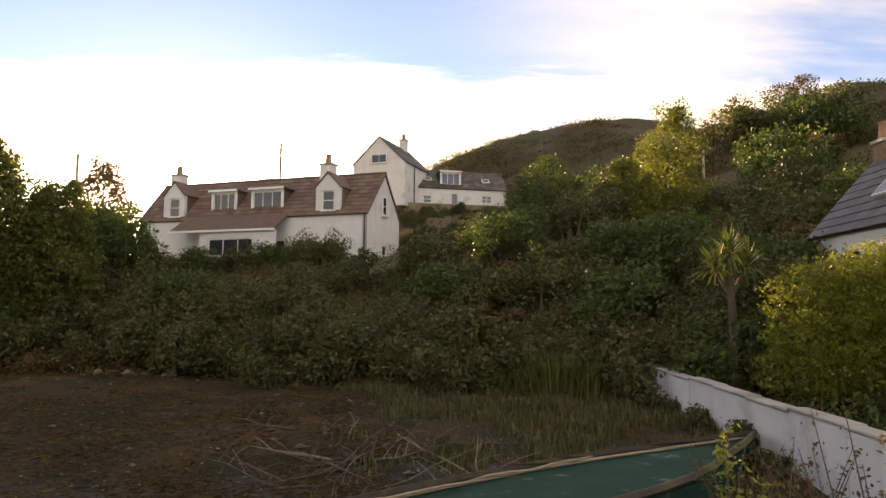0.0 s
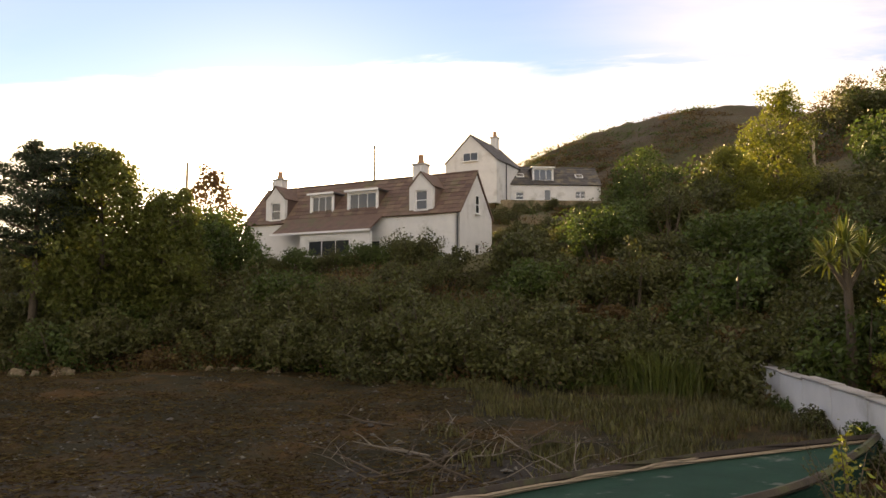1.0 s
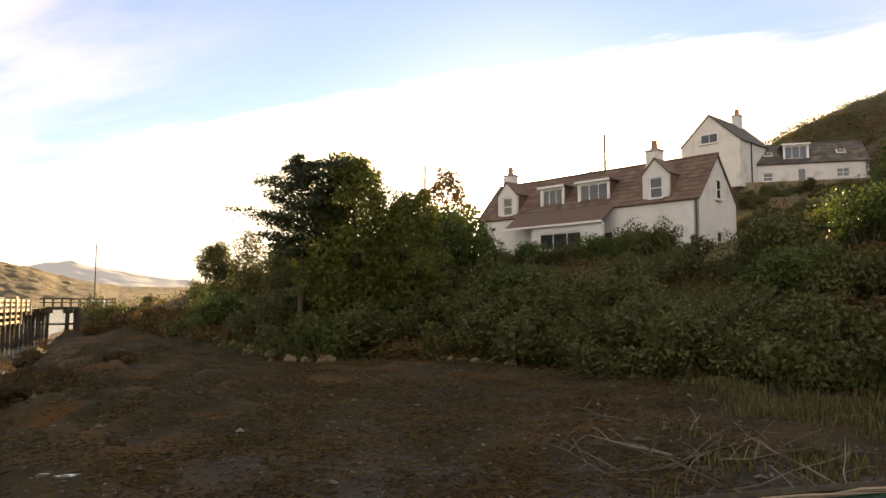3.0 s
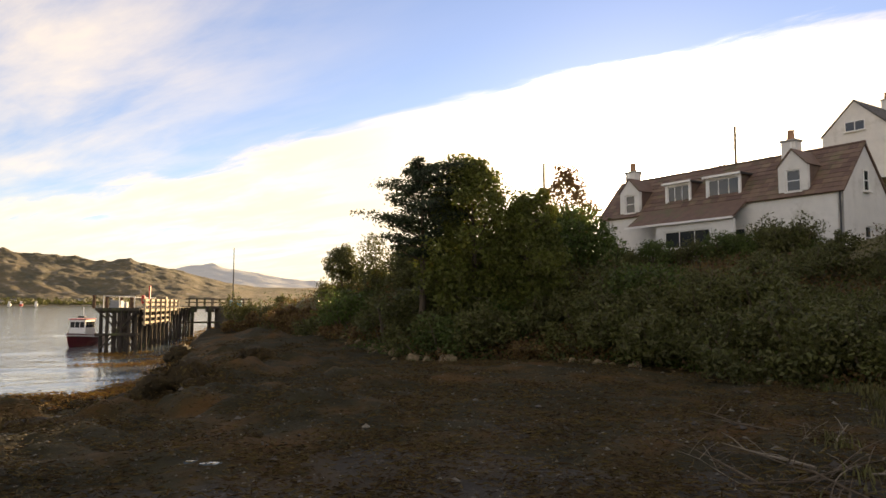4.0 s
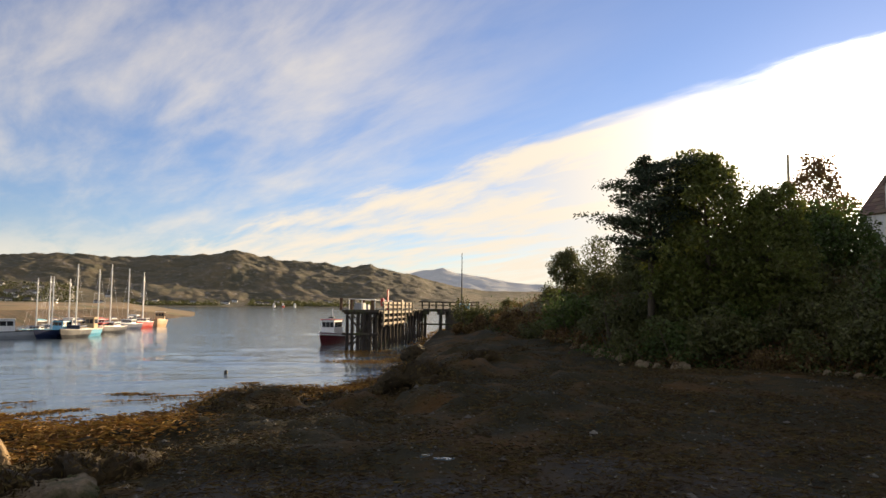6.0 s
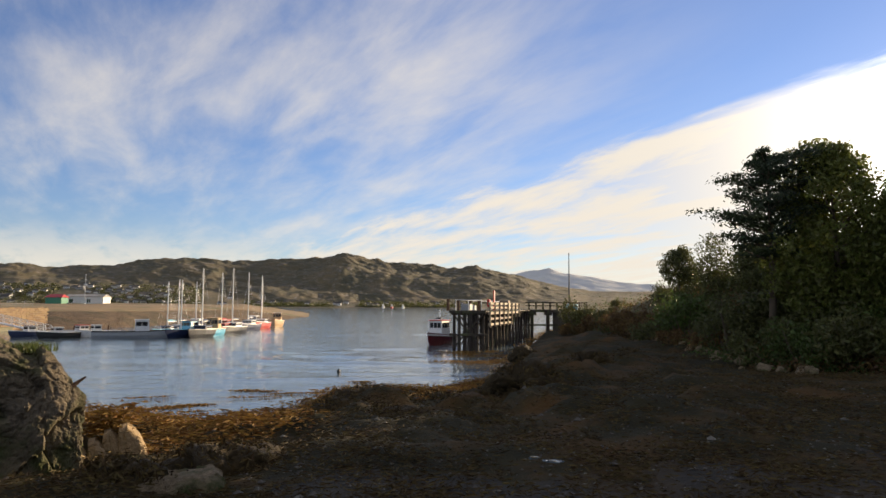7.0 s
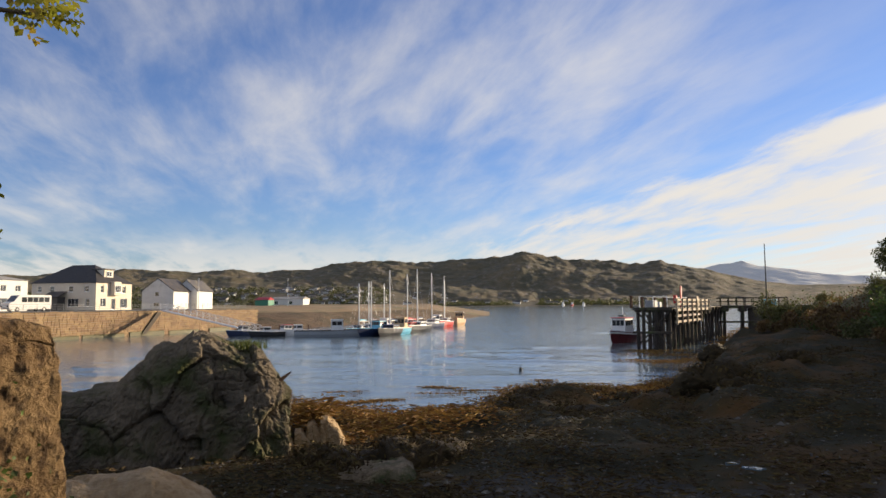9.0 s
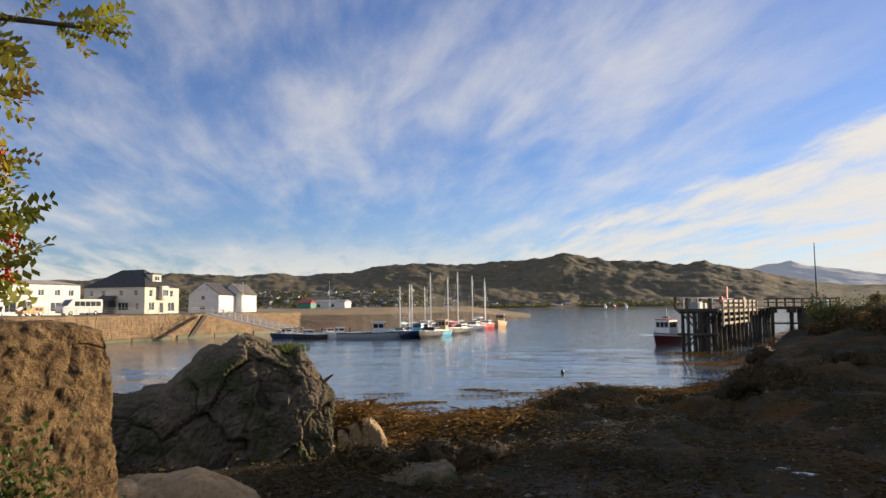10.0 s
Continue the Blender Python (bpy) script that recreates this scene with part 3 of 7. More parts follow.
def dormer_gabled(h, x, width, z0, eave, peak, y_front, y_back, wall, roof):
    """A wallhead dormer: a gabled front that carries the house wall up, cheeks and a small roof."""
    d = new("dormer")
    d.parent, d.matrix_basis = h, pose(x, y_front, 0)
    w = width
    ow = 0.95
    hole = (w / 2 - ow / 2, w / 2 + ow / 2, z0 + 0.35, z0 + 1.75)
    bm = bmesh.new()
    wall_with_openings(bm, w, eave, 0.3, [hole])
    bmesh.ops.delete(bm, geom=[f for f in bm.faces if f.calc_center_median().z < z0 - 0.01], context="FACES")
    v = [bm.verts.new(p) for p in ((0, 0, eave), (w, 0, eave), (w / 2, 0, peak), (0, 0.3, eave), (w, 0.3, eave), (w / 2, 0.3, peak))]
    for f in ((0, 1, 2), (3, 4, 5), (0, 3, 5, 2), (1, 4, 5, 2)):
        bm.faces.new([v[i] for i in f])
    part("dormer_front", bm, wall, d)
    run = y_back - y_front
    for xa in (0.0, w - 0.12):
        part("dormer_cheek", boxed(xa, xa + 0.12, 0.3, run, z0, eave), roof, d)
    s = (peak - eave) / (w / 2)
    for sgn in (0, 1):
        e = -0.1 if sgn == 0 else w + 0.1
        part("dormer_roof", slab(bmesh.new(), [(e, -0.12, eave - 0.1 * s), (w / 2, -0.12, peak + 0.02), (w / 2, run + 1.2, peak + 0.02), (e, run, eave - 0.1 * s)], 0.07), roof, d)
    part("finial", tube(bmesh.new(), [(w / 2, -0.08, peak), (w / 2, -0.08, peak + 0.2), (w / 2, -0.08, peak + 0.42)], [0.05, 0.06, 0.015], 6), PAINT_W, d)
    window(h, *hole, pose(x, y_front, 0), 0, 1)


def dormer_flat(h, x, width, z0, z1, y_front, y_back, roof):
    d = new("dormer")
    d.parent, d.matrix_basis = h, pose(x, y_front, 0)
    hole = (0.15, width - 0.15, z0 + 0.12, z1 - 0.12)
    bm = wall_with_openings(bmesh.new(), width, z1, 0.15, [hole])
    bmesh.ops.delete(bm, geom=[f for f in bm.faces if f.calc_center_median().z < z0 - 0.01], context="FACES")
    part("dormer_front", bm, PAINT_W, d)
    run = y_back - y_front
    for xa in (0.0, width - 0.1):
        part("dormer_cheek", boxed(xa, xa + 0.1, 0.15, run, z0, z1), roof, d)
    part("dormer_roof", boxed(-0.15, width + 0.15, -0.2, run, z1, z1 + 0.13), PAINT_DK, d)
    part("fascia", boxed(-0.16, width + 0.16, -0.23, -0.2, z1 - 0.02, z1 + 0.14), PAINT_W, d)
    window(h, *hole, pose(x, y_front, 0), 2, 0, False)


def build_near_house():
    a, b = at(22.4, 59, 7.0), at(5.18, 48, 7.0)
    m = frame_of(a, b)
    L, D, eave, peak = (Vector(b) - Vector(a)).length, 5.6, 4.65, 7.75
    h = solid_gable_house("cottage", m, L, D, eave, peak, RENDER, TILE_RED,
                          "long white harled cottage with gabled dormers on the bank", 
                          front=[(10.2, 12.9, 1.9, 2.9, 2, 0)], gable=[(2.6, 3.5, 1.2, 2.6, 0, 1)])
    dormer_gabled(h, L - 4.0, 1.9, eave - 0.1, eave + 2.0, eave + 3.0, -0.01, 2.6, RENDER, TILE_RED)
    dormer_gabled(h, 2.2, 1.9, eave - 0.1, eave + 2.0, eave + 3.0, -0.01, 2.6, RENDER, TILE_RED)
    dormer_flat(h, 6.2, 2.2, eave + 0.5, eave + 2.05, 0.45, 2.6, TILE_RED)
    dormer_flat(h, 9.7, 2.7, eave + 0.5, eave + 2.05, 0.45, 2.6, TILE_RED)
    # the lean-to along the middle of the front
    part("porch_roof", slab(bmesh.new(), [(4.4, -1.9, 3.5), (13.2, -1.9, 3.5), (13.2, 0.1, 4.9), (4.4, 0.1, 4.9)], 0.12), TILE_RED, h)
    part("porch_gutter", boxed(4.3, 13.3, -2.02, -1.9, 3.38, 3.52), PAINT_W, h)
    part("porch_wall", wall_with_openings(bmesh.new(), 6.2, 3.4, 0.25, [(0.7, 4.4, 1.7, 2.9)]), RENDER, h, m=pose(7.0, -1.75, 0))
    window(h, 0.7, 4.4, 1.7, 2.9, pose(7.0, -1.75, 0), 2, 0)
    chimney(h, L - 4.6, D / 2, peak - 0.6, peak + 0.95, 1.0, 0.8, 1)
    chimney(h, 1.2, D / 2, peak - 0.6, peak + 0.9, 1.0, 0.8, 1)
    window(h, D / 2 - 0.35, D / 2 + 0.35, eave + 0.1, eave + 1.45, pose(L, 0, 0, 0, 0, 90) @ pose(0, -0.17, 0), 0, 1)
    part("downpipe", tube(bmesh.new(), [(L - 0.15, -0.1, 0.2), (L - 0.15, -0.1, eave)], 0.05, 6), PAINT_DK, h)


def build_tall_house():
    a, b = at(6.35, 80.6, 16.8), at(2.15, 77.8, 16.8)
    m = frame_of(a, b)
    W = (Vector(b) - Vector(a)).length
    h = thing("tall_house", m, "tall white harled house with a steep slate roof", "house")
    D, eave, peak, t = 8.0, 4.9, 7.95, 0.35
    g = gable_bm(W, eave, peak, t)
    part("wall", g, RENDER, h)
    part("wall", gable_bm(W, eave, peak, t), RENDER, h, m=pose(0, D - t, 0))
    part("wall", boxed(0, t, t, D - t, 0, eave), RENDER, h)
    part("wall", boxed(W - t, W, t, D - t, 0, eave), RENDER, h)
    s = (peak - eave) / (W / 2)
    for sgn in (0, 1):
        e = -0.15 if sgn == 0 else W + 0.15
        part("roof", slab(bmesh.new(), [(e, -0.12, eave - 0.15 * s + 0.12), (W / 2, -0.12, peak + 0.12), (W / 2, D + 0.12, peak + 0.12), (e, D + 0.12, eave - 0.15 * s + 0.12)], 0.1), SLATE, h)
    r = h.children[-1]
    L = math.hypot(W / 2 + 0.15, peak - eave + 0.15 * s)
    xd, yd = Vector((0, 1, 0)), Vector((-(W / 2 + 0.15), 0, peak - eave + 0.15 * s)).normalized()
    fm = Matrix.Translation((W + 0.15, -0.12, eave - 0.15 * s + 0.124)) @ Matrix((xd, yd, xd.cross(yd))).transposed().to_4x4()
    slates(r, D + 0.24, L, fm, SLATE)
    w0 = W / 2 - 0.95
    window(h, w0, w0 + 1.9, eave + 0.05, eave + 1.05, pose(0, -0.17, 0), 1, 0)
    part("downpipe", tube(bmesh.new(), [(W + 0.08, 2.6, 0.0), (W + 0.08, 2.6, eave)], 0.07, 6), PAINT_DK, h)
    chimney(h, W / 2 + 0.2, D - 1.6, peak - 0.4, peak + 1.0, 0.8, 0.8, 1)


def build_low_house():
    a, b = at(1.45, 81.5, 17.2), at(-6.2, 84, 17.2)
    m = frame_of(a, b)
    L = (Vector(b) - Vector(a)).length
    h = solid_gable_house("low_house", m, L, 5.5, 2.35, 4.75, RENDER, SLATE, "low white cottage with a slate roof and box dormer", 
                          front=[(1.2, 2.2, 0.5, 1.4, 0, 1), (4.6, 5.4, 0.05, 1.75, 0, 0), (8.3, 9.5, 0.7, 1.6, 1, 1)])
    dormer_flat(h, 3.3, 2.5, 2.75, 4.35, 0.35, 2.3, SLATE)
    for x in (1.5, 8.6):
        fm = pose(x, 1.25, 3.55, math.degrees(math.atan2(2.4, 2.75)), 0, 0)
        part("rooflight", boxed(0, 0.9, -0.4, 0.4, 0.04, 0.12, 0.01), PAINT_W, h, m=fm)
        part("rooflight_pane", boxed(0.08, 0.82, -0.32, 0.32, 0.122, 0.13), GLASS, h, m=fm)
    part("garden_wall", boxed(-1.5, L + 0.5, -2.6, -2.2, -1.2, 0.05, 0.04), ROCK, h)


def build_roadside_cottage():
    a, b = Vector((14.5, 26.2, 5.0)), Vector((14.1, 16.0, 5.0))
    m = frame_of(a, b)
    L = 9.5
    h = solid_gable_house("roadside_cottage", m, L, 5.2, 2.8, 5.75, RENDER, SLATE, "roadside cottage with an old slate roof and rooflight", front=[(2, 3, 0.9, 2.1, 0, 1)], detail="pieces")
    fm = Matrix.Translation((2.6, 0.85, 3.80)) @ pose(0, 0, 0, math.degrees(math.atan2(2.95, 2.6)), 0, 0)
    part("rooflight", boxed(0, 0.8, 0, 1.7, 0.10, 0.22, 0.01), PAINT_W, h, m=fm)
    part("rooflight_pane", boxed(0.06, 0.74, 0.06, 1.64, 0.223, 0.23), GLASS, h, m=fm)
    chimney(h, 0.45, 2.6, 5.5, 6.3, 0.7, 0.6, 1, STONE)


build_near_house()
build_tall_house()
build_low_house()
build_roadside_cottage()


# ---------------------------------------------------------------- plants
def leaf_mesh(name, pts, size, mat, rng, aspect=0.55, droop=0.0, flat=0.0):
    """Leaves as small folded rhombs at the given places."""
    n = len(pts)
    d = rng.normal(size=(n, 3))
    d[:, 2] = d[:, 2] * (1 - flat) - droop
    d /= np.linalg.norm(d, axis=1)[:, None]
    e = np.cross(d, rng.normal(size=(n, 3)))
    e /= np.linalg.norm(e, axis=1)[:, None] + 1e-9
    s = size * rng.uniform(0.6, 1.35, n)[:, None]
    tip, base = pts + d * s * 0.5, pts - d * s * 0.5
    nrm = np.cross(d, e)
    l, r = pts + e * s * aspect * 0.5 + nrm * s * 0.08, pts - e * s * aspect * 0.5 + nrm * s * 0.08
    v = np.stack([base, r, tip, l], axis=1).reshape(-1, 3)
    return mesh_from(name, v, np.arange(4 * n).reshape(-1, 4), mat)


def blob_points(rng, blobs, n, shell=0.55):
    """Points spread through the outer part of a set of balls (x, y, z, r), uneven from clump to clump."""
    b = np.array(blobs)
    w = b[:, 3] ** 2 * rng.uniform(0.5, 1.5, len(b))
    k = rng.choice(len(b), n, p=w / w.sum())
    d = rng.normal(size=(n, 3))
    d /= np.linalg.norm(d, axis=1)[:, None]
    lump = 1 + 0.22 * np.sin(d[:, 0] * 7 + k * 1.7) * np.sin(d[:, 1] * 6 + k) + 0.15 * np.sin(d[:, 2] * 11 + k * 2.3)
    r = b[k, 3] * (shell + (1 - shell) * rng.random(n) ** 0.6) * lump
    return b[k, :3] + d * r[:, None] * np.array([1, 1, 0.85])


def leafy_tree(name, label, height, spread, leaves, leaf, mat, seed, trunk_r=0.22, clear=0.25, clumps=22, clump_r=0.22):
    """A tree at the origin: trunk, limbs that end in clumps, and leaves round the clumps."""
    rng = np.random.default_rng(seed)
    t = thing(name, Matrix(), label, "tree")
    bm = bmesh.new()
    lean = rng.normal(size=2) * 0.04 * height
    top = Vector((lean[0], lean[1], height * 0.72))
    mid = Vector((lean[0] * 0.3, lean[1] * 0.3, height * 0.4))
    tube(bm, [(0, 0, -0.5), (0, 0, height * 0.15), mid, top], [trunk_r * 1.3, trunk_r, trunk_r * 0.7, trunk_r * 0.2], 8)
    blobs = []
    for k in range(clumps):
        a = k * 2.399 + rng.random() * 0.5
        q = (k + 0.5) / clumps
        z = height * (clear + (0.93 - clear) * q)
        rad = spread * math.sqrt(max(1 - (2 * q - 0.85) ** 2, 0.12)) * rng.uniform(0.45, 1.0)
        c = Vector((math.cos(a) * rad + lean[0] * q, math.sin(a) * rad + lean[1] * q, z))
        s = Vector((lean[0] * q * 0.5, lean[1] * q * 0.5, max(z - rad * 0.7, height * 0.18)))
        tube(bm, [s, s.lerp(c, 0.5) + Vector((0, 0, -0.1)), c], [trunk_r * 0.38 * (1.1 - q * 0.6), trunk_r * 0.22, 0.02], 5)
        blobs.append((c.x, c.y, c.z, height * clump_r * rng.uniform(0.55, 1.1) * (1.15 - 0.4 * q)))
    part("trunk", bm, BARK, t, smooth=True)
    part("crown", leaf_mesh("crown", blob_points(rng, blobs, leaves, 0.35), leaf, mat, rng), mat, t)
    return t


def conifer(name, label, height, spread, seed, mat=None):
    """A wind-shaped pine: uneven, level plates of needle tufts on long boughs."""
    rng = np.random.default_rng(seed)
    t = thing(name, Matrix(), label, "tree")
    bm = bmesh.new()
    tube(bm, [(0, 0, -0.5), (0.15, 0, height * 0.5), (-0.1, 0.1, height * 0.97)], [0.27, 0.18, 0.03], 8)
    pts = []
    layers = 9
    for k in range(layers):
        z = height * (0.52 + 0.46 * (k + rng.uniform(-0.25, 0.25)) / (layers - 1))
        reach = spread * min(1.0, 0.5 + 1.3 * k / (layers - 1)) * (1.0 - 0.55 * (k / (layers - 1)) ** 2)
        for j in range(4):
            a = k * 2.1 + j * math.tau / 4 + rng.random() * 1.2
            r = min(reach * rng.uniform(0.55, 1.2), 2.9)
            e = Vector((math.cos(a) * r, math.sin(a) * r, z + r * rng.uniform(0.06, 0.34)))
            s = Vector((0, 0, z - 0.3))
            tube(bm, [s, s.lerp(e, 0.55) - Vector((0, 0, 0.08)), e], [0.07, 0.045, 0.012], 5)
            for c in range(7):
                q = 0.3 + 0.72 * c / 6
                tuft = s.lerp(e, q)
                w = 0.22 * r * (1.15 - abs(q - 0.6))
                n = 52
                o = rng.normal(size=(n, 3)) * np.array([w, w, 0.10])
                o[:, 2] = np.abs(o[:, 2]) + 0.04
                pts.append(o + np.array(tuft) + np.array([*(rng.normal(size=2) * w * 0.5), 0]))
    part("trunk", bm, BARK, t, smooth=True)
    m = mat or NEEDLE
    part("crown", leaf_mesh("crown", np.concatenate(pts), 0.27, m, rng, 0.3, flat=0.3), m, t)
    return t


def shrub(name, label, w, h, leaves, leaf, mat, seed, lumps=9):
    rng = np.random.default_rng(seed)
    t = thing(name, Matrix(), label, "shrub")
    blobs = []
    for k in range(lumps):
        a, r = rng.random() * math.tau, w * 0.5 * math.sqrt(rng.random()) * 0.8
        q = 1 - (r / (w * 0.5)) ** 2 * 0.6
        br = min(w, h) * rng.uniform(0.22, 0.36)
        blobs.append((math.cos(a) * r, math.sin(a) * r, max(h * q * rng.uniform(0.45, 1.0) - br * 0.6, br * 0.4), br))
    bm = bmesh.new()
    for b in blobs:
        tube(bm, [(b[0] * 0.2, b[1] * 0.2, -0.3), (b[0] * 0.6, b[1] * 0.6, b[2] * 0.6), (b[0], b[1], b[2] + b[3] * 0.6)], [0.05, 0.035, 0.008], 5)
    part("stem", bm, BARK, t)
    part("foliage", leaf_mesh("foliage", blob_points(rng, blobs, leaves, 0.3), leaf, mat, rng), mat, t)
    return t


def put(ob, x, y, scale=1.0, turn=0.0, sink=0.0, z=None, sz=None):
    g = (ground_height(x, y) if z is None else z) - sink
    return Matrix.Translation((x, y, g)) @ Matrix.Rotation(turn, 4, "Z") @ Matrix.Diagonal((scale, scale, sz or scale, 1))


def plant_bank():
    rnd = random.Random(4)
    kinds = [
        shrub("shrub", "dark green leafy shrub on the bank", 3.2, 2.0, 4200, 0.135, LEAF_DARK, 1),
        shrub("shrub", "dense bramble shrub on the bank", 3.6, 1.5, 4200, 0.12, LEAF_DARK, 2, 14),
        shrub("shrub", "mid-green bushy shrub on the bank", 2.8, 2.4, 4200, 0.14, LEAF_MID, 3, 11),
        shrub("shrub", "rust-brown bracken clump on the bank", 3.0, 1.2, 3800, 0.13, LEAF_RUST, 5, 14),
        shrub("shrub", "olive-green thorny shrub on the bank", 3.4, 2.2, 4200, 0.13, LEAF_DARK, 6, 11),
    ]
    first = [True] * len(kinds)

    def place(k, x, y, s, sz=None):
        m = put(kinds[k], x, y, s, rnd.random() * math.tau, 0.15, sz=sz)
        if first[k]:
            kinds[k].matrix_world, first[k] = m, False
            tagged(kinds[k], group="shrubs on the bank")
        else:
            copy_thing(kinds[k], m @ Matrix())

    az = -36.0
    while az < 51.5:
        f, b = foot_d(az), bank_d(az)
        for q in (0.05, 0.22, 0.38, 0.54, 0.7, 0.86, 1.02):
            d = f + (b - f) * q + rnd.uniform(-0.8, 0.8)
            a = az + rnd.uniform(-1.0, 1.0)
            if 3.0 < a < 24 and d > (41.5 if a > 5 else 37):
                continue
            if a < -14 and d < 24:
                continue
            p = at(a, d)
            s = rnd.uniform(0.95, 1.4) * (1.25 if d > 60 else 1.0)
            if q > 0.3 and a > 37.5:
                s *= 0.62 if a < 41 else 0.5 if a < 45 else 0.36
            if 2.5 < a < 24 and q > 0.5:
                s *= 0.75
            if 0.5 < a < 5.8 and d > 33:
                s *= 0.45
            place(rnd.choice((0, 1, 2, 3, 4, 1, 4) if a < 44 else (1, 3, 3, 4)), p.x, p.y, s)
        az += 2.9 * 40 / max(f, 30)
    # the slope beside and behind the houses
    for _ in range(70):
        a, d = rnd.uniform(-38, 4), rnd.uniform(44, 112)
        if a > -9 and d > 55:
            continue
        p = at(a, d)
        place(rnd.choice((0, 2, 4, 3)), p.x, p.y, rnd.uniform(1.3, 2.2) * (1.0 if d < 70 else 1.3) * (0.5 if a > -9 else 1.0))
    for a in (23.5, 21.5, 20, 18, 16.5, 15, 13.4, 12, 10.6, 9.4, 8.4, 7.2, 6.0):
        p = at(a, 45.3)
        place(rnd.choice((0, 1, 4, 2)), p.x, p.y, rnd.uniform(0.62, 0.78) * (1.35 if 7.5 < a < 10 else 0.7 if a < 7.4 else 1.0))
    for _ in range(26):
        p = at(rnd.uniform(-8, 3.5), rnd.uniform(55, 74))
        place(rnd.choice((0, 1, 4, 3)), p.x, p.y, rnd.uniform(0.45, 0.62))
    for _ in range(14):
        a, d = rnd.uniform(3, 30), rnd.uniform(66, 80)
        p = at(a, d)
        place(rnd.choice((0, 2, 4)), p.x, p.y, rnd.uniform(0.7, 1.1))


plant_bank()


def plant_trees():
    def stand(t, az, d, scale=1.0, turn=0.0, sink=0.2, z=None):
        p = at(az, d)
        t.matrix_world = put(t, p.x, p.y, scale, turn, sink, z)
        return t

    stand(conifer("pine_tree", "dark wind-shaped pine on the bank", 10.7, 3.4, 11), 36.8, 41)
    stand(leafy_tree("sycamore_tree", "broad dark green sycamore on the bank", 11.3, 3.0, 30000, 0.24, LEAF_SYC, 12, clear=0.15, clumps=46, clump_r=0.12), 32.4, 41, turn=1)
    stand(leafy_tree("sycamore_tree", "dark green sycamore on the bank beside the pine", 8.4, 2.1, 18000, 0.22, LEAF_SYC, 13, clear=0.15, clumps=34, clump_r=0.12), 29.0, 40.5, turn=2)
    stand(leafy_tree("round_tree", "small round-headed tree on the bank", 5.3, 1.7, 12000, 0.16, LEAF_DARK, 14, 0.1, 0.42, 22, 0.17), 43.2, 66)
    stand(leafy_tree("small_tree", "small ragged tree on the bank", 5.2, 1.7, 6000, 0.17, LEAF_DARK, 15, 0.1, 0.2, 16), 40.3, 56)
    stand(leafy_tree("small_tree", "dark tree behind the cottage", 10.2, 3.0, 12000, 0.24, LEAF_RUST, 16, 0.16, 0.12, 30, 0.14), 24.9, 66)
    stand(leafy_tree("small_tree", "dark tree behind the cottage roof", 10.2, 1.7, 4000, 0.24, LEAF_RUST, 17, 0.12, 0.3), 14.0, 72)
    stand(leafy_tree("ash_tree", "sunlit yellow-green ash tree on the slope", 11.6, 2.7, 14000, 0.24, LEAF_ASH, 18, 0.2, 0.12, 34, 0.13), -19.0, 60, turn=1.2)
    stand(leafy_tree("ash_tree", "yellow-green tree below the hill", 6.4, 2.2, 9000, 0.22, LEAF_ASH, 19, 0.14, 0.15, 26, 0.15), -16.2, 57)
    stand(leafy_tree("ash_tree", "yellow-green bushy tree beside the low cottage", 6.4, 3.4, 6000, 0.26, LEAF_MID, 20, 0.16, 0.12), -9.6, 66)
    for az, d, h, s in ((-22.6, 118, 6.5, 21), (-24.2, 118, 6.0, 22), (-27.0, 118, 6.0, 23), (-28.6, 118, 5.5, 24)):
        stand(leafy_tree("birch_tree", "thin autumn birch on the hill crest", h, 2.4, 1300, 0.34, LEAF_RUST, s, 0.1, 0.3, 16), az, d)


plant_trees()


def build_hedge():
    rng = np.random.default_rng(31)
    c = at(-32.7, 22.0)
    t = thing("hedge", Matrix.Translation((c.x, c.y, 2.6)), "rounded golden-green hedge above the lane wall", "hedge")
    d = np.array((at(-26, 21.5) - at(-40, 22.6)).normalized())[:2]
    blobs = [(k * 0.92 * d[0] + rng.normal() * 0.15, k * 0.92 * d[1] + rng.normal() * 0.15, z * 1.13 * (1 - 0.085 * max(k + 1, 0)) + rng.normal() * 0.12, r * 1.15 * rng.uniform(0.85, 1.12)) for k in range(-4, 3) for z, r in ((0.9, 1.1), (1.9, 1.15), (2.9, 1.05), (3.5, 0.75))]
    bm = bmesh.new()
    for b in blobs[::4]:
        tube(bm, [(b[0], b[1], -1.2), (b[0] * 0.98, b[1] * 1.02, 1.2), (b[0], b[1], 2.8)], [0.06, 0.05, 0.01], 5)
    part("stem", bm, BARK, t)
    part("foliage", leaf_mesh("foliage", blob_points(rng, blobs, 80000, 0.62), 0.095, LEAF_GOLD, rng, 0.5), LEAF_GOLD, t)


build_hedge()




# ---------------------------------------------------------------- the quay and the spit
QUAY = frame_of((-155.0, -3.0, 0.0), (-88.0, -48.8, 0.0))    # x along the wall, y out over the water
QUAY_L, QUAY_Z = 81.0, 4.15
WETSTONE = material("dark_wet_stone", (0.03, 0.026, 0.022), (0.10, 0.085, 0.065), 0.8, 1.5, 9, 0.9, bump_dist=0.08)
MOSS = material("wet_weed", (0.035, 0.04, 0.012), (0.10, 0.085, 0.02), 0.6, 1.5, 10, 0.9, bump_dist=0.05)
KELP = material("golden_kelp", (0.085, 0.045, 0.013), (0.30, 0.165, 0.045), 0.75, 2.0, 12, 0.6, per_object=0.3, translucent=0.2, spec=0.15)
GRASS = material("grass_blade", (0.05, 0.075, 0.015), (0.14, 0.16, 0.04), 0.6, 1, 8, 0, per_object=0.35, translucent=0.35)
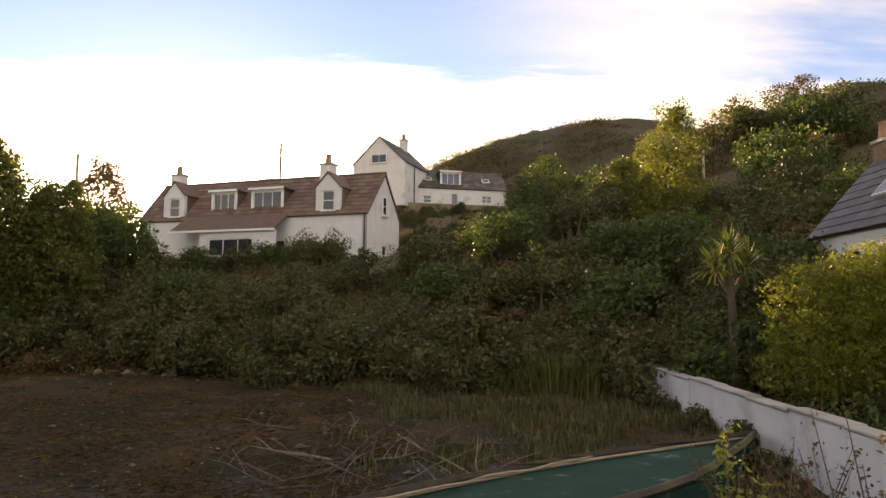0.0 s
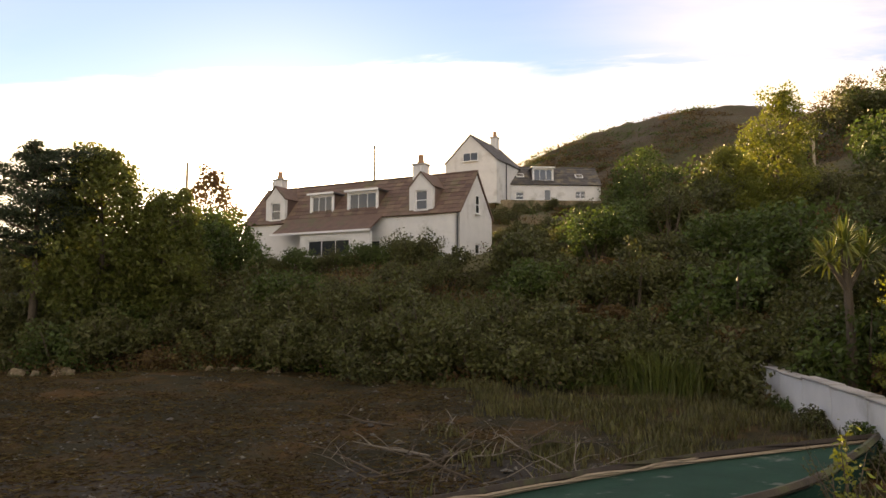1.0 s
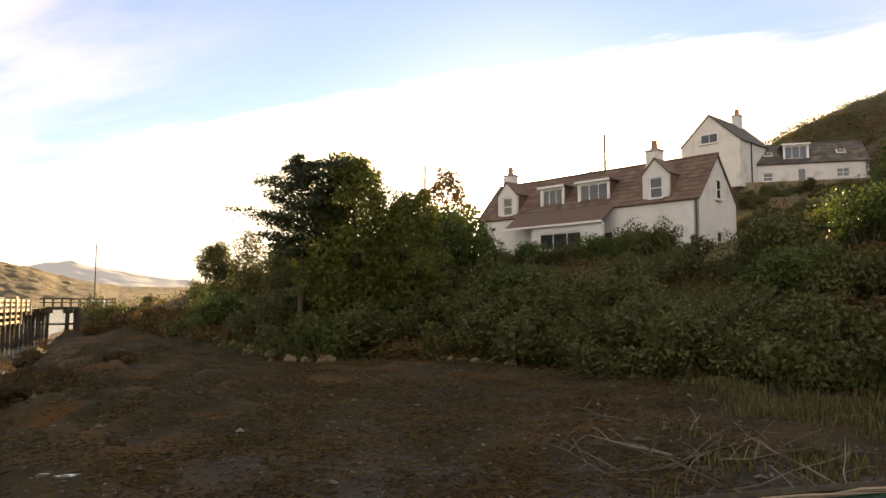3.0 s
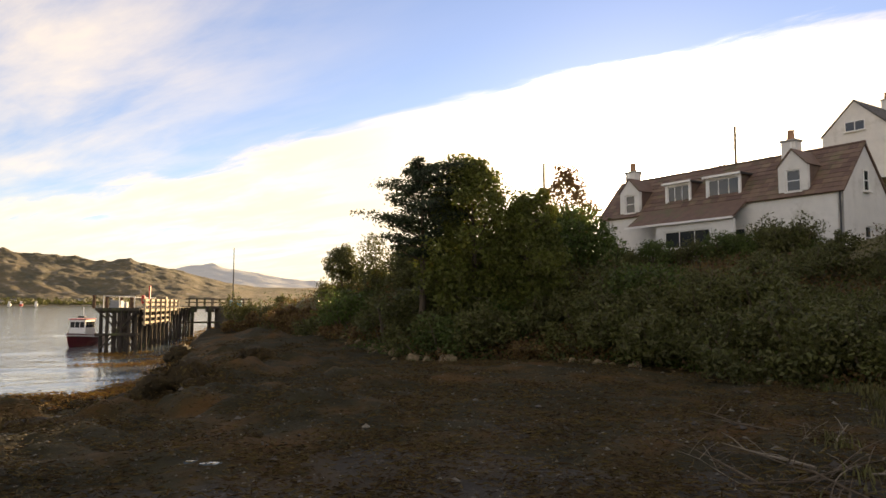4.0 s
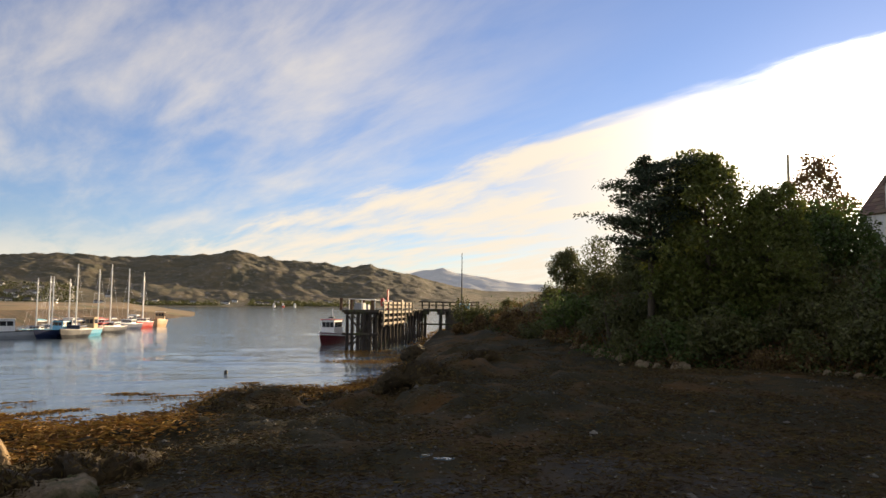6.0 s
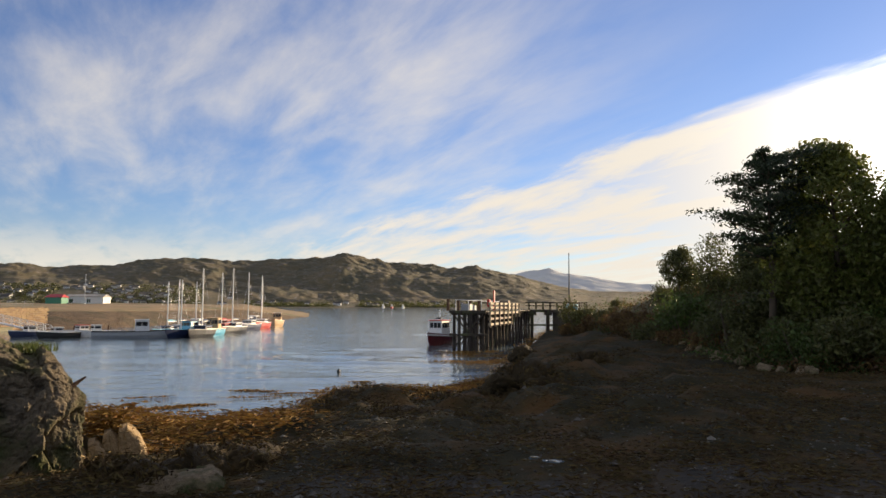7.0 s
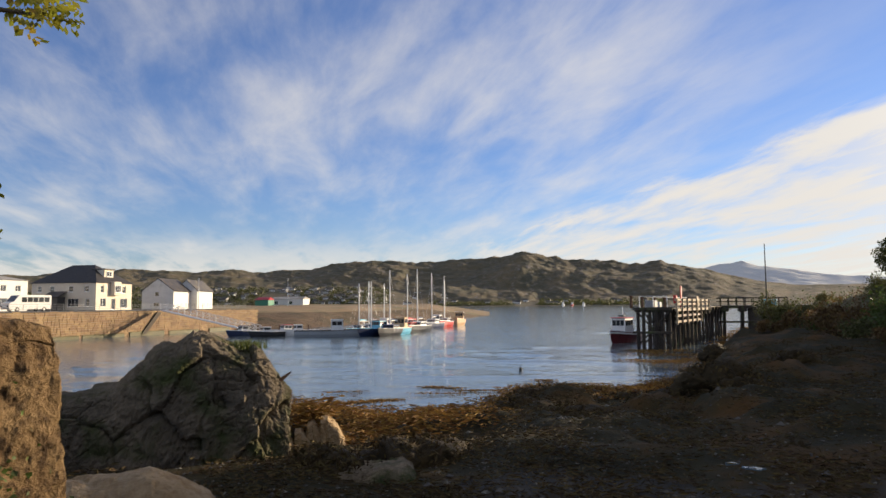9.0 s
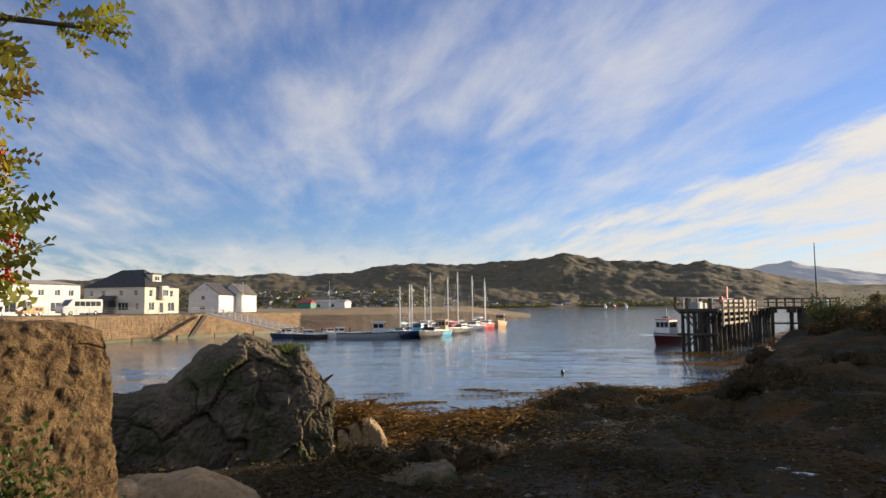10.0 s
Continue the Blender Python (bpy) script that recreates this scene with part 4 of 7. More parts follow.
GALV = material("galvanised_steel", (0.45, 0.46, 0.47), (0.62, 0.63, 0.64), 0.4, 3, 20, 0.1, metal=0.6)
RUST = material("rusty_iron", (0.06, 0.03, 0.015), (0.16, 0.08, 0.04), 0.8, 5, 40, 0.5)
RUBBER = material("tyre_rubber", (0.015, 0.015, 0.015), (0.03, 0.03, 0.03), 0.8, 5, 40, 0.2)
SHINGLE = material("shingle", (0.12, 0.085, 0.042), (0.30, 0.20, 0.105), 0.9, 0.05, 0.9, 0.8, stain=(0.10, 0.10, 0.04), stain_scale=0.06, stain_amount=0.5, bump_dist=0.2)


RUBBLE = material("brown_rubble", (0.045, 0.030, 0.017), (0.17, 0.11, 0.06), 0.9, 0.5, 1.6, 1.0, stain=(0.035, 0.035, 0.015), stain_scale=0.12, stain_amount=0.5, bump_dist=0.6)


def paint(name, c, rough=0.4):
    return material(name, tuple(k * 0.82 for k in c), c, rough, 1.5, 18, 0.08, stain=tuple(k * 0.55 for k in c), stain_scale=1.2, stain_amount=0.2)


P_RED, P_NAVY, P_CYAN, P_TAN = paint("red_paint", (0.50, 0.035, 0.025)), paint("navy_paint", (0.02, 0.035, 0.09)), paint("sky_blue_paint", (0.10, 0.42, 0.62)), paint("tan_paint", (0.55, 0.36, 0.18))
P_WHITE, P_BLACK, P_GREEN, P_ORANGE = paint("boat_white", (0.75, 0.75, 0.73)), paint("black_paint", (0.025, 0.027, 0.03)), paint("green_paint", (0.02, 0.20, 0.12)), paint("orange_paint", (0.62, 0.25, 0.06))
P_GREY = paint("grey_hull", (0.42, 0.44, 0.45))
P_MAROON = paint("maroon_paint", (0.16, 0.02, 0.025))


def build_quay():
    q = thing("quay", QUAY, "old sandstone block quay wall with a paved top", "quay", kind="structure")
    part("quay_core", boxed(-0.2, QUAY_L, -100, -0.06, -2.5, QUAY_Z - 0.06), CONCRETE, q)
    part("quay_paving", boxed(-0.2, QUAY_L, -100, 0.12, QUAY_Z - 0.055, QUAY_Z + 0.09, 0.02), ASPHALT, q)
    rng = random.Random(5)
    metas = []
    for k in range(5):
        w = (0.95, 0.7, 1.25, 0.6, 0.8)[k]
        metas.append((w, bm_mesh("quay_stone", boxed(0.015, w - 0.015, -0.1, 0.10 + 0.03 * k % 0.05, 0.012, 0.348, 0.025), STONE)))
    far_bm = bmesh.new()
    count = 0
    for r in range(13):
        x = QUAY_L + rng.random()
        while x > 0:
            w, me = rng.choice(metas)
            x -= w
            m = pose(x, rng.uniform(-0.03, 0.04), -0.4 + r * 0.355)
            if x > 62 and r > 0 and count < 300:
                part("quay_stone", me, STONE, q, m=m)
                count += 1
            else:
                tmp = far_bm.verts.new
                vs = [tmp(m @ Vector(p)) for p in ((0.02, 0.1, 0.02), (w - 0.02, 0.1, 0.02), (w - 0.02, 0.1, 0.345), (0.02, 0.1, 0.345), (0.02, -0.06, 0.02), (w - 0.02, -0.06, 0.02), (w - 0.02, -0.06, 0.345), (0.02, -0.06, 0.345))]
                for f in ((0, 1, 2, 3), (0, 4, 5, 1), (1, 5, 6, 2), (2, 6, 7, 3), (3, 7, 4, 0)):
                    far_bm.faces.new([vs[i] for i in f])
    tagged(part("quay_stones_far", far_bm, STONE, q), kind="stuff")
    # a slanting dark timber slab on the face, and weed along the foot
    part("landing_steps", slab(bmesh.new(), [(31.6, 0.1, 0.2), (32.6, 0.1, 0.2), (29.0, 0.1, 3.9), (28.0, 0.1, 3.9)], 0.3), TIMBER, q)
    for k in range(9):
        part("quay_weed", boxed(k * 9.0, k * 9.0 + rng.uniform(5, 8.7), 0.0, 0.2 + rng.random() * 0.12, -0.6, 0.25 + rng.random() * 0.5, 0.1), MOSS, q)
    return q


build_quay()


STEEL = material("dull_steel", (0.20, 0.21, 0.22), (0.32, 0.33, 0.34), 0.6, 3, 20, 0.1)


def railing(m, length, label, step=2.2, h=1.05):
    r = thing("railing", m, label, "railing")
    n = int(length / step)
    me = bm_mesh("post", tube(bmesh.new(), [(0, 0, 0), (0, 0, h)], 0.03, 6), STEEL)
    for i in range(n + 1):
        part("post", me, STEEL, r, m=pose(i * length / n, 0, 0))
    for z in (0.35, 0.7, h):
        part("rail", tube(bmesh.new(), [(0, 0, z), (length, 0, z)], 0.018, 6), STEEL, r)
    return r


railing(QUAY @ pose(3, -0.6, QUAY_Z + 0.09), 77.5, "grey galvanised railing along the quay edge")


def build_spit():
    az = np.linspace(98, 72.5, 150)
    wl = along([(72.5, 300), (74, 262), (76, 240), (80, 205), (84, 178), (86, 164), (88, 156), (90.6, 150), (93, 148), (98, 148)])
    v, f = [], []
    offs = [(-12, -1.5), (0, 0.0), (3, 0.7), (6, 1.4), (10, 2.3), (15, 3.3), (24, 3.9), (48, 4.5), (90, 5.2), (400, 5.0)]
    for a in az:
        k = min(1, max(0.06, (a - 72.4) / 5.0))
        for o, z in offs:
            d = wl(a) + o * (0.3 + 0.7 * k)
            p = at(a, d)
            n = fbm(p.x * 0.05, p.y * 0.05, 3, 4) * 0.35 * (z > 0.5)
            v.append((p.x, p.y, z * (k if z > 0 else 1) + n))
    m = len(offs)
    for i in range(len(az) - 1):
        for j in range(m - 1):
            f.append((i * m + j, i * m + j + 1, (i + 1) * m + j + 1, (i + 1) * m + j))
    me = mesh_from("spit", v, f, SHINGLE, True)
    me.materials.append(RUBBLE)
    me.polygons.foreach_set("material_index", [1 if i % (m - 1) < 5 else 0 for i in range(len(f))])
    tagged(new("spit", me), "low brown shingle spit beside the harbour", "spit", kind="structure")


build_spit()


# ---------------------------------------------------------------- harbour buildings and vehicles
def block_house(name, p, q, depth, eave, peak, wall, roof, label, holes=(), side=(), hip=0.0, gable_front=False):
    """A rendered house with its front between p and q; its roof hipped or gabled."""
    m = frame_of(p, q)
    L = (Vector(q) - Vector(p)).length
    h = thing(name, m, label, "house")
    t = 0.35
    right = pose(L, 0, 0, 0, 0, 90)
    if gable_front:
        part("wall", gable_bm(L, eave, peak, t, [s[:4] for s in holes]), wall, h)
        part("wall", gable_bm(L, eave, peak, t), wall, h, m=pose(0, depth - t, 0))
    else:
        part("wall", wall_with_openings(bmesh.new(), L, eave, t, [s[:4] for s in holes]), wall, h)
        part("wall", boxed(0, L, depth - t, depth, 0, eave), wall, h)
    part("wall", wall_with_openings(bmesh.new(), depth - 2 * t - 0.01, eave, t, [(s[0], s[1], s[2], s[3]) for s in side]), wall, h, m=right @ pose(t + 0.005, 0, 0))
    part("wall", boxed(0, t, t + 0.005, depth - t - 0.005, 0, eave), wall, h)
    part("interior_floor", boxed(t, L - t, t, depth - t, 0, 0.1), TIMBER_LIGHT, h)
    for s in holes:
        window(h, *s[:4], Matrix(), *s[4:])
    for s in side:
        window(h, *s[:4], right @ pose(t + 0.005, 0, 0), *s[4:])
    o = 0.3
    if gable_front:
        for e in (-o, L + o):
            k = eave - o * (peak - eave) / (L / 2)
            part("roof", slab(bmesh.new(), [(e, -0.15, k + 0.1), (L / 2, -0.15, peak + 0.1), (L / 2, depth + 0.15, peak + 0.1), (e, depth + 0.15, k + 0.1)], 0.12), roof, h)
    else:
        a, b = hip, L - hip
        y = depth / 2
        z = peak + 0.1
        e = eave + 0.02
        bm = bmesh.new()
        c = [bm.verts.new(s) for s in ((-o, -o, e), (L + o, -o, e), (L + o, depth + o, e), (-o, depth + o, e), (a, y, z), (b, y, z))]
        for fc in ((0, 1, 5, 4), (1, 2, 5), (2, 3, 4, 5), (3, 0, 4), (0, 3, 2, 1)):
            bm.faces.new([c[i] for i in fc])
        part("roof", bm, roof, h)
    return h


def build_harbour_houses():
    z = QUAY_Z + 0.09
    B0, B1 = at(106.55, 160, z), at(102.5, 151, z)
    L = (B1 - B0).length
    D = 11.0
    b = block_house("harbour_inn", B0, B1, D, 5.3, 9.0, CREAM, SLATE_DARK, "cream harled two-storey inn with a dark hipped roof",
                    holes=[(1.2, 2.2, 3.6, 4.7, 0, 1), (4.0, 5.0, 3.6, 4.7, 0, 1), (8.2, 9.2, 3.6, 4.7, 0, 1), (11.6, 12.6, 3.6, 4.7, 0, 1), (8.0, 10.4, 0.7, 2.3, 2, 0), (12.0, 12.8, 0.8, 2.2, 0, 1)],
                    side=[(1.0, 2.0, 3.4, 4.8, 0, 1), (4.3, 5.5, 0.1, 2.3, 0, 0), (7.6, 8.7, 3.4, 4.8, 0, 1), (1.0, 2.6, 0.7, 2.3, 1, 0), (7.0, 9.2, 0.4, 2.3, 1, 0)], hip=4.5)
    part("porch", boxed(4.6, 7.6, -2.2, 0.0, 0, 2.6, 0.05), PAINT_DK, b)
    part("porch_roof", slab(bmesh.new(), [(4.3, -2.5, 2.6), (7.9, -2.5, 2.6), (7.9, 0, 3.7), (4.3, 0, 3.7)], 0.12), SLATE, b)
    right = pose(L, 0, 0, 0, 0, 90)
    part("bay", boxed(4.2, 6.4, -0.9, 0.0, 2.9, 5.6, 0.04), CREAM, b, m=right)
    window(b, 4.4, 6.2, 3.5, 4.9, right @ pose(0, -1.07, 0), 2, 0)
    part("attic_dormer", boxed(3.9, 6.7, 1.2, 3.6, 5.4, 8.0, 0.03), CREAM, b, m=right)
    part("dormer_roof", boxed(3.7, 6.9, 0.9, 3.8, 8.0, 8.25, 0.05), SLATE, b, m=right)
    window(b, 4.5, 6.1, 6.7, 7.7, right @ pose(0, 1.03, 0), 1, 0)
    A0, A1 = at(114.5, 130, z), at(106.8, 146, z)
    LA = (A1 - A0).length
    block_house("harbour_shop", A0, A1, 12, 5.4, 6.3, RENDER, CONCRETE, "long white two-storey harbour building with a shallow roof",
                holes=[(LA - x, LA - x + 1.1, 3.4, 4.5, 1, 0) for x in (2.6, 5.6, 9.0, 12.4, 15.6)] + [(LA - 15.6, LA - 13.2, 0.5, 2.4, 1, 0), (LA - 12.0, LA - 10.2, 0.5, 2.4, 1, 0), (LA - 6.4, LA - 4.2, 0.6, 2.3, 1, 0)], hip=0.4)
    C = block_house("boat_shed", at(99.4, 171, z), at(97.2, 168, z), 10, 4.2, 6.9, RENDER, SLATE, "white gabled harbour store", holes=[(2.9, 3.8, 2.9, 3.9, 0, 0), (2.6, 3.9, 0.6, 1.5, 1, 0)], gable_front=True)
    tagged(C, group="white gabled stores")
    C2 = block_house("boat_shed", at(97.1, 178, z), at(95.5, 176, z), 10, 4.4, 6.9, RENDER, SLATE, "white gabled harbour store with a blank side", holes=[(1.6, 2.4, 2.6, 3.4, 0, 0)], gable_front=True)
    tagged(C2, group="white gabled stores")
    S0, S1 = at(90.0, 236, 4.3), at(87.5, 232, 4.3)
    block_house("pontoon_office", S0, S1, 6, 2.8, 3.4, RENDER, CONCRETE, "low white flat-roofed office on the spit", holes=[(1.2, 2.4, 0.9, 2.1, 1, 0), (6.2, 7.4, 0.9, 2.1, 1, 0)], hip=0.3)
    block_house("green_shed", at(91.2, 228, 4.3), at(90.2, 226, 4.3), 4, 2.4, 3.2, P_GREEN, P_RED, "small green shed with a red roof on the spit", hip=0.3)


build_harbour_houses()


def wheel(parent, x, y, r=0.34, w=0.22):
    t = part("wheel", tube(bmesh.new(), [(x, y - w / 2, r), (x, y + w / 2, r)], r, 14), RUBBER, parent)
    part("hub", tube(bmesh.new(), [(x, y - w / 2 - 0.015, r), (x, y - w / 2 + 0.03, r)], r * 0.55, 10), GALV, t)


def vehicle(name, m, L, W, H, bonnet, mat, label, panes):
    """A van or coach: body with a sloped nose, windows, wheels, lamps; its near side is y=0."""
    v = thing(name, m, label, "van")
    bm = bmesh.new()
    prof = [(0, 0.35), (L - 0.1, 0.35), (L, 0.6), (L - 0.05, H * 0.50), (L - bonnet, H * 0.58), (L - bonnet - 0.75, H - 0.08), (L - bonnet - 1.1, H), (0.15, H), (0, H - 0.2)]
    a = [bm.verts.new((x, 0, z)) for x, z in prof]
    b = [bm.verts.new((x, W, z)) for x, z in prof]
    bm.faces.new(a), bm.faces.new(b)
    for i in range(len(a)):
        j = (i + 1) % len(a)
        bm.faces.new((a[i], a[j], b[j], b[i]))
    bmesh.ops.bevel(bm, geom=bm.edges[:], offset=0.06, segments=2, affect="EDGES")
    part("body", bm, mat, v, smooth=False)
    x0, x1 = 0.35, L - bonnet - 1.15
    for i in range(panes):
        w = (x1 - x0) / panes
        part("pane", boxed(x0 + i * w + 0.05, x0 + (i + 1) * w - 0.05, -0.012, 0.03, H * 0.56, H * 0.86), GLASS, v)
    part("windscreen", slab(bmesh.new(), [(L - bonnet + 0.02, 0.15, H * 0.60), (L - bonnet + 0.02, W - 0.15, H * 0.60), (L - bonnet - 0.68, W - 0.2, H - 0.13), (L - bonnet - 0.68, 0.2, H - 0.13)], 0.03), GLASS, v)
    for x in (L * 0.18, L * 0.80):
        wheel(v, x, 0.1)
        wheel(v, x, W - 0.1)
    for y in (0.12, W - 0.42):
        part("headlight", boxed(L - 0.08, L + 0.015, y, y + 0.3, 0.7, 0.95, 0.02), GLASS, v)
    return v


zq = QUAY_Z + 0.09
vehicle("minibus", frame_of(at(105.3, 135, zq), at(108.3, 130.5, zq)) @ Matrix.Diagonal((1, -1, 1, 1)), 7.2, 2.2, 2.65, 0.9, P_WHITE, "white minibus parked on the quay", 5)
vehicle("van", frame_of(at(111.4, 126, zq), at(113.2, 122.5, zq)) @ Matrix.Diagonal((1, -1, 1, 1)), 4.4, 1.8, 1.75, 1.0, P_WHITE, "white van parked on the quay", 3)
vehicle("car", frame_of(at(109.0, 131, zq), at(110.6, 128, zq)) @ Matrix.Diagonal((1, -1, 1, 1)), 3.9, 1.7, 1.45, 1.0, P_ORANGE, "small orange-red car parked by the shop", 2)


def lamp_post(m, h, label, heads=1):
    l = thing("street_lamp", m, label, "street lamp")
    part("pole", tube(bmesh.new(), [(0, 0, 0), (0, 0, h * 0.4), (0, 0, h)], [0.09, 0.07, 0.05], 8), GALV, l)
    for k in range(heads):
        s = 1 if k == 0 else -1
        part("lamp_head", boxed(min(0, s * 0.9), max(0, s * 0.9), -0.14, 0.14, h, h + 0.14, 0.03), GALV, l)
    return l


lamp_post(Matrix.Translation(at(95.4, 160, zq)), 6.4, "grey street lamp on the quay")
lamp_post(Matrix.Translation(at(88.7, 215, 4.2)), 8.6, "tall twin-headed lamp on the spit", 2)


def build_gangway():
    a, b = at(97.9, 131.5, QUAY_Z + 0.1), at(90.9, 119.5, 0.55)
    m = frame_of((a.x, a.y, a.z), b)
    L = math.hypot(a.x - b.x, a.y - b.y)
    drop = b.z - a.z
    g = thing("gangway", m, "sloping white metal gangway down to the pontoon", "gangway")
    part("walkway", slab(bmesh.new(), [(0, -0.7, 0), (L, -0.7, drop), (L, 0.7, drop), (0, 0.7, 0)], 0.12), GALV, g)
    for y in (-0.7, 0.7):
        for z in (0.55, 1.1):
            part("rail", tube(bmesh.new(), [(0, y, z), (L, y, drop + z)], 0.045, 6), P_WHITE, g)
        n = 15
        for i in range(n + 1):
            x = L * i / n
            part("post", tube(bmesh.new(), [(x, y, drop * i / n), (x, y, drop * i / n + 1.1)], 0.05, 6), P_WHITE, g)
        for i in range(n):
            part("brace", tube(bmesh.new(), [(L * i / n, y, drop * i / n), (L * (i + 1) / n, y, drop * (i + 1) / n + 1.1)], 0.03, 5), P_WHITE, g)


build_gangway()


# ---------------------------------------------------------------- boats
def hull_bm(L, B, free, draft=0.35, stern=0.75, sheer=0.35):
    """A boat's shell: bow at +x, gunwale with sheer, flat deck edge."""
    bm = bmesh.new()
    xs = np.linspace(0, 1, 11)
    rings = []
    for s in xs:
        w = B / 2 * (stern + (1 - stern) * min(s / 0.35, 1)) * (1 - max((s - 0.45) / 0.55, 0) ** 2.1)
        z = free * (1 + sheer * max(s - 0.4, 0) ** 1.6 * 2 + 0.08 * (1 - s))
        rake = 0.10 * L * max(s - 0.8, 0) / 0.2
        x = s * L - L / 2
        w = max(w, 0.02)
        rings.append([bm.verts.new(p) for p in ((x + rake, -w, z), (x + rake * 0.7, -w * 0.93, z * 0.45), (x, -w * 0.7, -draft * 0.4), (x - rake, 0, -draft), (x, w * 0.7, -draft * 0.4), (x + rake * 0.7, w * 0.93, z * 0.45), (x + rake, w, z))])
    for a, b in zip(rings, rings[1:]):
        for k in range(6):
            bm.faces.new((a[k], a[k + 1], b[k + 1], b[k]))
        bm.faces.new((a[0], b[0], b[6], a[6]))
    bm.faces.new(rings[0])
    bm.faces.new(rings[-1])
    return bm


def gunwale_bm(L, B, free, stern=0.75, sheer=0.35, r=0.06):
    pts = []
    for s in np.linspace(0, 1, 11):
        w = B / 2 * (stern + (1 - stern) * min(s / 0.35, 1)) * (1 - max((s - 0.45) / 0.55, 0) ** 2.1)
        z = free * (1 + sheer * max(s - 0.4, 0) ** 1.6 * 2 + 0.08 * (1 - s))
        pts.append((s * L - L / 2 + 0.10 * L * max(s - 0.8, 0) / 0.2, max(w, 0.02), z))
    bm = bmesh.new()
    for sg in (-1, 1):
        tube(bm, [(x, y * sg, z + r * 0.6) for x, y, z in pts], r, 5)
    return bm


def cabin(parent, x0, x1, w, z0, z1, wall, roof, glass=True, rake=0.15):
    bm = bmesh.new()
    a = [bm.verts.new(p) for p in ((x0, -w / 2, z0), (x1, -w / 2, z0), (x1, w / 2, z0), (x0, w / 2, z0))]
    b = [bm.verts.new(p) for p in ((x0 + 0.03, -w / 2 * 0.92, z1), (x1 - rake, -w / 2 * 0.92, z1), (x1 - rake, w / 2 * 0.92, z1), (x0 + 0.03, w / 2 * 0.92, z1))]
    bm.faces.new(a), bm.faces.new(b)
    for i in range(4):
        bm.faces.new((a[i], a[(i + 1) % 4], b[(i + 1) % 4], b[i]))
    c = part("cabin", bm, wall, parent)
    part("cabin_roof", boxed(x0 - 0.12, x1 - rake + 0.15, -w / 2 - 0.05, w / 2 + 0.05, z1, z1 + 0.09, 0.03), roof, c)
    if glass:
        h = z1 - z0
        n = max(int((x1 - x0) / 0.7), 1)
        for sg in (-1, 1):
            for i in range(n):
                xa = x0 + 0.12 + i * (x1 - x0 - 0.3) / n
                y = sg * w / 2 * 0.965
                part("pane", boxed(xa, xa + (x1 - x0 - 0.3) / n - 0.1, min(y, y - sg * 0.05), max(y, y + sg * 0.012), z0 + h * 0.5, z0 + h * 0.86), GLASS, c)
        for i in range(3):
            ya = -w / 2 * 0.85 + i * w * 0.85 / 3
            part("pane", boxed(x1 - rake * 0.72 - 0.03, x1 - rake * 0.72 + 0.05, ya + 0.04, ya + w * 0.85 / 3 - 0.04, z0 + h * 0.5, z0 + h * 0.86), GLASS, c)
    return c


def boat(name, m, L, B, free, hull_mat, top_mat, label, masts=(), cab=None, boom=True, canvas=None):
    """A moored boat. masts: (x, height); cab: (x0, x1, height, wall, roof)."""
    b = thing(name, m, label, "boat", "moored boats" if masts else "")
    part("hull", hull_bm(L, B, free), hull_mat, b)
    part("gunwale", gunwale_bm(L, B, free), top_mat, b)
    part("deck", boxed(-L * 0.42, L * 0.22, -B * 0.33, B * 0.33, free * 0.98, free * 1.06, 0.02), top_mat, b)
    if cab:
        cabin(b, cab[0] * L, cab[1] * L, B * 0.62, free * 1.04, free * 1.04 + cab[2], cab[3], cab[4])
    for x, h in masts:
        ms = part("mast", tube(bmesh.new(), [(x * L, 0, free), (x * L, 0, h * 0.6), (x * L, 0, h)], [0.11, 0.10, 0.07], 7), P_WHITE, b, "pale metal mast")
        part("spreader", tube(bmesh.new(), [(x * L, -0.7, h * 0.62), (x * L, 0, h * 0.63), (x * L, 0.7, h * 0.62)], 0.03, 5), P_WHITE, ms)
        for e in ((L * 0.5, 0, free * 1.3), (-L * 0.48, 0, free), (x * L, B * 0.46, free), (x * L, -B * 0.46, free)):
            part("stay", tube(bmesh.new(), [(x * L, 0, h - 0.1), e], 0.006, 4), GALV, ms)
        if boom:
            bo = part("boom", tube(bmesh.new(), [(x * L, 0, free + 1.35), (x * L - L * 0.36, 0, free + 1.3)], 0.07, 6), P_WHITE, b)
            part("furled_sail", tube(bmesh.new(), [(x * L - 0.1, 0, free + 1.5), (x * L - L * 0.15, 0, free + 1.52), (x * L - L * 0.35, 0, free + 1.42)], [0.17, 0.15, 0.08], 7), canvas or P_NAVY, bo)
    return b


def moor(az, d, heading):
    p = at(az, d)
    return Matrix.Translation(p) @ Matrix.Rotation(radians(heading), 4, "Z")


# headings: degrees from +x; the row of yachts lies bow towards the open loch
boat("motor_boat", moor(92.0, 119, -60), 5.2, 2.1, 0.75, P_NAVY, P_WHITE, "dark motor boat with a low cabin at the pontoon", cab=(-0.1, 0.15, 0.8, P_WHITE, P_NAVY))
boat("motor_boat", moor(90.2, 114, -70), 5.2, 2.1, 0.75, P_BLACK, P_WHITE, "dark motor boat with a pale canvas at the pontoon", cab=(-0.05, 0.2, 0.7, P_WHITE, P_WHITE))
boat("motor_boat", moor(88.7, 118, -60), 5.2, 2.1, 0.75, P_WHITE, P_WHITE, "white motor boat with a small cabin at the pontoon", cab=(-0.1, 0.2, 0.9, P_WHITE, P_RED))
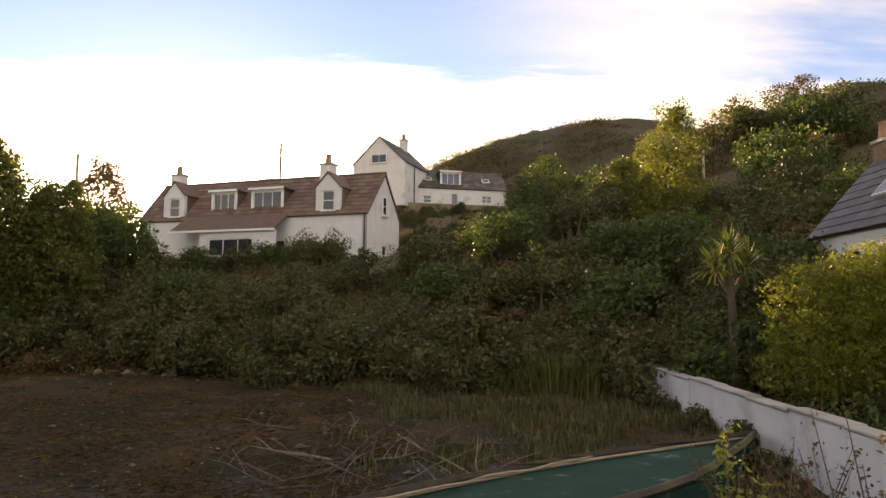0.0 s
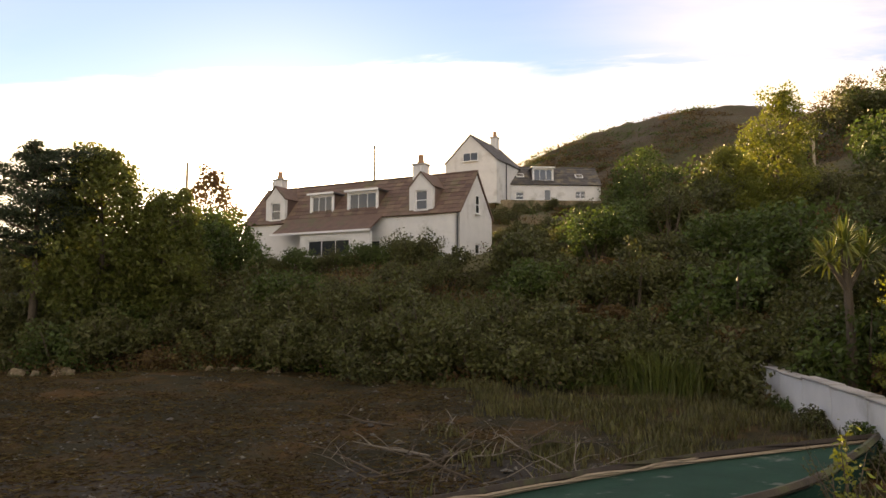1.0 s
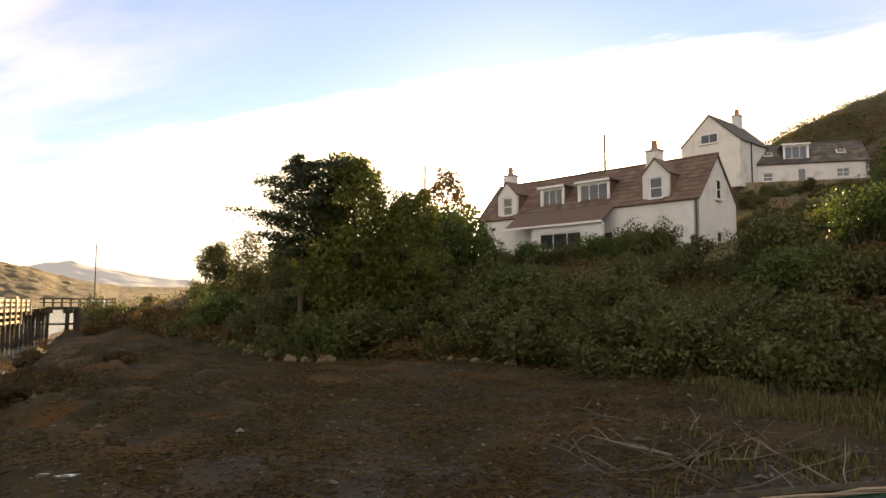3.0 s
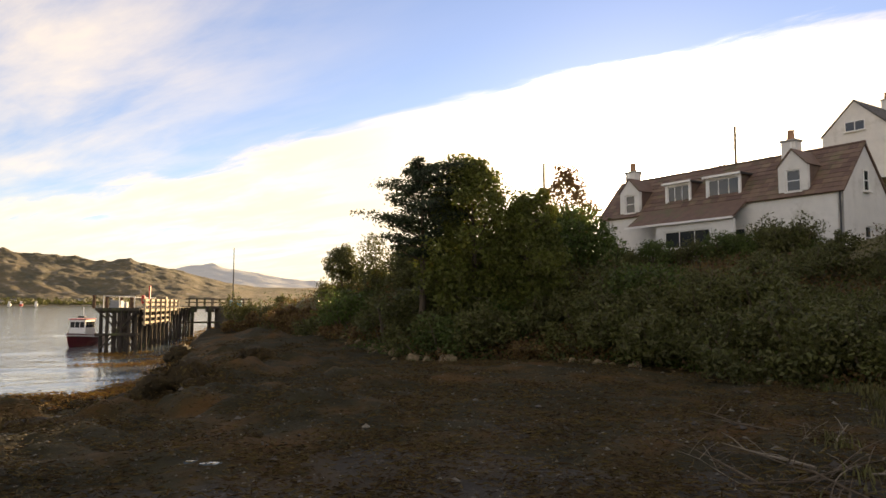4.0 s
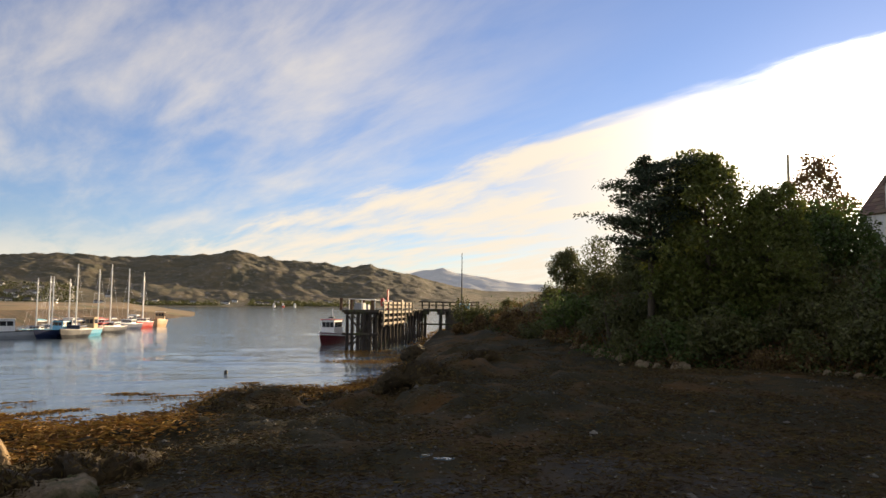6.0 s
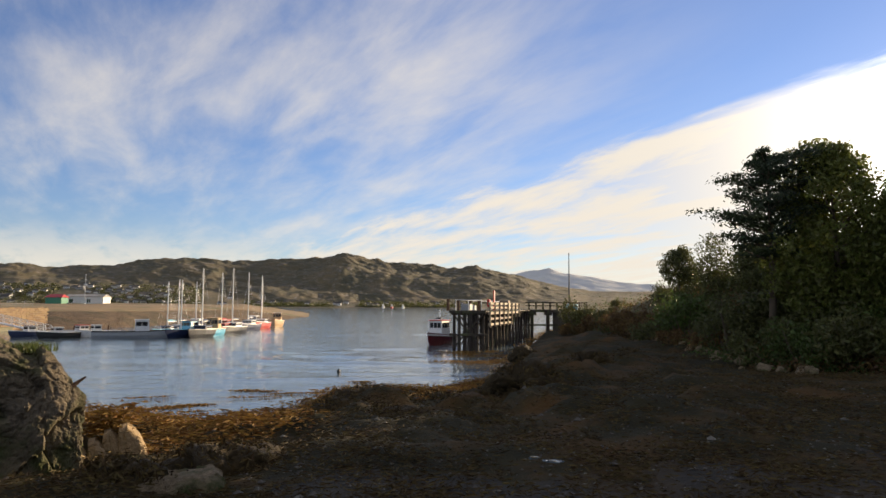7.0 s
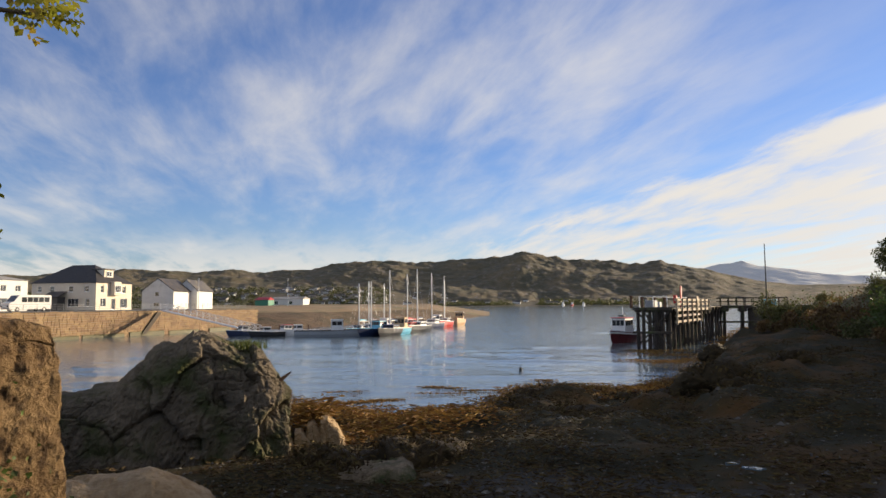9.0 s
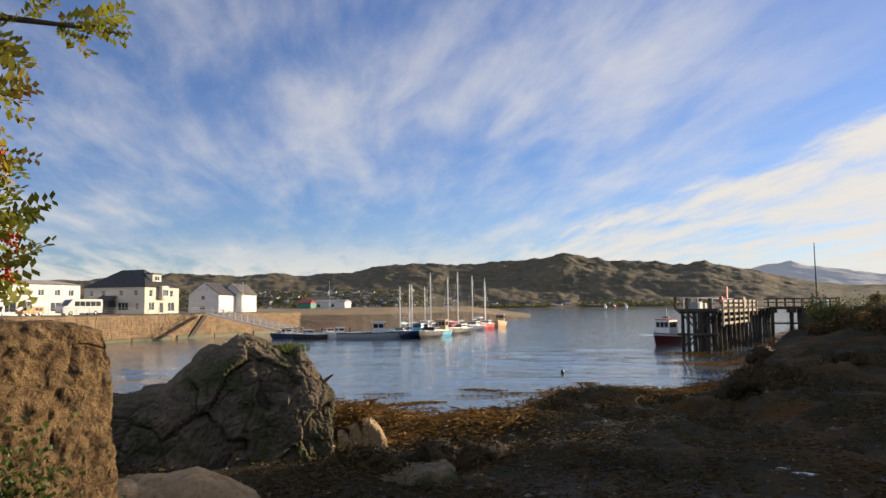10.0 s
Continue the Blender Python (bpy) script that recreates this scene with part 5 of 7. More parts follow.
boat("launch", moor(85.4, 111.5, 86), 10.8, 2.8, 0.85, P_GREY, P_BLACK, "long low pale grey work launch", cab=(0.02, 0.2, 1.7, P_WHITE, P_WHITE))
boat("sail_boat", moor(82.95, 118, -35), 8.0, 2.6, 0.85, P_WHITE, P_CYAN, "white yacht with blue canvas", [(0.06, 8.4)], (-0.15, 0.12, 0.55, P_WHITE, P_NAVY), canvas=P_CYAN)
boat("sail_boat", moor(81.7, 113, -40), 9.0, 3.0, 1.0, P_NAVY, P_CYAN, "dark blue two-masted boat", [(0.16, 8.5), (-0.28, 8.3)], (-0.2, 0.05, 1.3, P_CYAN, P_NAVY), boom=False)
boat("sail_boat", moor(80.5, 112.5, -30), 9.5, 3.0, 1.0, P_BLACK, P_NAVY, "black-hulled yacht with a tall pale mast", [(0.05, 10.3)], (-0.15, 0.15, 0.6, P_NAVY, P_NAVY))
boat("fishing_boat", moor(79.75, 116, -22), 8.0, 3.0, 1.0, P_CYAN, P_TAN, "sky-blue fishing boat with a tan wheelhouse", [], (-0.2, 0.12, 1.7, P_TAN, P_TAN))
boat("sail_boat", moor(79.1, 124, -30), 9.0, 2.9, 0.95, P_BLACK, P_RED, "dark yacht under a red canvas cover", [(0.05, 10.2)], (-0.2, 0.12, 0.7, P_RED, P_RED), canvas=P_RED)
boat("sail_boat", moor(78.3, 127, -28), 10.0, 3.1, 1.0, P_BLACK, P_WHITE, "dark yacht with a white deck", [(0.05, 11.2)], (-0.2, 0.15, 0.7, P_WHITE, P_WHITE))
boat("sail_boat", moor(77.1, 144, -30), 9.5, 3.0, 1.0, P_NAVY, P_WHITE, "navy blue yacht with a white cabin", [(0.08, 11.2)], (-0.15, 0.15, 0.8, P_WHITE, P_WHITE))
boat("sail_boat", moor(76.15, 152, -25), 9.0, 3.2, 1.15, P_RED, P_WHITE, "bright red yacht with a white deck", [(0.05, 11.0), (0.0, 10.2)], (-0.15, 0.15, 0.7, P_WHITE, P_WHITE), boom=False)
boat("fishing_boat", moor(75.0, 163, -20), 8.0, 3.2, 1.3, P_TAN, P_ORANGE, "tan wooden fishing boat", [], (-0.25, 0.0, 1.7, P_TAN, P_WHITE))


boat("sail_boat", moor(82.2, 123, -35), 7.5, 2.5, 0.9, P_WHITE, P_WHITE, "small white yacht with a navy sail cover behind the others", [(0.05, 8.9)], (-0.15, 0.12, 0.6, P_WHITE, P_WHITE), canvas=P_NAVY)
boat("motor_boat", moor(80.9, 121, -30), 6.5, 2.4, 1.0, P_NAVY, P_WHITE, "dark blue motor boat with a white wheelhouse", cab=(-0.1, 0.2, 1.5, P_WHITE, P_WHITE))
boat("motor_boat", moor(78.9, 133, -30), 6.5, 2.4, 1.0, P_WHITE, P_RED, "white motor boat with a red cover", cab=(-0.2, 0.15, 1.1, P_RED, P_RED))
boat("motor_boat", moor(76.7, 156, -30), 7.0, 2.6, 1.1, P_WHITE, P_WHITE, "white motor boat beside the red yacht", cab=(-0.1, 0.2, 1.4, P_WHITE, P_WHITE))
boat("motor_boat", moor(87.6, 116, -75), 5.4, 2.1, 0.8, P_WHITE, P_WHITE, "small white open-backed motor boat at the pontoon", cab=(0.0, 0.22, 0.9, P_WHITE, P_WHITE))


def build_pontoon():
    p = thing("pontoon", frame_of(at(91.3, 119, 0), at(76.2, 157, 0)), "floating timber pontoon with moored boats", "pontoon")
    L = (at(91.3, 119) - at(76.2, 157)).length
    for i in range(8):
        part("float", boxed(i * L / 8 + 0.1, (i + 1) * L / 8 - 0.1, -0.8, 0.8, -0.2, 0.28, 0.05), P_BLACK, p)
        part("decking", boxed(i * L / 8 + 0.05, (i + 1) * L / 8 - 0.05, -0.9, 0.9, 0.283, 0.38, 0.02), TIMBER, p)
        part("guide_pile", tube(bmesh.new(), [(i * L / 8, 1.2, -2), (i * L / 8, 1.2, 1.4)], 0.14, 8), RUST, p)


build_pontoon()

# the red and white boat at the timber pier
b = boat("passenger_boat", moor(61.95, 90, -50), 7.2, 2.9, 1.2, P_MAROON, P_WHITE, "maroon-hulled passenger boat with a white wheelhouse", cab=(-0.12, 0.26, 1.75, P_WHITE, P_RED))
part("waterline_stripe", gunwale_bm(7.14, 2.86, 0.98, r=0.12), P_WHITE, b)
part("aerial", tube(bmesh.new(), [(0.3, 0, 3.0), (0.3, 0, 4.4)], 0.03, 5), GALV, b)
part("radar", boxed(0.2, 0.9, -0.35, 0.35, 3.2, 3.4, 0.05), P_BLACK, b)
pb = at(70.1, 52)
ob = new("buoy", bm_mesh("buoy", tube(bmesh.new(), [(0, 0, -0.2), (0, 0, -0.1), (0, 0, 0.08), (0, 0, 0.2), (0, 0, 0.25)], [0.06, 0.12, 0.14, 0.10, 0.03], 10), P_BLACK, True))
ob.location = pb
tagged(ob, "small black mooring buoy afloat", "buoy")


# ---------------------------------------------------------------- the timber pier
def build_pier():
    R0, E0 = Vector((-64.0, 39.2, 0)), Vector((-88.0, 62.0, 0))
    m = frame_of(R0, E0)                    # x runs back along the pier, y to its far side... z up
    L, W, Z = (E0 - R0).length, 3.2, 4.5
    sg = 1 if (m @ Vector((0, 1, 0)) - R0).dot(Vector((-1, -1, 0))) > 0 else -1
    p = thing("pier", m, "old tarred timber pier on many piles at low tide", "pier")
    rng = random.Random(9)
    post = [bm_mesh("pier_post", tube(bmesh.new(), [(0, 0, -2.0), (dx, 0, 1.0), (dx * 1.5, 0, Z - 0.3)], [0.20, 0.18, 0.16], 8), TIMBER) for dx in (0.0, 0.05, -0.06)]
    n = 15
    for i in range(n):
        for j in range(6 if i < 3 else 3):
            y = sg * W * j / ((6 if i < 3 else 3) - 1)
            part("pier_post", rng.choice(post), TIMBER, p, m=pose(i * L / (n - 1) + rng.uniform(-0.2, 0.2), y, 0))
    for i in range(n):
        x = i * L / (n - 1)
        part("cross_beam", boxed(x - 0.15, x + 0.15, min(-0.3 * sg, sg * (W + 0.3)), max(-0.3 * sg, sg * (W + 0.3)), Z - 0.62, Z - 0.28, 0.02), TIMBER, p)
        if i < n - 1:
            part("brace", tube(bmesh.new(), [(x, -0.22 * sg, 0.4), (x + L / (n - 1), -0.22 * sg, Z - 0.6)], 0.09, 5), TIMBER, p)
    for i in (0, 1, 4, 7, 10, 14):
        x = i * L / (n - 1) - 0.22
        part("brace", tube(bmesh.new(), [(x, 0, 0.4), (x, sg * W, Z - 0.6)], 0.09, 5), TIMBER, p)
        part("brace", tube(bmesh.new(), [(x - 0.1, sg * W, 0.4), (x - 0.1, 0, Z - 0.6)], 0.09, 5), TIMBER, p)
    ya, yb = min(-0.4 * sg, sg * (W + 0.4)), max(-0.4 * sg, sg * (W + 0.4))
    for i in range(48):
        x = i * (L + 0.8) / 48 - 0.4
        part("plank", boxed(x + 0.012, x + (L + 0.8) / 48 - 0.012, ya, yb, Z - 0.275, Z - 0.18 + rng.uniform(0, 0.02)), TIMBER, p)
    part("fascia", boxed(-0.55, -0.42, ya, yb, Z - 0.42, Z - 0.12, 0.02), TIMBER, p)
    part("waler", boxed(-0.55, -0.40, ya, yb, 1.7, 1.95, 0.02), TIMBER, p)
    # stacked pale rails along the near side
    yr = -0.46 * sg
    for k, z in enumerate((Z - 1.75, Z - 1.15, Z - 0.55, Z + 0.05, Z + 0.5)):
        x1 = L * (0.42 if k < 2 else 0.60)
        part("fender_rail", boxed(0.3, x1, min(yr, yr - sg * 0.14), max(yr, yr - sg * 0.14), z, z + 0.26, 0.02), TIMBER_LIGHT, p, "pale weathered timber rail")
    for i in range(8):
        x = 0.4 + i * L * 0.58 / 7
        part("rail_post", boxed(x - 0.09, x + 0.09, min(yr - sg * 0.15, yr - sg * 0.30), max(yr - sg * 0.15, yr - sg * 0.30), Z - 1.9 if i < 6 else Z - 1, Z + 0.75, 0.015), TIMBER_LIGHT, p)
    for x, y, h in ((0.2, 0.5, 0.9), (0.2, 3.9, 1.1), (6, 4.2, 1.0), (12, 4.2, 1.0)):
        part("bollard", tube(bmesh.new(), [(x, sg * y, Z - 0.2), (x, sg * y, Z + h * 0.7), (x, sg * y, Z + h)], [0.18, 0.14, 0.2], 8), RUST, p)
    for y in (0.2, W / 2, W - 0.2):
        part("guard_post", tube(bmesh.new(), [(0, sg * y, Z - 0.2), (0, sg * y, Z + 1.0)], 0.05, 6), GALV, p)
    part("guard_rail", tube(bmesh.new(), [(0, 0.2 * sg, Z + 1.0), (0, sg * (W - 0.2), Z + 1.0)], 0.04, 6), GALV, p)
    part("guard_rail", tube(bmesh.new(), [(0, sg * (W - 0.2), Z + 1.0), (L, sg * (W - 0.2), Z + 1.0)], 0.04, 6), GALV, p)
    # the bridge to the land
    S = at(51.4, 108, 0)
    wm = m.inverted() @ frame_of(E0, S)
    WL = (S - E0).length + 2
    br = part("bridge", boxed(-1, WL, -1.6, 1.6, Z - 0.5, Z - 0.1, 0.02), TIMBER, p, m=wm)
    for i in range(4):
        x = 0.5 + i * WL / 3.6
        for y in (-1.3, 1.3):
            part("trestle_leg", tube(bmesh.new(), [(x - 0.1, y * 1.15, -0.5), (x, y, Z - 0.5)], 0.2, 8), TIMBER, br)
        part("trestle_cap", boxed(x - 0.55, x + 0.55, -1.7, 1.7, Z - 0.95, Z - 0.5, 0.02), TIMBER, br)
    part("trestle_waler", boxed(-1, WL - 1, -1.75, -1.5, 2.0, 2.25, 0.02), TIMBER, br)
    for y in (-1.55, 1.55):
        for i in range(9):
            x = i * WL / 8
            part("rail_post", boxed(x - 0.06, x + 0.06, y - 0.06, y + 0.06, Z - 0.1, Z + 0.95), TIMBER, br)
        for z in (Z + 0.4, Z + 0.88):
            part("rail", boxed(-0.5, WL, y - 0.05, y + 0.05, z, z + 0.12), TIMBER, br)
    # on the deck
    def on_deck(name, x, y, h, label, cat, bm, mat):
        o = new(name, bm_mesh(name, bm, mat))
        o.matrix_world = m @ pose(x, sg * y, Z - 0.16)
        tagged(o, label, cat)
    on_deck("pier_sign", 9.0, 0.6, 1, "upright red and white board on the pier", "sign", boxed(-0.3, 0.3, -0.06, 0.06, 0, 2.4, 0.03), P_RED)
    on_deck("life_buoy_box", 4.5, 0.3, 1, "red life-ring box on the pier rail", "life ring", boxed(-0.4, 0.4, -0.15, 0.15, 0.4, 1.3, 0.08), P_RED)
    on_deck("crate", 3.0, 2.5, 1, "stacked pale fish crates on the pier", "crate", boxed(-0.7, 0.7, -0.5, 0.5, 0, 0.75, 0.05), STEEL)
    on_deck("crate", 7.0, 2.8, 1, "pale fish crate on the pier", "crate", boxed(-0.5, 0.5, -0.4, 0.4, 0, 0.6, 0.05), P_GREY)
    on_deck("winch_hut", 21.0, 1.5, 1, "small tan winch hut on the pier", "hut", boxed(-0.7, 0.7, -0.6, 0.6, 0, 1.3, 0.06), TIMBER_LIGHT)
    on_deck("blue_hut", L + 1.0, -6.4, 1, "small blue hut at the head of the pier", "hut", boxed(-0.8, 0.8, -0.8, 0.8, -0.4, 0.9, 0.05), P_CYAN)
    a = at(51.63, 100, 0)
    pl = thing("flagpole", Matrix.Translation((a.x, a.y, 3.2)), "tall dark flagpole beside the pier", "pole")
    part("pole", tube(bmesh.new(), [(0, 0, -2), (0, 0, 4), (0, 0, 9.2)], [0.11, 0.09, 0.05], 8), PAINT_DK, pl)
    w = at(51.0, 106)
    ab = new("abutment", bm_mesh("abutment", boxed(-3.2, 3.2, -1.8, 1.8, -1.0, 4.3, 0.08), WETSTONE))
    ab.matrix_world = frame_of(at(52.6, 110), at(49.4, 100)) @ pose(5, 0, 0)
    tagged(ab, "dark stone abutment at the landward end of the pier", "abutment", kind="structure")


build_pier()


# ---------------------------------------------------------------- shore rocks
def chunk_rock(name, label, m, chunks, mat, detail=4, rough=0.05, seed=1, category="rock", group="", top=99.0, crest=None):
    """A cracked rock grown from several angular chunks (x, y, z, sx, sy, sz, turn)."""
    rng = np.random.default_rng(seed)
    whole = None
    if len(chunks) > 1:
        whole = thing(name, m, label, category, group)
    for x, y, z, sx, sy, sz, turn in chunks:
        b2 = bmesh.new()
        bmesh.ops.create_icosphere(b2, subdivisions=detail, radius=1.0)
        planes = []
        for _ in range(11):
            n = rng.normal(size=3)
            n[2] *= 0.55
            n /= np.linalg.norm(n)
            planes.append((Vector(n), rng.uniform(0.5, 0.85)))
        mm = Matrix.Translation((x, y, z)) @ Matrix.Rotation(radians(turn), 4, "Z")
        off = Vector(rng.normal(size=3) * 9)
        for v in b2.verts:
            p = v.co * 1.15
            for n, h in planes:
                o = p.dot(n) - h
                if o > 0:
                    p -= n * o
            c = Vector((p.x * sx, p.y * sy, p.z * sz))
            q = c * 1.5 + off
            dist = noise.voronoi(Vector((q.x, q.y, q.z * 0.6)) * 0.95)[0]
            crack = min(dist[1] - dist[0], 0.14) / 0.14
            fine = noise.voronoi(q * 2.7)[0]
            split = min(fine[1] - fine[0], 0.2) / 0.2
            size = (sx + sy + sz) / 3
            c += v.co * size * (noise.fractal(q * 1.2, 0.75, 2.2, 7) * rough * 1.1 + (crack - 1) * rough * 1.2 + (split - 1) * rough * 0.5)
            c = mm @ c
            cap = top - 0.10 * abs(noise.fractal(c * 1.3 + off, 1.0, 2.0, 4)) - 0.03 * abs(c.x)
            if crest:
                cap += float(np.interp(c.x, crest[0], crest[1]))
            if c.z > cap:
                c.z = cap + (c.z - cap) * 0.12
            v.co = c
        if whole:
            part("rock_slab", b2, mat, whole, smooth=True)
        else:
            whole = new(name, bm_mesh(name, b2, mat, True))
            whole.matrix_world = m
            tagged(whole, label, category, group)
    return whole


def facing(az, d, z):
    """A frame at a bearing whose x runs to the right across the view and whose y runs away."""
    return Matrix.Translation(at(az, d, z)) @ Matrix.Rotation(radians(az), 4, "Z")


def outline_rock(name, label, m, outline, front, back, mat, seed, step=0.05, cell=1.2, facet=0.10, crack=0.06, fine=0.03, base=0.0, square=0.55, group="", stretch=0.7):
    """A split rock: an outline across the view (x, z) rounded to the front and back, broken into facets along cracks."""
    pts = [Vector((x, z, 0)) for x, z in outline]
    line = []
    for a, b in zip(pts, pts[1:]):
        k = max(int((b - a).length / step), 1)
        line += [a.lerp(b, q / k) for q in range(k)]
    line.append(pts[-1])
    tall = max(p.y for p in line) - base
    nt = max(int((front + back + 2 * tall) / step * 0.9), 16)
    g = np.zeros((len(line), nt, 3))
    for i, p in enumerate(line):
        h = max(p.y - base, 0.01)
        q = (h / tall) ** 0.35
        for k in range(nt):
            a = math.pi * k / (nt - 1)
            c, sn = math.cos(a), math.sin(a)
            y = -(front if c > 0 else -back) * abs(c) ** square * q if c > 0 else back * abs(c) ** square * q
            g[i, k] = (p.x * (1.0 + 0.04 * (1 - abs(c))), y, base + h * abs(sn) ** square)
    du, dv = np.gradient(g, axis=0), np.gradient(g, axis=1)
    nr = np.cross(du, dv)
    nr /= np.linalg.norm(nr, axis=2)[:, :, None] + 1e-9
    mid = g.mean(axis=(0, 1))
    nr *= np.sign(((g - mid) * nr).sum(axis=2).mean() or 1.0)
    off = Vector((seed * 3.1, seed * 1.7, seed * 0.9))
    v = []
    for i in range(g.shape[0]):
        for k in range(nt):
            p = Vector(g[i, k])
            w = Vector((p.x, p.y, p.z * stretch)) / cell + off
            w += Vector((1, 1, 1)) * 0.12 * noise.fractal(w * 2.0, 1.0, 2.0, 2)
            dist, cen = noise.voronoi(w)
            c = cen[0]
            tilt = Vector((noise.noise(c * 5.3), noise.noise(c * 4.1 + Vector((7, 0, 0))), noise.noise(c * 6.7 + Vector((0, 9, 0)))))
            o = facet * cell * (1.5 * noise.noise(c * 3.7 + Vector((3, 3, 3))) + 2.2 * tilt.dot(w - c))
            gap = min((dist[1] - dist[0]) / 0.10, 1.0)
            o -= crack * (1 - gap) ** 2
            d2, c2 = noise.voronoi(w * 2.6)
            o += facet * cell * 0.35 * noise.noise(c2[0] * 4.3) - crack * 0.4 * (1 - min((d2[1] - d2[0]) / 0.12, 1.0))
            o += fine * (noise.fractal(p * 3.0 + off, 0.8, 2.1, 5) + 0.5 * noise.fractal(p * 14.0 + off, 0.9, 2.0, 3))
            v.append(tuple(p + Vector(nr[i, k]) * o))
    f = [(i * nt + k, i * nt + k + 1, (i + 1) * nt + k + 1, (i + 1) * nt + k) for i in range(g.shape[0] - 1) for k in range(nt - 1)]
    ob = new(name, mesh_from(name, v, f, mat, False))
    ob.matrix_world = m
    return tagged(ob, label, "rock", group)


CRAG = material("mossy_crag", (0.050, 0.043, 0.032), (0.21, 0.168, 0.115), 0.9, 1.1, 13, 1.0, stain=(0.050, 0.060, 0.018), stain_scale=0.8, stain_amount=0.5, bump_dist=0.07, spec=0.25)
OCHRE_FACE = material("lichened_ochre_face", (0.11, 0.062, 0.028), (0.40, 0.275, 0.14), 0.9, 5.0, 60, 1.0, stain=(0.060, 0.036, 0.018), stain_scale=15, stain_amount=0.6, bump_dist=0.04, spec=0.2)
BOULDER = facing(95.5, 18.0, 0.9)
outline_rock("boulder", "large dark cracked boulder with mossy top on the shore", BOULDER,
             [(-3.9, 0.0), (-3.6, 1.3), (-3.2, 1.85), (-2.6, 1.95), (-1.95, 2.07), (-1.58, 2.2), (-1.1, 2.58), (-0.82, 2.92), (-0.41, 3.06), (-0.05, 3.27), (0.24, 3.24), (0.6, 3.12), (0.97, 2.93), (1.3, 2.9), (1.57, 2.6), (1.8, 2.25), (2.04, 1.92), (2.14, 1.5), (2.06, 0.83), (1.92, 0.1), (1.85, -0.3)],
             1.7, 1.6, CRAG, 21, 0.045, 1.05, 0.11, 0.10, 0.05, -0.3)
outline_rock("rock_pillar", "ochre lichen-covered rock face beside the lookout", facing(111.0, 4.3, 2.0) @ pose(-0.10, 0, 0, 0, 0, 25),
             [(-1.9, 0.0), (-1.8, 2.6), (-0.9, 2.74), (-0.1, 2.75), (0.33, 2.75), (0.44, 2.72), (0.465, 2.6), (0.47, 2.45), (0.49, 2.2), (0.53, 1.9), (0.57, 1.6), (0.6, 0.8), (0.6, 0.0)],
             0.4, 0.8, OCHRE_FACE, 33, 0.013, 0.36, 0.034, 0.008, 0.022, 0.0, 0.24)
# leaning slabs at the water's edge
for k, (az, d, w, h) in enumerate(((88.1, 18.7, 0.24, 0.75), (87.2, 19.0, 0.26, 0.95), (86.2, 19.3, 0.28, 1.15), (85.0, 19.3, 0.34, 1.3), (87.7, 17.8, 0.34, 0.5))):
    outline_rock("slab_rock", "sunlit ochre slab of rock capped with brown weed", facing(az, d, 0.75),
                 [(-w * 0.9, -0.1), (-w * 1.1, h * 0.5), (-w * 1.0, h * 0.82), (-w * 0.5, h * 0.85), (w * 0.3, h * 0.62), (w * 1.0, h * 0.25), (w * 1.5, -0.1)], 0.38, 0.9, PALE_SLAB, 40 + k, 0.035, 0.45, 0.05, 0.03, 0.012, -0.1, 0.3, "leaning slabs")
outline_rock("flat_rock", "flat grey-brown rock with lichen on the beach", facing(82.3, 14.6, 0.9),
             [(-1.05, 0.0), (-0.95, 0.42), (-0.6, 0.62), (0.2, 0.72), (0.7, 0.74), (0.88, 0.6), (0.98, 0.0)], 0.75, 0.8, ROCK, 52, 0.04, 0.8, 0.07, 0.04, 0.03, 0.0, 0.4)
outline_rock("flat_rock", "pale ochre rock below the lookout", facing(100.4, 7.0, 2.3),
             [(-1.6, 0.0), (-1.3, 0.9), (-0.37, 1.0), (-0.2, 0.97), (0.0, 0.96), (0.22, 0.99), (0.47, 0.9), (0.72, 0.76), (0.95, 0.45), (1.05, 0.0)], 0.55, 0.7, PALE_SLAB, 53, 0.03, 0.7, 0.05, 0.02, 0.02, 0.0, 0.5)
WRACK = material("brown_wrack", (0.026, 0.020, 0.008), (0.105, 0.068, 0.024), 0.8, 0.5, 5, 0, per_object=0.4, spec=0.2)
WEEDROCK = material("weed_rock", (0.016, 0.013, 0.008), (0.065, 0.046, 0.02), 0.7, 1.2, 9, 1.0, stain=(0.07, 0.045, 0.016), stain_scale=1.0, stain_amount=0.4, bump_dist=0.06, spec=0.15)
rnd = random.Random(8)
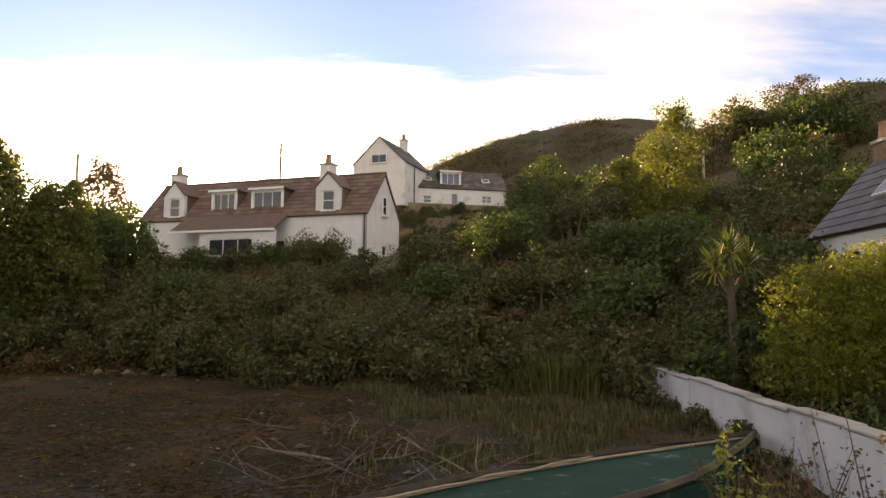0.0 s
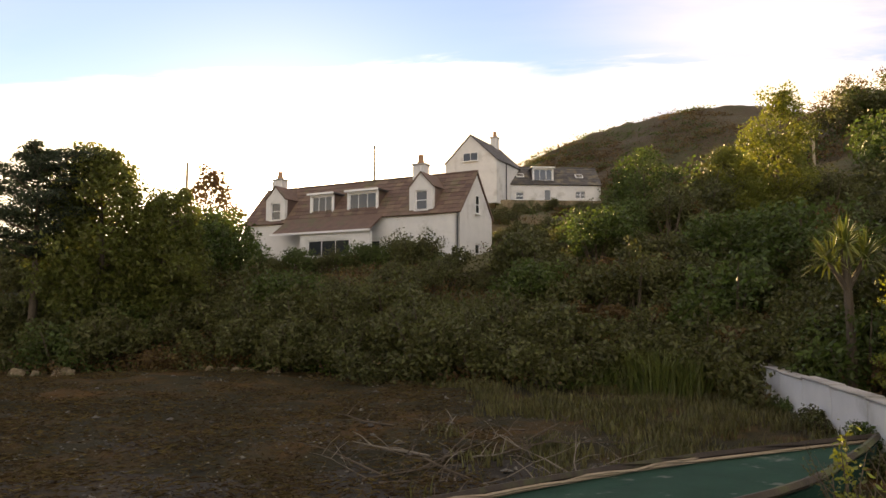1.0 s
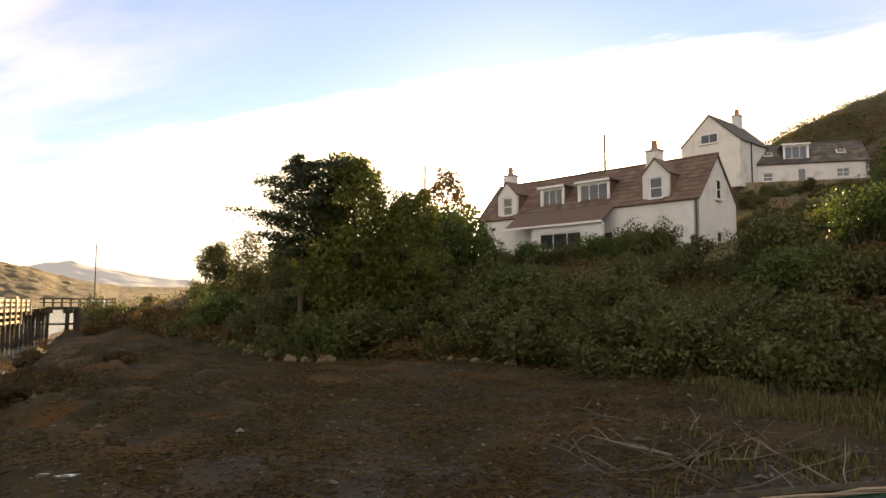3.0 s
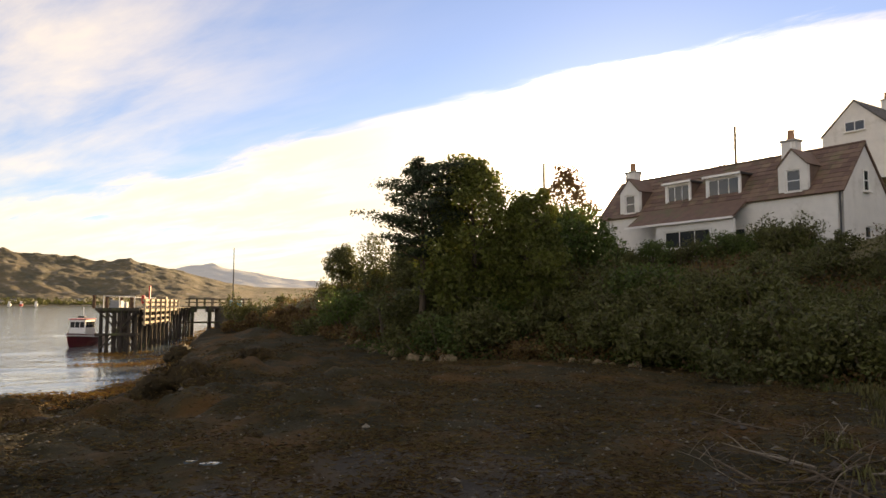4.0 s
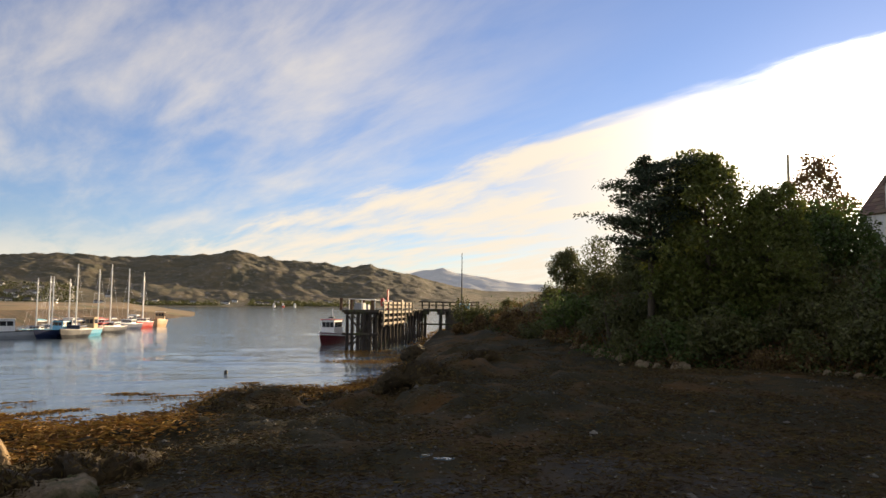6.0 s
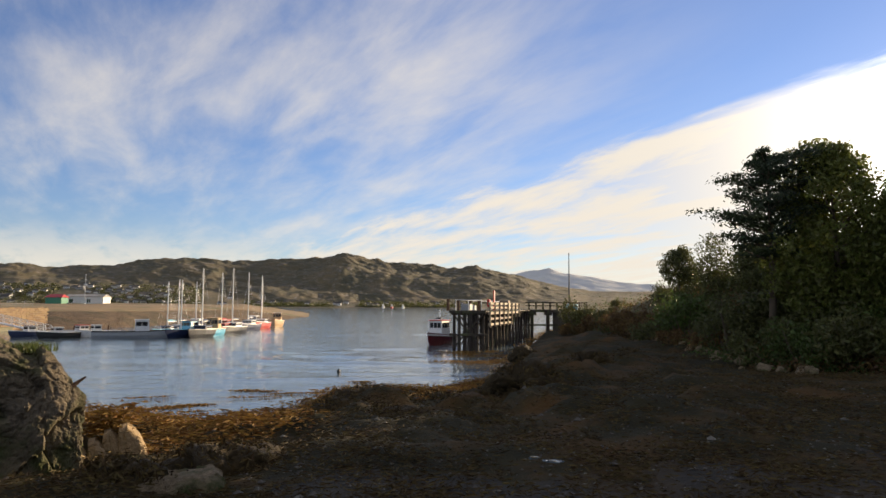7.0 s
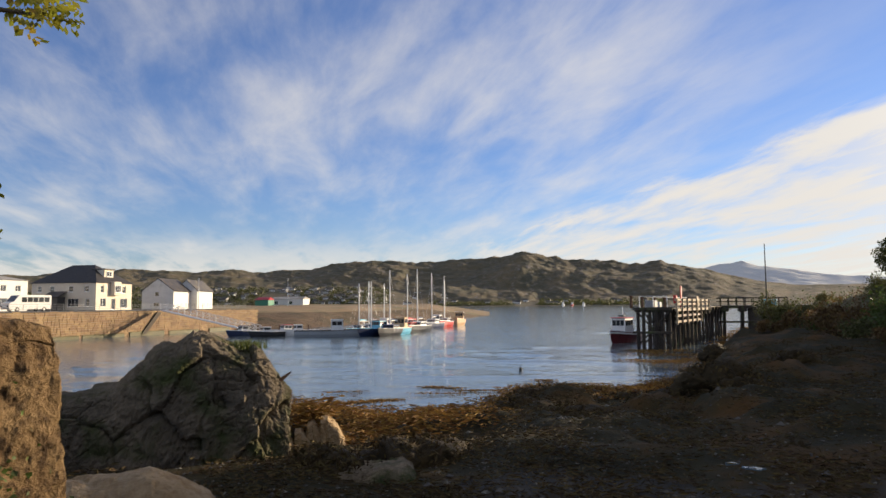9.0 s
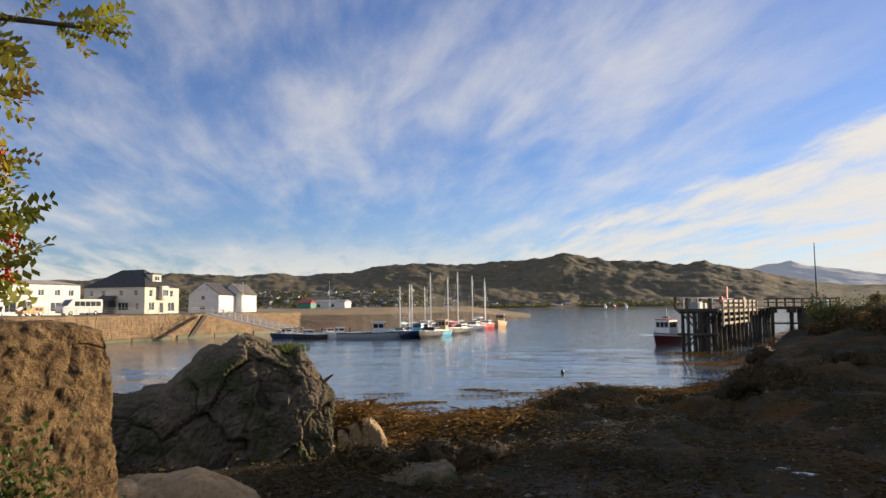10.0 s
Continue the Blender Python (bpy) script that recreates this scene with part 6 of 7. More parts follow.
for az, d, sx, sz in ((79.3, 16.6, 1.5, 1.0), (77.6, 17.4, 1.2, 0.9), (84.9, 14.6, 0.8, 0.55), (86.3, 15.2, 0.9, 0.6), (70.0, 29.0, 1.3, 0.95), (68.0, 29.5, 1.5, 0.9), (66.5, 31.0, 1.0, 0.7), (71.5, 30.5, 0.9, 0.6), (55.0, 29.0, 1.9, 1.45), (53.4, 28.5, 1.6, 1.1), (59, 29, 1.1, 0.9), (62, 32, 1.3, 0.9), (64.5, 34, 1.0, 0.8), (50, 38, 1.4, 0.9), (56.5, 46, 1.6, 1.2), (55.2, 58, 1.8, 1.3), (84, 24, 0.7, 0.5), (74.5, 26, 0.8, 0.6), (60.5, 38, 1.5, 0.9), (47, 44, 1.2, 0.8), (90.5, 22, 1.0, 0.7), (93, 26, 1.2, 0.7), (57.8, 70, 2.0, 0.8), (56.5, 80, 2.0, 0.9), (72.8, 28.4, 1.0, 0.6), (69.2, 33, 1.3, 0.9), (65.4, 36, 1.5, 0.8), (61.0, 35, 1.2, 0.7), (58.2, 37.5, 1.6, 0.9), (75.8, 26.2, 0.6, 0.4), (60.2, 66, 2.4, 0.6), (59.3, 74, 2.2, 0.5), (80.5, 19.5, 0.8, 0.4), (66, 25, 1.3, 0.5), (60, 24, 1.4, 0.5)):
    p = at(az, d)
    sz *= 0.6 if 57.5 < az < 74 else 1.0
    wr = chunk_rock("weed_rock", "dark rock draped in brown seaweed", facing(az, d, ground_height(p.x, p.y) - 0.1), [(0, 0, 0.15 * sz, sx * 0.75, sx * 0.6, sz * 0.62, rnd.random() * 90), (sx * 0.45, 0.1, 0.1, sx * 0.5, sx * 0.5, sz * 0.45, 30), (-sx * 0.5, 0.15, 0.05, sx * 0.45, sx * 0.4, sz * 0.36, 70)], WEEDROCK, 4, 0.13, rnd.randrange(999), group="weed-covered rocks")
    wq = np.random.default_rng(int(az * 10))
    drape = wq.normal(size=(300, 3)) * np.array([sx * 0.55, sx * 0.42, 0.05])
    drape[:, 2] = np.maximum(sz * 0.72 * np.sqrt(np.maximum(1 - (drape[:, 0] / sx) ** 2 - (drape[:, 1] / sx) ** 2, 0.02)), 0.05) + drape[:, 2]
    tagged(part("weed", leaf_mesh("weed", drape, 0.17, WRACK, wq, 0.3, droop=0.5), WRACK, wr, "wet brown seaweed fronds"), kind="stuff")
# pale stones along the foot of the bank
for k in range(120):
    az = rnd.choice((rnd.uniform(4, 26), rnd.uniform(34, 49), rnd.uniform(37, 48)))
    d = foot_d(az) - rnd.uniform(0.3, 2.4)
    p = at(az, d)
    s = rnd.uniform(0.08, 0.30) * (1.7 if az > 33 else 1)
    chunk_rock("shore_stone", "pale stone at the foot of the bank", facing(az, d, ground_height(p.x, p.y)), [(0, 0, s * 0.2, s, s * 0.8, s * 0.6, rnd.random() * 90)], ROCK if k % 3 else ROCK_OCHRE, 3, 0.06, k, group="stones at the bank foot")
iron = thing("iron_bar", BOULDER @ pose(1.75, -0.9, 2.0), "rusty iron spike in the boulder", "iron bar")
part("bar", tube(bmesh.new(), [(-0.55, 0, -0.22), (0, 0, 0.05), (0.38, 0, 0.34)], [0.11, 0.08, 0.02], 6), RUST, iron)


def weed_patches():
    """Fronds of kelp and wrack over the lower shore and afloat at its edge."""
    rng = np.random.default_rng(77)
    pts, n = [], 0
    while n < 1500:
        az, d0 = rng.uniform(52, 96), 0
        s = shore_d(az)
        d = s + rng.normal() * 1.8 - 3.4
        if rng.random() < 0.12:
            d = s + rng.random() ** 2 * (5 if az > 66 else 2)
        if d > s + 0.5 and fbm(az * 0.35, d * 0.35, 4.0, 3) < 0.08:
            continue
        if d < 14:
            continue
        p = at(az, d)
        z = max(ground_height(p.x, p.y) + 0.03, 0.02)
        k = 44
        a = rng.normal(size=(k, 3)) * np.array([0.75, 0.75, 0.02])
        a[:, 2] = np.abs(a[:, 2]) + (rng.random(k) * 0.10 if z > 0.05 else 0.012)
        pts.append(a + np.array([p.x, p.y, z]))
        n += 1
    # beds of weed breaking the surface, drawn out across the view
    for _ in range(34):
        az = rng.uniform(68, 92)
        d = shore_d(az) + 1.0 + rng.random() ** 1.3 * 13
        if az < 73:
            d = rng.uniform(40.5, 47)
            az = rng.uniform(63.5, 71)
        p = at(az, d)
        k = int(rng.uniform(50, 120))
        a = rng.normal(size=(k, 3)) * np.array([0.14, 0.35 + 0.55 * rng.random(), 0.012])
        c, q = math.cos(radians(az - 90)), math.sin(radians(az - 90))
        a[:, :2] = np.stack([a[:, 0] * c - a[:, 1] * q, a[:, 0] * q + a[:, 1] * c], 1)
        a[:, 2] = np.abs(a[:, 2]) + 0.035
        pts.append(a + np.array([p.x, p.y, 0.0]))
    for _ in range(26):
        az, d = rng.uniform(56.5, 61.5), rng.uniform(60, 76)
        p = at(az, d)
        a = rng.normal(size=(110, 3)) * np.array([0.8, 0.8, 0.02])
        a[:, 2] = np.abs(a[:, 2]) + 0.04
        pts.append(a + np.array([p.x, p.y, 0.0]))
    for az, d, z in ((88.0, 20.0, 1.7), (87.3, 20.0, 1.85), (86.7, 20.1, 2.0), (85.7, 20.1, 2.1), (86.8, 19.7, 1.85), (84.0, 19.6, 1.1), (83.2, 20.6, 1.0), (82.0, 21.0, 0.95)):
        p = at(az, d)
        a = rng.normal(size=(110, 3)) * np.array([0.30, 0.30, 0.10])
        pts.append(a + np.array([p.x, p.y, z]))
    tagged(new("seaweed", leaf_mesh("seaweed", np.concatenate(pts), 0.25, KELP, rng, 0.22, flat=0.9)), "golden brown seaweed over the rocks and afloat", "seaweed", kind="stuff")


weed_patches()


PEBBLE = material("pebble", (0.04, 0.037, 0.032), (0.13, 0.118, 0.10), 0.8, 3, 20, 0.3, per_object=0.6)


def beach_litter():
    """Gravel, wrack and small stones strewn over the upper beach."""
    rng = np.random.default_rng(5)
    v, f = [], []
    base = np.array([(1, 0, 0), (-1, 0, 0), (0, 1, 0), (0, -1, 0), (0, 0, 1), (0, 0, -1)], float)
    fc = np.array([(0, 2, 4), (2, 1, 4), (1, 3, 4), (3, 0, 4), (2, 0, 5), (1, 2, 5), (3, 1, 5), (0, 3, 5)])
    for k in range(6000):
        az, d = rng.uniform(-12, 104), 8 + 24 * rng.random() ** 1.5
        if az > 50 and d > shore_d(az) - 2 or d > foot_d(az) - 0.5:
            continue
        p = at(az, d)
        s = rng.uniform(0.02, 0.07) * (1 + 1.6 * (rng.random() > 0.96))
        o = base * s * 0.8 * rng.uniform(0.6, 1.3, (6, 3)) * (1, 1, 0.6) + (p.x, p.y, ground_height(p.x, p.y) + s * 0.2)
        f.append(fc + len(v) * 6)
        v.append(o)
    tagged(new("beach_stones", mesh_from("beach_stones", np.concatenate(v), np.concatenate(f), PEBBLE)), "small grey stones strewn over the beach", "stones", kind="stuff")
    pts = []
    for k in range(6800):
        az, d = rng.uniform(2, 104), rng.uniform(9, 62)
        if d > foot_d(az) - 0.5 or fbm(az * 0.2, d * 0.25, 8.0, 3) < -0.12 or (az > 50 and d > shore_d(az) - 1):
            continue
        p = at(az, d)
        a = rng.normal(size=(34, 3)) * np.array([0.5, 0.5, 0.02])
        a[:, 2] = np.abs(a[:, 2]) + 0.03
        pts.append(a + np.array([p.x, p.y, ground_height(p.x, p.y)]))
    tagged(new("dry_weed", leaf_mesh("dry_weed", np.concatenate(pts), 0.17, WRACK, rng, 0.2, flat=0.85)), "dark wet wrack over the upper beach", "seaweed", kind="stuff")


beach_litter()


def puddles():
    """Shallow pools left in the gravel by the tide."""
    for k, (az, d, w, l) in enumerate(((53.0, 14.8, 0.10, 0.20), (54.4, 15.2, 0.06, 0.12), (74.8, 25.2, 0.4, 0.7))):
        p = at(az, d)
        c, q = math.cos(radians(az - 90)), math.sin(radians(az - 90))
        rim = []
        for i in range(28):
            a = math.tau * i / 28
            r = 1 + 0.45 * fbm(math.cos(a) * 1.3 + k * 5, math.sin(a) * 1.3, 2.0, 4)
            u, t = math.cos(a) * w * r, math.sin(a) * l * r
            rim.append((u * c - t * q, u * q + t * c))
        top = max(ground_height(p.x + x, p.y + y) for x, y in rim[::4]) + 0.015
        ob = new("puddle", bm_mesh("puddle", prism(bmesh.new(), rim, -0.25, 0.0), WATER))
        ob.location = (p.x, p.y, top)
        tagged(ob, "shallow pool of tide water on the beach", "puddle", "tide puddles")


puddles()


# ---------------------------------------------------------------- undergrowth and grass
def undergrowth():
    rng = np.random.default_rng(61)
    rows = {"brambles": (LEAF_DARK, []), "bracken": (LEAF_RUST, []), "herbage": (LEAF_MID, [])}
    keys = list(rows)
    for _ in range(5200):
        az = rng.uniform(-40, 51)
        f = foot_d(az)
        d = f - 0.5 + (bank_d(az) + (60 if az < 3 else 3) - f) * rng.random() ** 1.4
        if az > -9 and 70 < d < 96 and az < 9 or 4 < az < 24 and d > 45:
            continue
        p = at(az, d)
        z = ground_height(p.x, p.y)
        k = keys[int((fbm(p.x * 0.08, p.y * 0.08, 6.0, 3) + 0.5) * 2.99) % 3] if rng.random() < 0.8 else keys[rng.integers(3)]
        a = rng.normal(size=(22, 3)) * np.array([0.7, 0.7, 0.25]) * (1 + max(d - 50, 0) / 60)
        a[:, 2] = np.abs(a[:, 2]) + 0.05
        rows[k][1].append(a + np.array([p.x, p.y, z]))
    words = {"brambles": "tangled dark brambles over the bank", "bracken": "rust-brown bracken over the bank", "herbage": "rank green herbage over the bank"}
    for k, (mat, pts) in rows.items():
        tagged(new(k, leaf_mesh(k, np.concatenate(pts), 0.19, mat, rng)), words[k], "undergrowth", kind="stuff")


undergrowth()


def blades(name, label, pts, h, mat, rng, width=0.02, bend=0.35, kind="stuff"):
    """Grass: tapered bent blades rooted at the points."""
    n = len(pts)
    a = rng.random(n) * math.tau
    hh = h * rng.uniform(0.5, 1.2, n)
    side = np.stack([-np.sin(a), np.cos(a), 0 * a], 1) * width
    out = np.stack([np.cos(a), np.sin(a), 0 * a], 1) * (bend * hh)[:, None]
    up = np.stack([0 * a, 0 * a, hh], 1)
    v = np.stack([pts - side, pts + side, pts + out * 0.35 + up * 0.6 + side * 0.7, pts + out * 0.35 + up * 0.6 - side * 0.7, pts + out + up], 1).reshape(-1, 3)
    i = np.arange(n)[:, None] * 5
    f = np.concatenate([np.concatenate([i + 0, i + 1, i + 2], 1), np.concatenate([i + 0, i + 2, i + 3], 1), np.concatenate([i + 3, i + 2, i + 4], 1)])
    return tagged(new(name, mesh_from(name, v, f, mat)), label, "grass", kind=kind)


TURF = material("rough_turf", (0.045, 0.055, 0.014), (0.15, 0.125, 0.045), 0.6, 1, 8, 0, per_object=0.35, translucent=0.35)


def grass_lot():
    rng = np.random.default_rng(62)
    pts = []
    for _ in range(2600):
        az, d = rng.uniform(-24, 9), 11 + 17 * rng.random() ** 0.7
        if d > foot_d(az) + 2 or fbm(az * 0.25, d * 0.3, 2.0, 3) < -0.15 + 0.05 * max(0.0, az + 6 + 0.25 * (20 - d)):
            continue
        p = at(az, d)
        z = ground_height(p.x, p.y)
        k = 14
        q = rng.normal(size=(k, 3)) * np.array([0.25, 0.25, 0.0]) + np.array([p.x, p.y, z - 0.03])
        pts.append(q)
    blades("rough_grass", "rough green grass beside the lane wall", np.concatenate(pts), 0.30, TURF, rng, 0.022)
    for az, d, h, n in ((-8.8, 26, 1.5, 220), (-10.5, 25.5, 1.6, 260), (-12.3, 25.5, 1.4, 220), (-14.4, 27, 1.1, 160), (-6.6, 26.5, 1.0, 150)):
        p = at(az, d)
        q = rng.normal(size=(n, 3)) * np.array([0.42, 0.42, 0.0]) + np.array([p.x, p.y, ground_height(p.x, p.y) - 0.05])
        o = blades("iris_clump", "clump of tall arching iris leaves", q, h, GRASS, rng, 0.03, 0.55, kind="")
        tagged(o, category="plant", group="iris clumps")


grass_lot()


# ---------------------------------------------------------------- the lane wall, the old boat, driftwood
def lane_wall():
    a, b = at(-36.0, 11.6, 1.6), at(-15.9, 30.0, 1.6)
    m = frame_of(a, b)
    L = (b - a).length
    w = thing("lane_wall", m, "low white-painted lane wall with peeling top", "wall")
    n = 9
    for i in range(n):
        bm = bmesh.new()
        box(bm, i * L / n + 0.004, (i + 1) * L / n - 0.004, -0.16, 0.16, -0.6, 1.36 + 0.03 * math.sin(i * 2.1), 0.03)
        part("wall_bay", bm, RENDER, w)
        part("coping", boxed(i * L / n + 0.006, (i + 1) * L / n - 0.006, -0.2, 0.2, 1.365 + 0.03 * math.sin(i * 2.1), 1.43 + 0.03 * math.sin(i * 2.1), 0.02), CONCRETE, w)


lane_wall()
OLD_GREEN = material("flaking_green_paint", (0.006, 0.030, 0.020), (0.014, 0.065, 0.042), 0.85, 1.2, 14, 0.5, spec=0.15, stain=(0.22, 0.22, 0.20), stain_scale=1.6, stain_amount=0.12)


def old_boat():
    m = Matrix.Translation((2.4, 11.15, 1.27)) @ Matrix.Rotation(math.atan2(0.634, 0.773), 4, "Z") @ Matrix.Rotation(radians(-4), 4, "X")
    b = thing("old_boat", m, "old wooden boat with flaking green deck laid up ashore", "boat")
    L, B, F = 9.6, 2.9, 0.85
    part("hull", hull_bm(L, B, F, 0.3, 0.8, 0.18), OLD_GREEN, b)
    part("gunwale", gunwale_bm(L, B, F + 0.06, 0.8, 0.18, 0.07), TIMBER, b, "worn timber gunwale")
    part("rubbing_strake", gunwale_bm(L * 0.985, B * 0.93, F + 0.02, 0.8, 0.18, 0.035), TIMBER_LIGHT, b)
    rng = random.Random(3)
    for i in range(9):
        y = -1.1 + i * 0.26
        part("deck_plank", boxed(-L * 0.44, L * 0.2 - abs(y) * 1.2, y, y + 0.245, F + 0.008, F + 0.018 + rng.random() * 0.03, 0.006), OLD_GREEN, b)
    rope = [(-L * 0.4 + i * 0.5, 1.12 + 0.05 * math.sin(i * 1.3), F + 0.16 + 0.02 * math.sin(i * 2.2)) for i in range(15)]
    part("rope", tube(bmesh.new(), rope, 0.025, 5), TIMBER_LIGHT, b)


old_boat()


DEADWOOD = material("dead_wood", (0.10, 0.085, 0.065), (0.24, 0.205, 0.16), 0.85, 3, 25, 0.5)


def driftwood():
    rng = random.Random(14)
    mats = (DEADWOOD, BARK, BARK)
    for k in range(46):
        az, d = rng.uniform(-6, 13), rng.uniform(11.5, 19)
        p = at(az, d)
        z = ground_height(p.x, p.y)
        L, a = rng.uniform(0.6, 2.2), rng.random() * math.tau
        pts, r0 = [], rng.uniform(0.012, 0.034)
        q = Vector((0, 0, 0.03))
        up = rng.uniform(-0.05, 0.5)
        for i in range(5):
            pts.append(q.copy())
            a += rng.uniform(-0.5, 0.5)
            q += Vector((math.cos(a), math.sin(a), up * rng.uniform(0.3, 1.2))) * L / 4
        bm = tube(bmesh.new(), pts, [r0, r0 * 0.9, r0 * 0.7, r0 * 0.5, r0 * 0.2], 5)
        for i in (1, 2, 3):
            e = pts[i] + Vector((rng.uniform(-0.5, 0.5), rng.uniform(-0.5, 0.5), rng.uniform(0.05, 0.4)))
            tube(bm, [pts[i], pts[i].lerp(e, 0.5) + Vector((0, 0, 0.04)), e], [r0 * 0.5, r0 * 0.35, 0.005], 4)
        o = new("dead_branch", bm_mesh("dead_branch", bm, rng.choice(mats)))
        o.location = (p.x, p.y, z)
        tagged(o, "bare dead branch lying on the beach", "branch", "dead branches")


driftwood()


# ---------------------------------------------------------------- plants near the lookout
def cabbage_palm():
    p = at(-23.3, 23.5)
    z = 2.2
    t = thing("cabbage_palm", Matrix.Translation((p.x, p.y, z)), "cabbage palm with a spiky head of sword leaves", "palm")
    part("trunk", tube(bmesh.new(), [(0, 0, -0.5), (0.05, 0, 2.0), (0, 0.05, 4.4)], [0.17, 0.13, 0.12], 8), BARK, t)
    rng = np.random.default_rng(71)
    for c, n in (((0, 0.05, 4.5), 120), ((0.55, 0.1, 4.1), 70), ((-0.5, -0.1, 4.0), 60)):
        if c[0]:
            part("limb", tube(bmesh.new(), [(0, 0, 3.2), c], [0.09, 0.07], 6), BARK, t)
        v, f = [], []
        for i in range(n):
            a, e = rng.random() * math.tau, rng.uniform(-0.5, 1.4)
            L = rng.uniform(0.8, 1.15)
            d = Vector((math.cos(a) * math.cos(e), math.sin(a) * math.cos(e), math.sin(e)))
            s = d.cross(Vector((0, 0, 1))).normalized() * 0.032
            mid = Vector(c) + d * L * 0.55
            tip = Vector(c) + d * L + Vector((0, 0, -0.22 * math.cos(e)))
            k = len(v)
            v += [Vector(c) - s * 0.6, Vector(c) + s * 0.6, mid + s, mid - s, tip]
            f += [(k, k + 1, k + 2), (k, k + 2, k + 3), (k + 3, k + 2, k + 4)]
        part("leaf_head", mesh_from("leaf_head", [tuple(q) for q in v], f, GRASS), GRASS, t)


cabbage_palm()
BERRY = material("red_berry", (0.38, 0.015, 0.012), (0.62, 0.04, 0.02), 0.35, 4, 30, 0, per_object=0.2)
ROWAN = material("rowan_leaf", (0.10, 0.13, 0.015), (0.34, 0.30, 0.04), 0.5, 3, 20, 0, stain=(0.34, 0.15, 0.03), stain_scale=5, stain_amount=0.35, per_object=0.35, translucent=0.45)


def rowan():
    rng = np.random.default_rng(81)
    base = at(126, 3.4, 3.2)
    t = thing("rowan_tree", Matrix.Translation(base), "rowan tree with yellowing leaves and red berry clusters", "tree")
    part("trunk", tube(bmesh.new(), [(0, 0, -0.3), (0.05, 0.1, 1.2), (0.1, 0.2, 2.6), (0.1, 0.3, 3.6)], [0.09, 0.075, 0.05, 0.02], 8), BARK, t)

    def place(az, el, d=2.7):
        p = at(az + 2.2, d)
        return Vector((p.x, p.y, EYE + d * math.tan(radians(el)))) - base

    bm = bmesh.new()
    spots, fruit = [], []
    for tip, hang, n in (((109.7, 3.2), -0.25, 13), ((109.9, 6.5), -0.05, 12), ((110.6, 11.0), -0.05, 9), ((110.9, 15.0), 0, 8), ((111.1, 19.0), 0, 8), ((110.3, 24.0), 0.05, 8), ((104.9, 20.2), -0.05, 4)):
        e = place(*tip)
        s = Vector((0.06, 0.12, 1.0 + 0.07 * tip[1]))
        mid = s.lerp(e, 0.6) + Vector((0, 0, 0.12))
        tube(bm, [s, mid, e], [0.03, 0.018, 0.006], 5)
        for k in range(n):
            q = (k + 1) / n
            c = mid.lerp(e, q) if q > 0.3 else s.lerp(mid, 0.5 + q)
            spots.append((c, (e - mid).normalized()))
    for f in ((109.2, 2.6), (109.0, 5.0), (109.9, 11.0), (111.2, 12.2), (111.5, 15.0), (111.3, 18.5)):
        fruit.append(place(*f, 2.65))
    part("branches", bm, BARK, t)
    v, fc = [], []
    for c, d in spots:
        for r in range(5):
            x = (d * 0.5 + Vector(rng.normal(size=3)) * 0.7).normalized()
            x.z -= 0.25
            x.normalize()
            L = rng.uniform(0.12, 0.19)
            s = x.cross(Vector(rng.normal(size=3))).normalized()
            for i in range(7):
                b = c + x * L * (0.2 + 0.8 * i / 6)
                for sg in (-1, 1):
                    o = (s * sg + x * 0.45 + Vector(rng.normal(size=3)) * 0.22).normalized()
                    l = L * 0.30 * (1 - 0.3 * abs(i - 3) / 3)
                    w = x * l * rng.uniform(0.2, 0.34)
                    k = len(v)
                    v += [b, b + o * l * 0.5 - w, b + o * l, b + o * l * 0.5 + w]
                    fc.append((k, k + 1, k + 2, k + 3))
    part("leaves", mesh_from("leaves", [tuple(q) for q in v], fc, ROWAN), ROWAN, t)
    for c in fruit:
        bm = bmesh.new()
        for k in range(20):
            o = c + Vector(rng.normal(size=3)) * 0.014
            bmesh.ops.create_icosphere(bm, subdivisions=1, radius=0.0055, matrix=Matrix.Translation(o))
        tagged(part("berry_cluster", bm, BERRY, t, smooth=True), kind="stuff")


rowan()


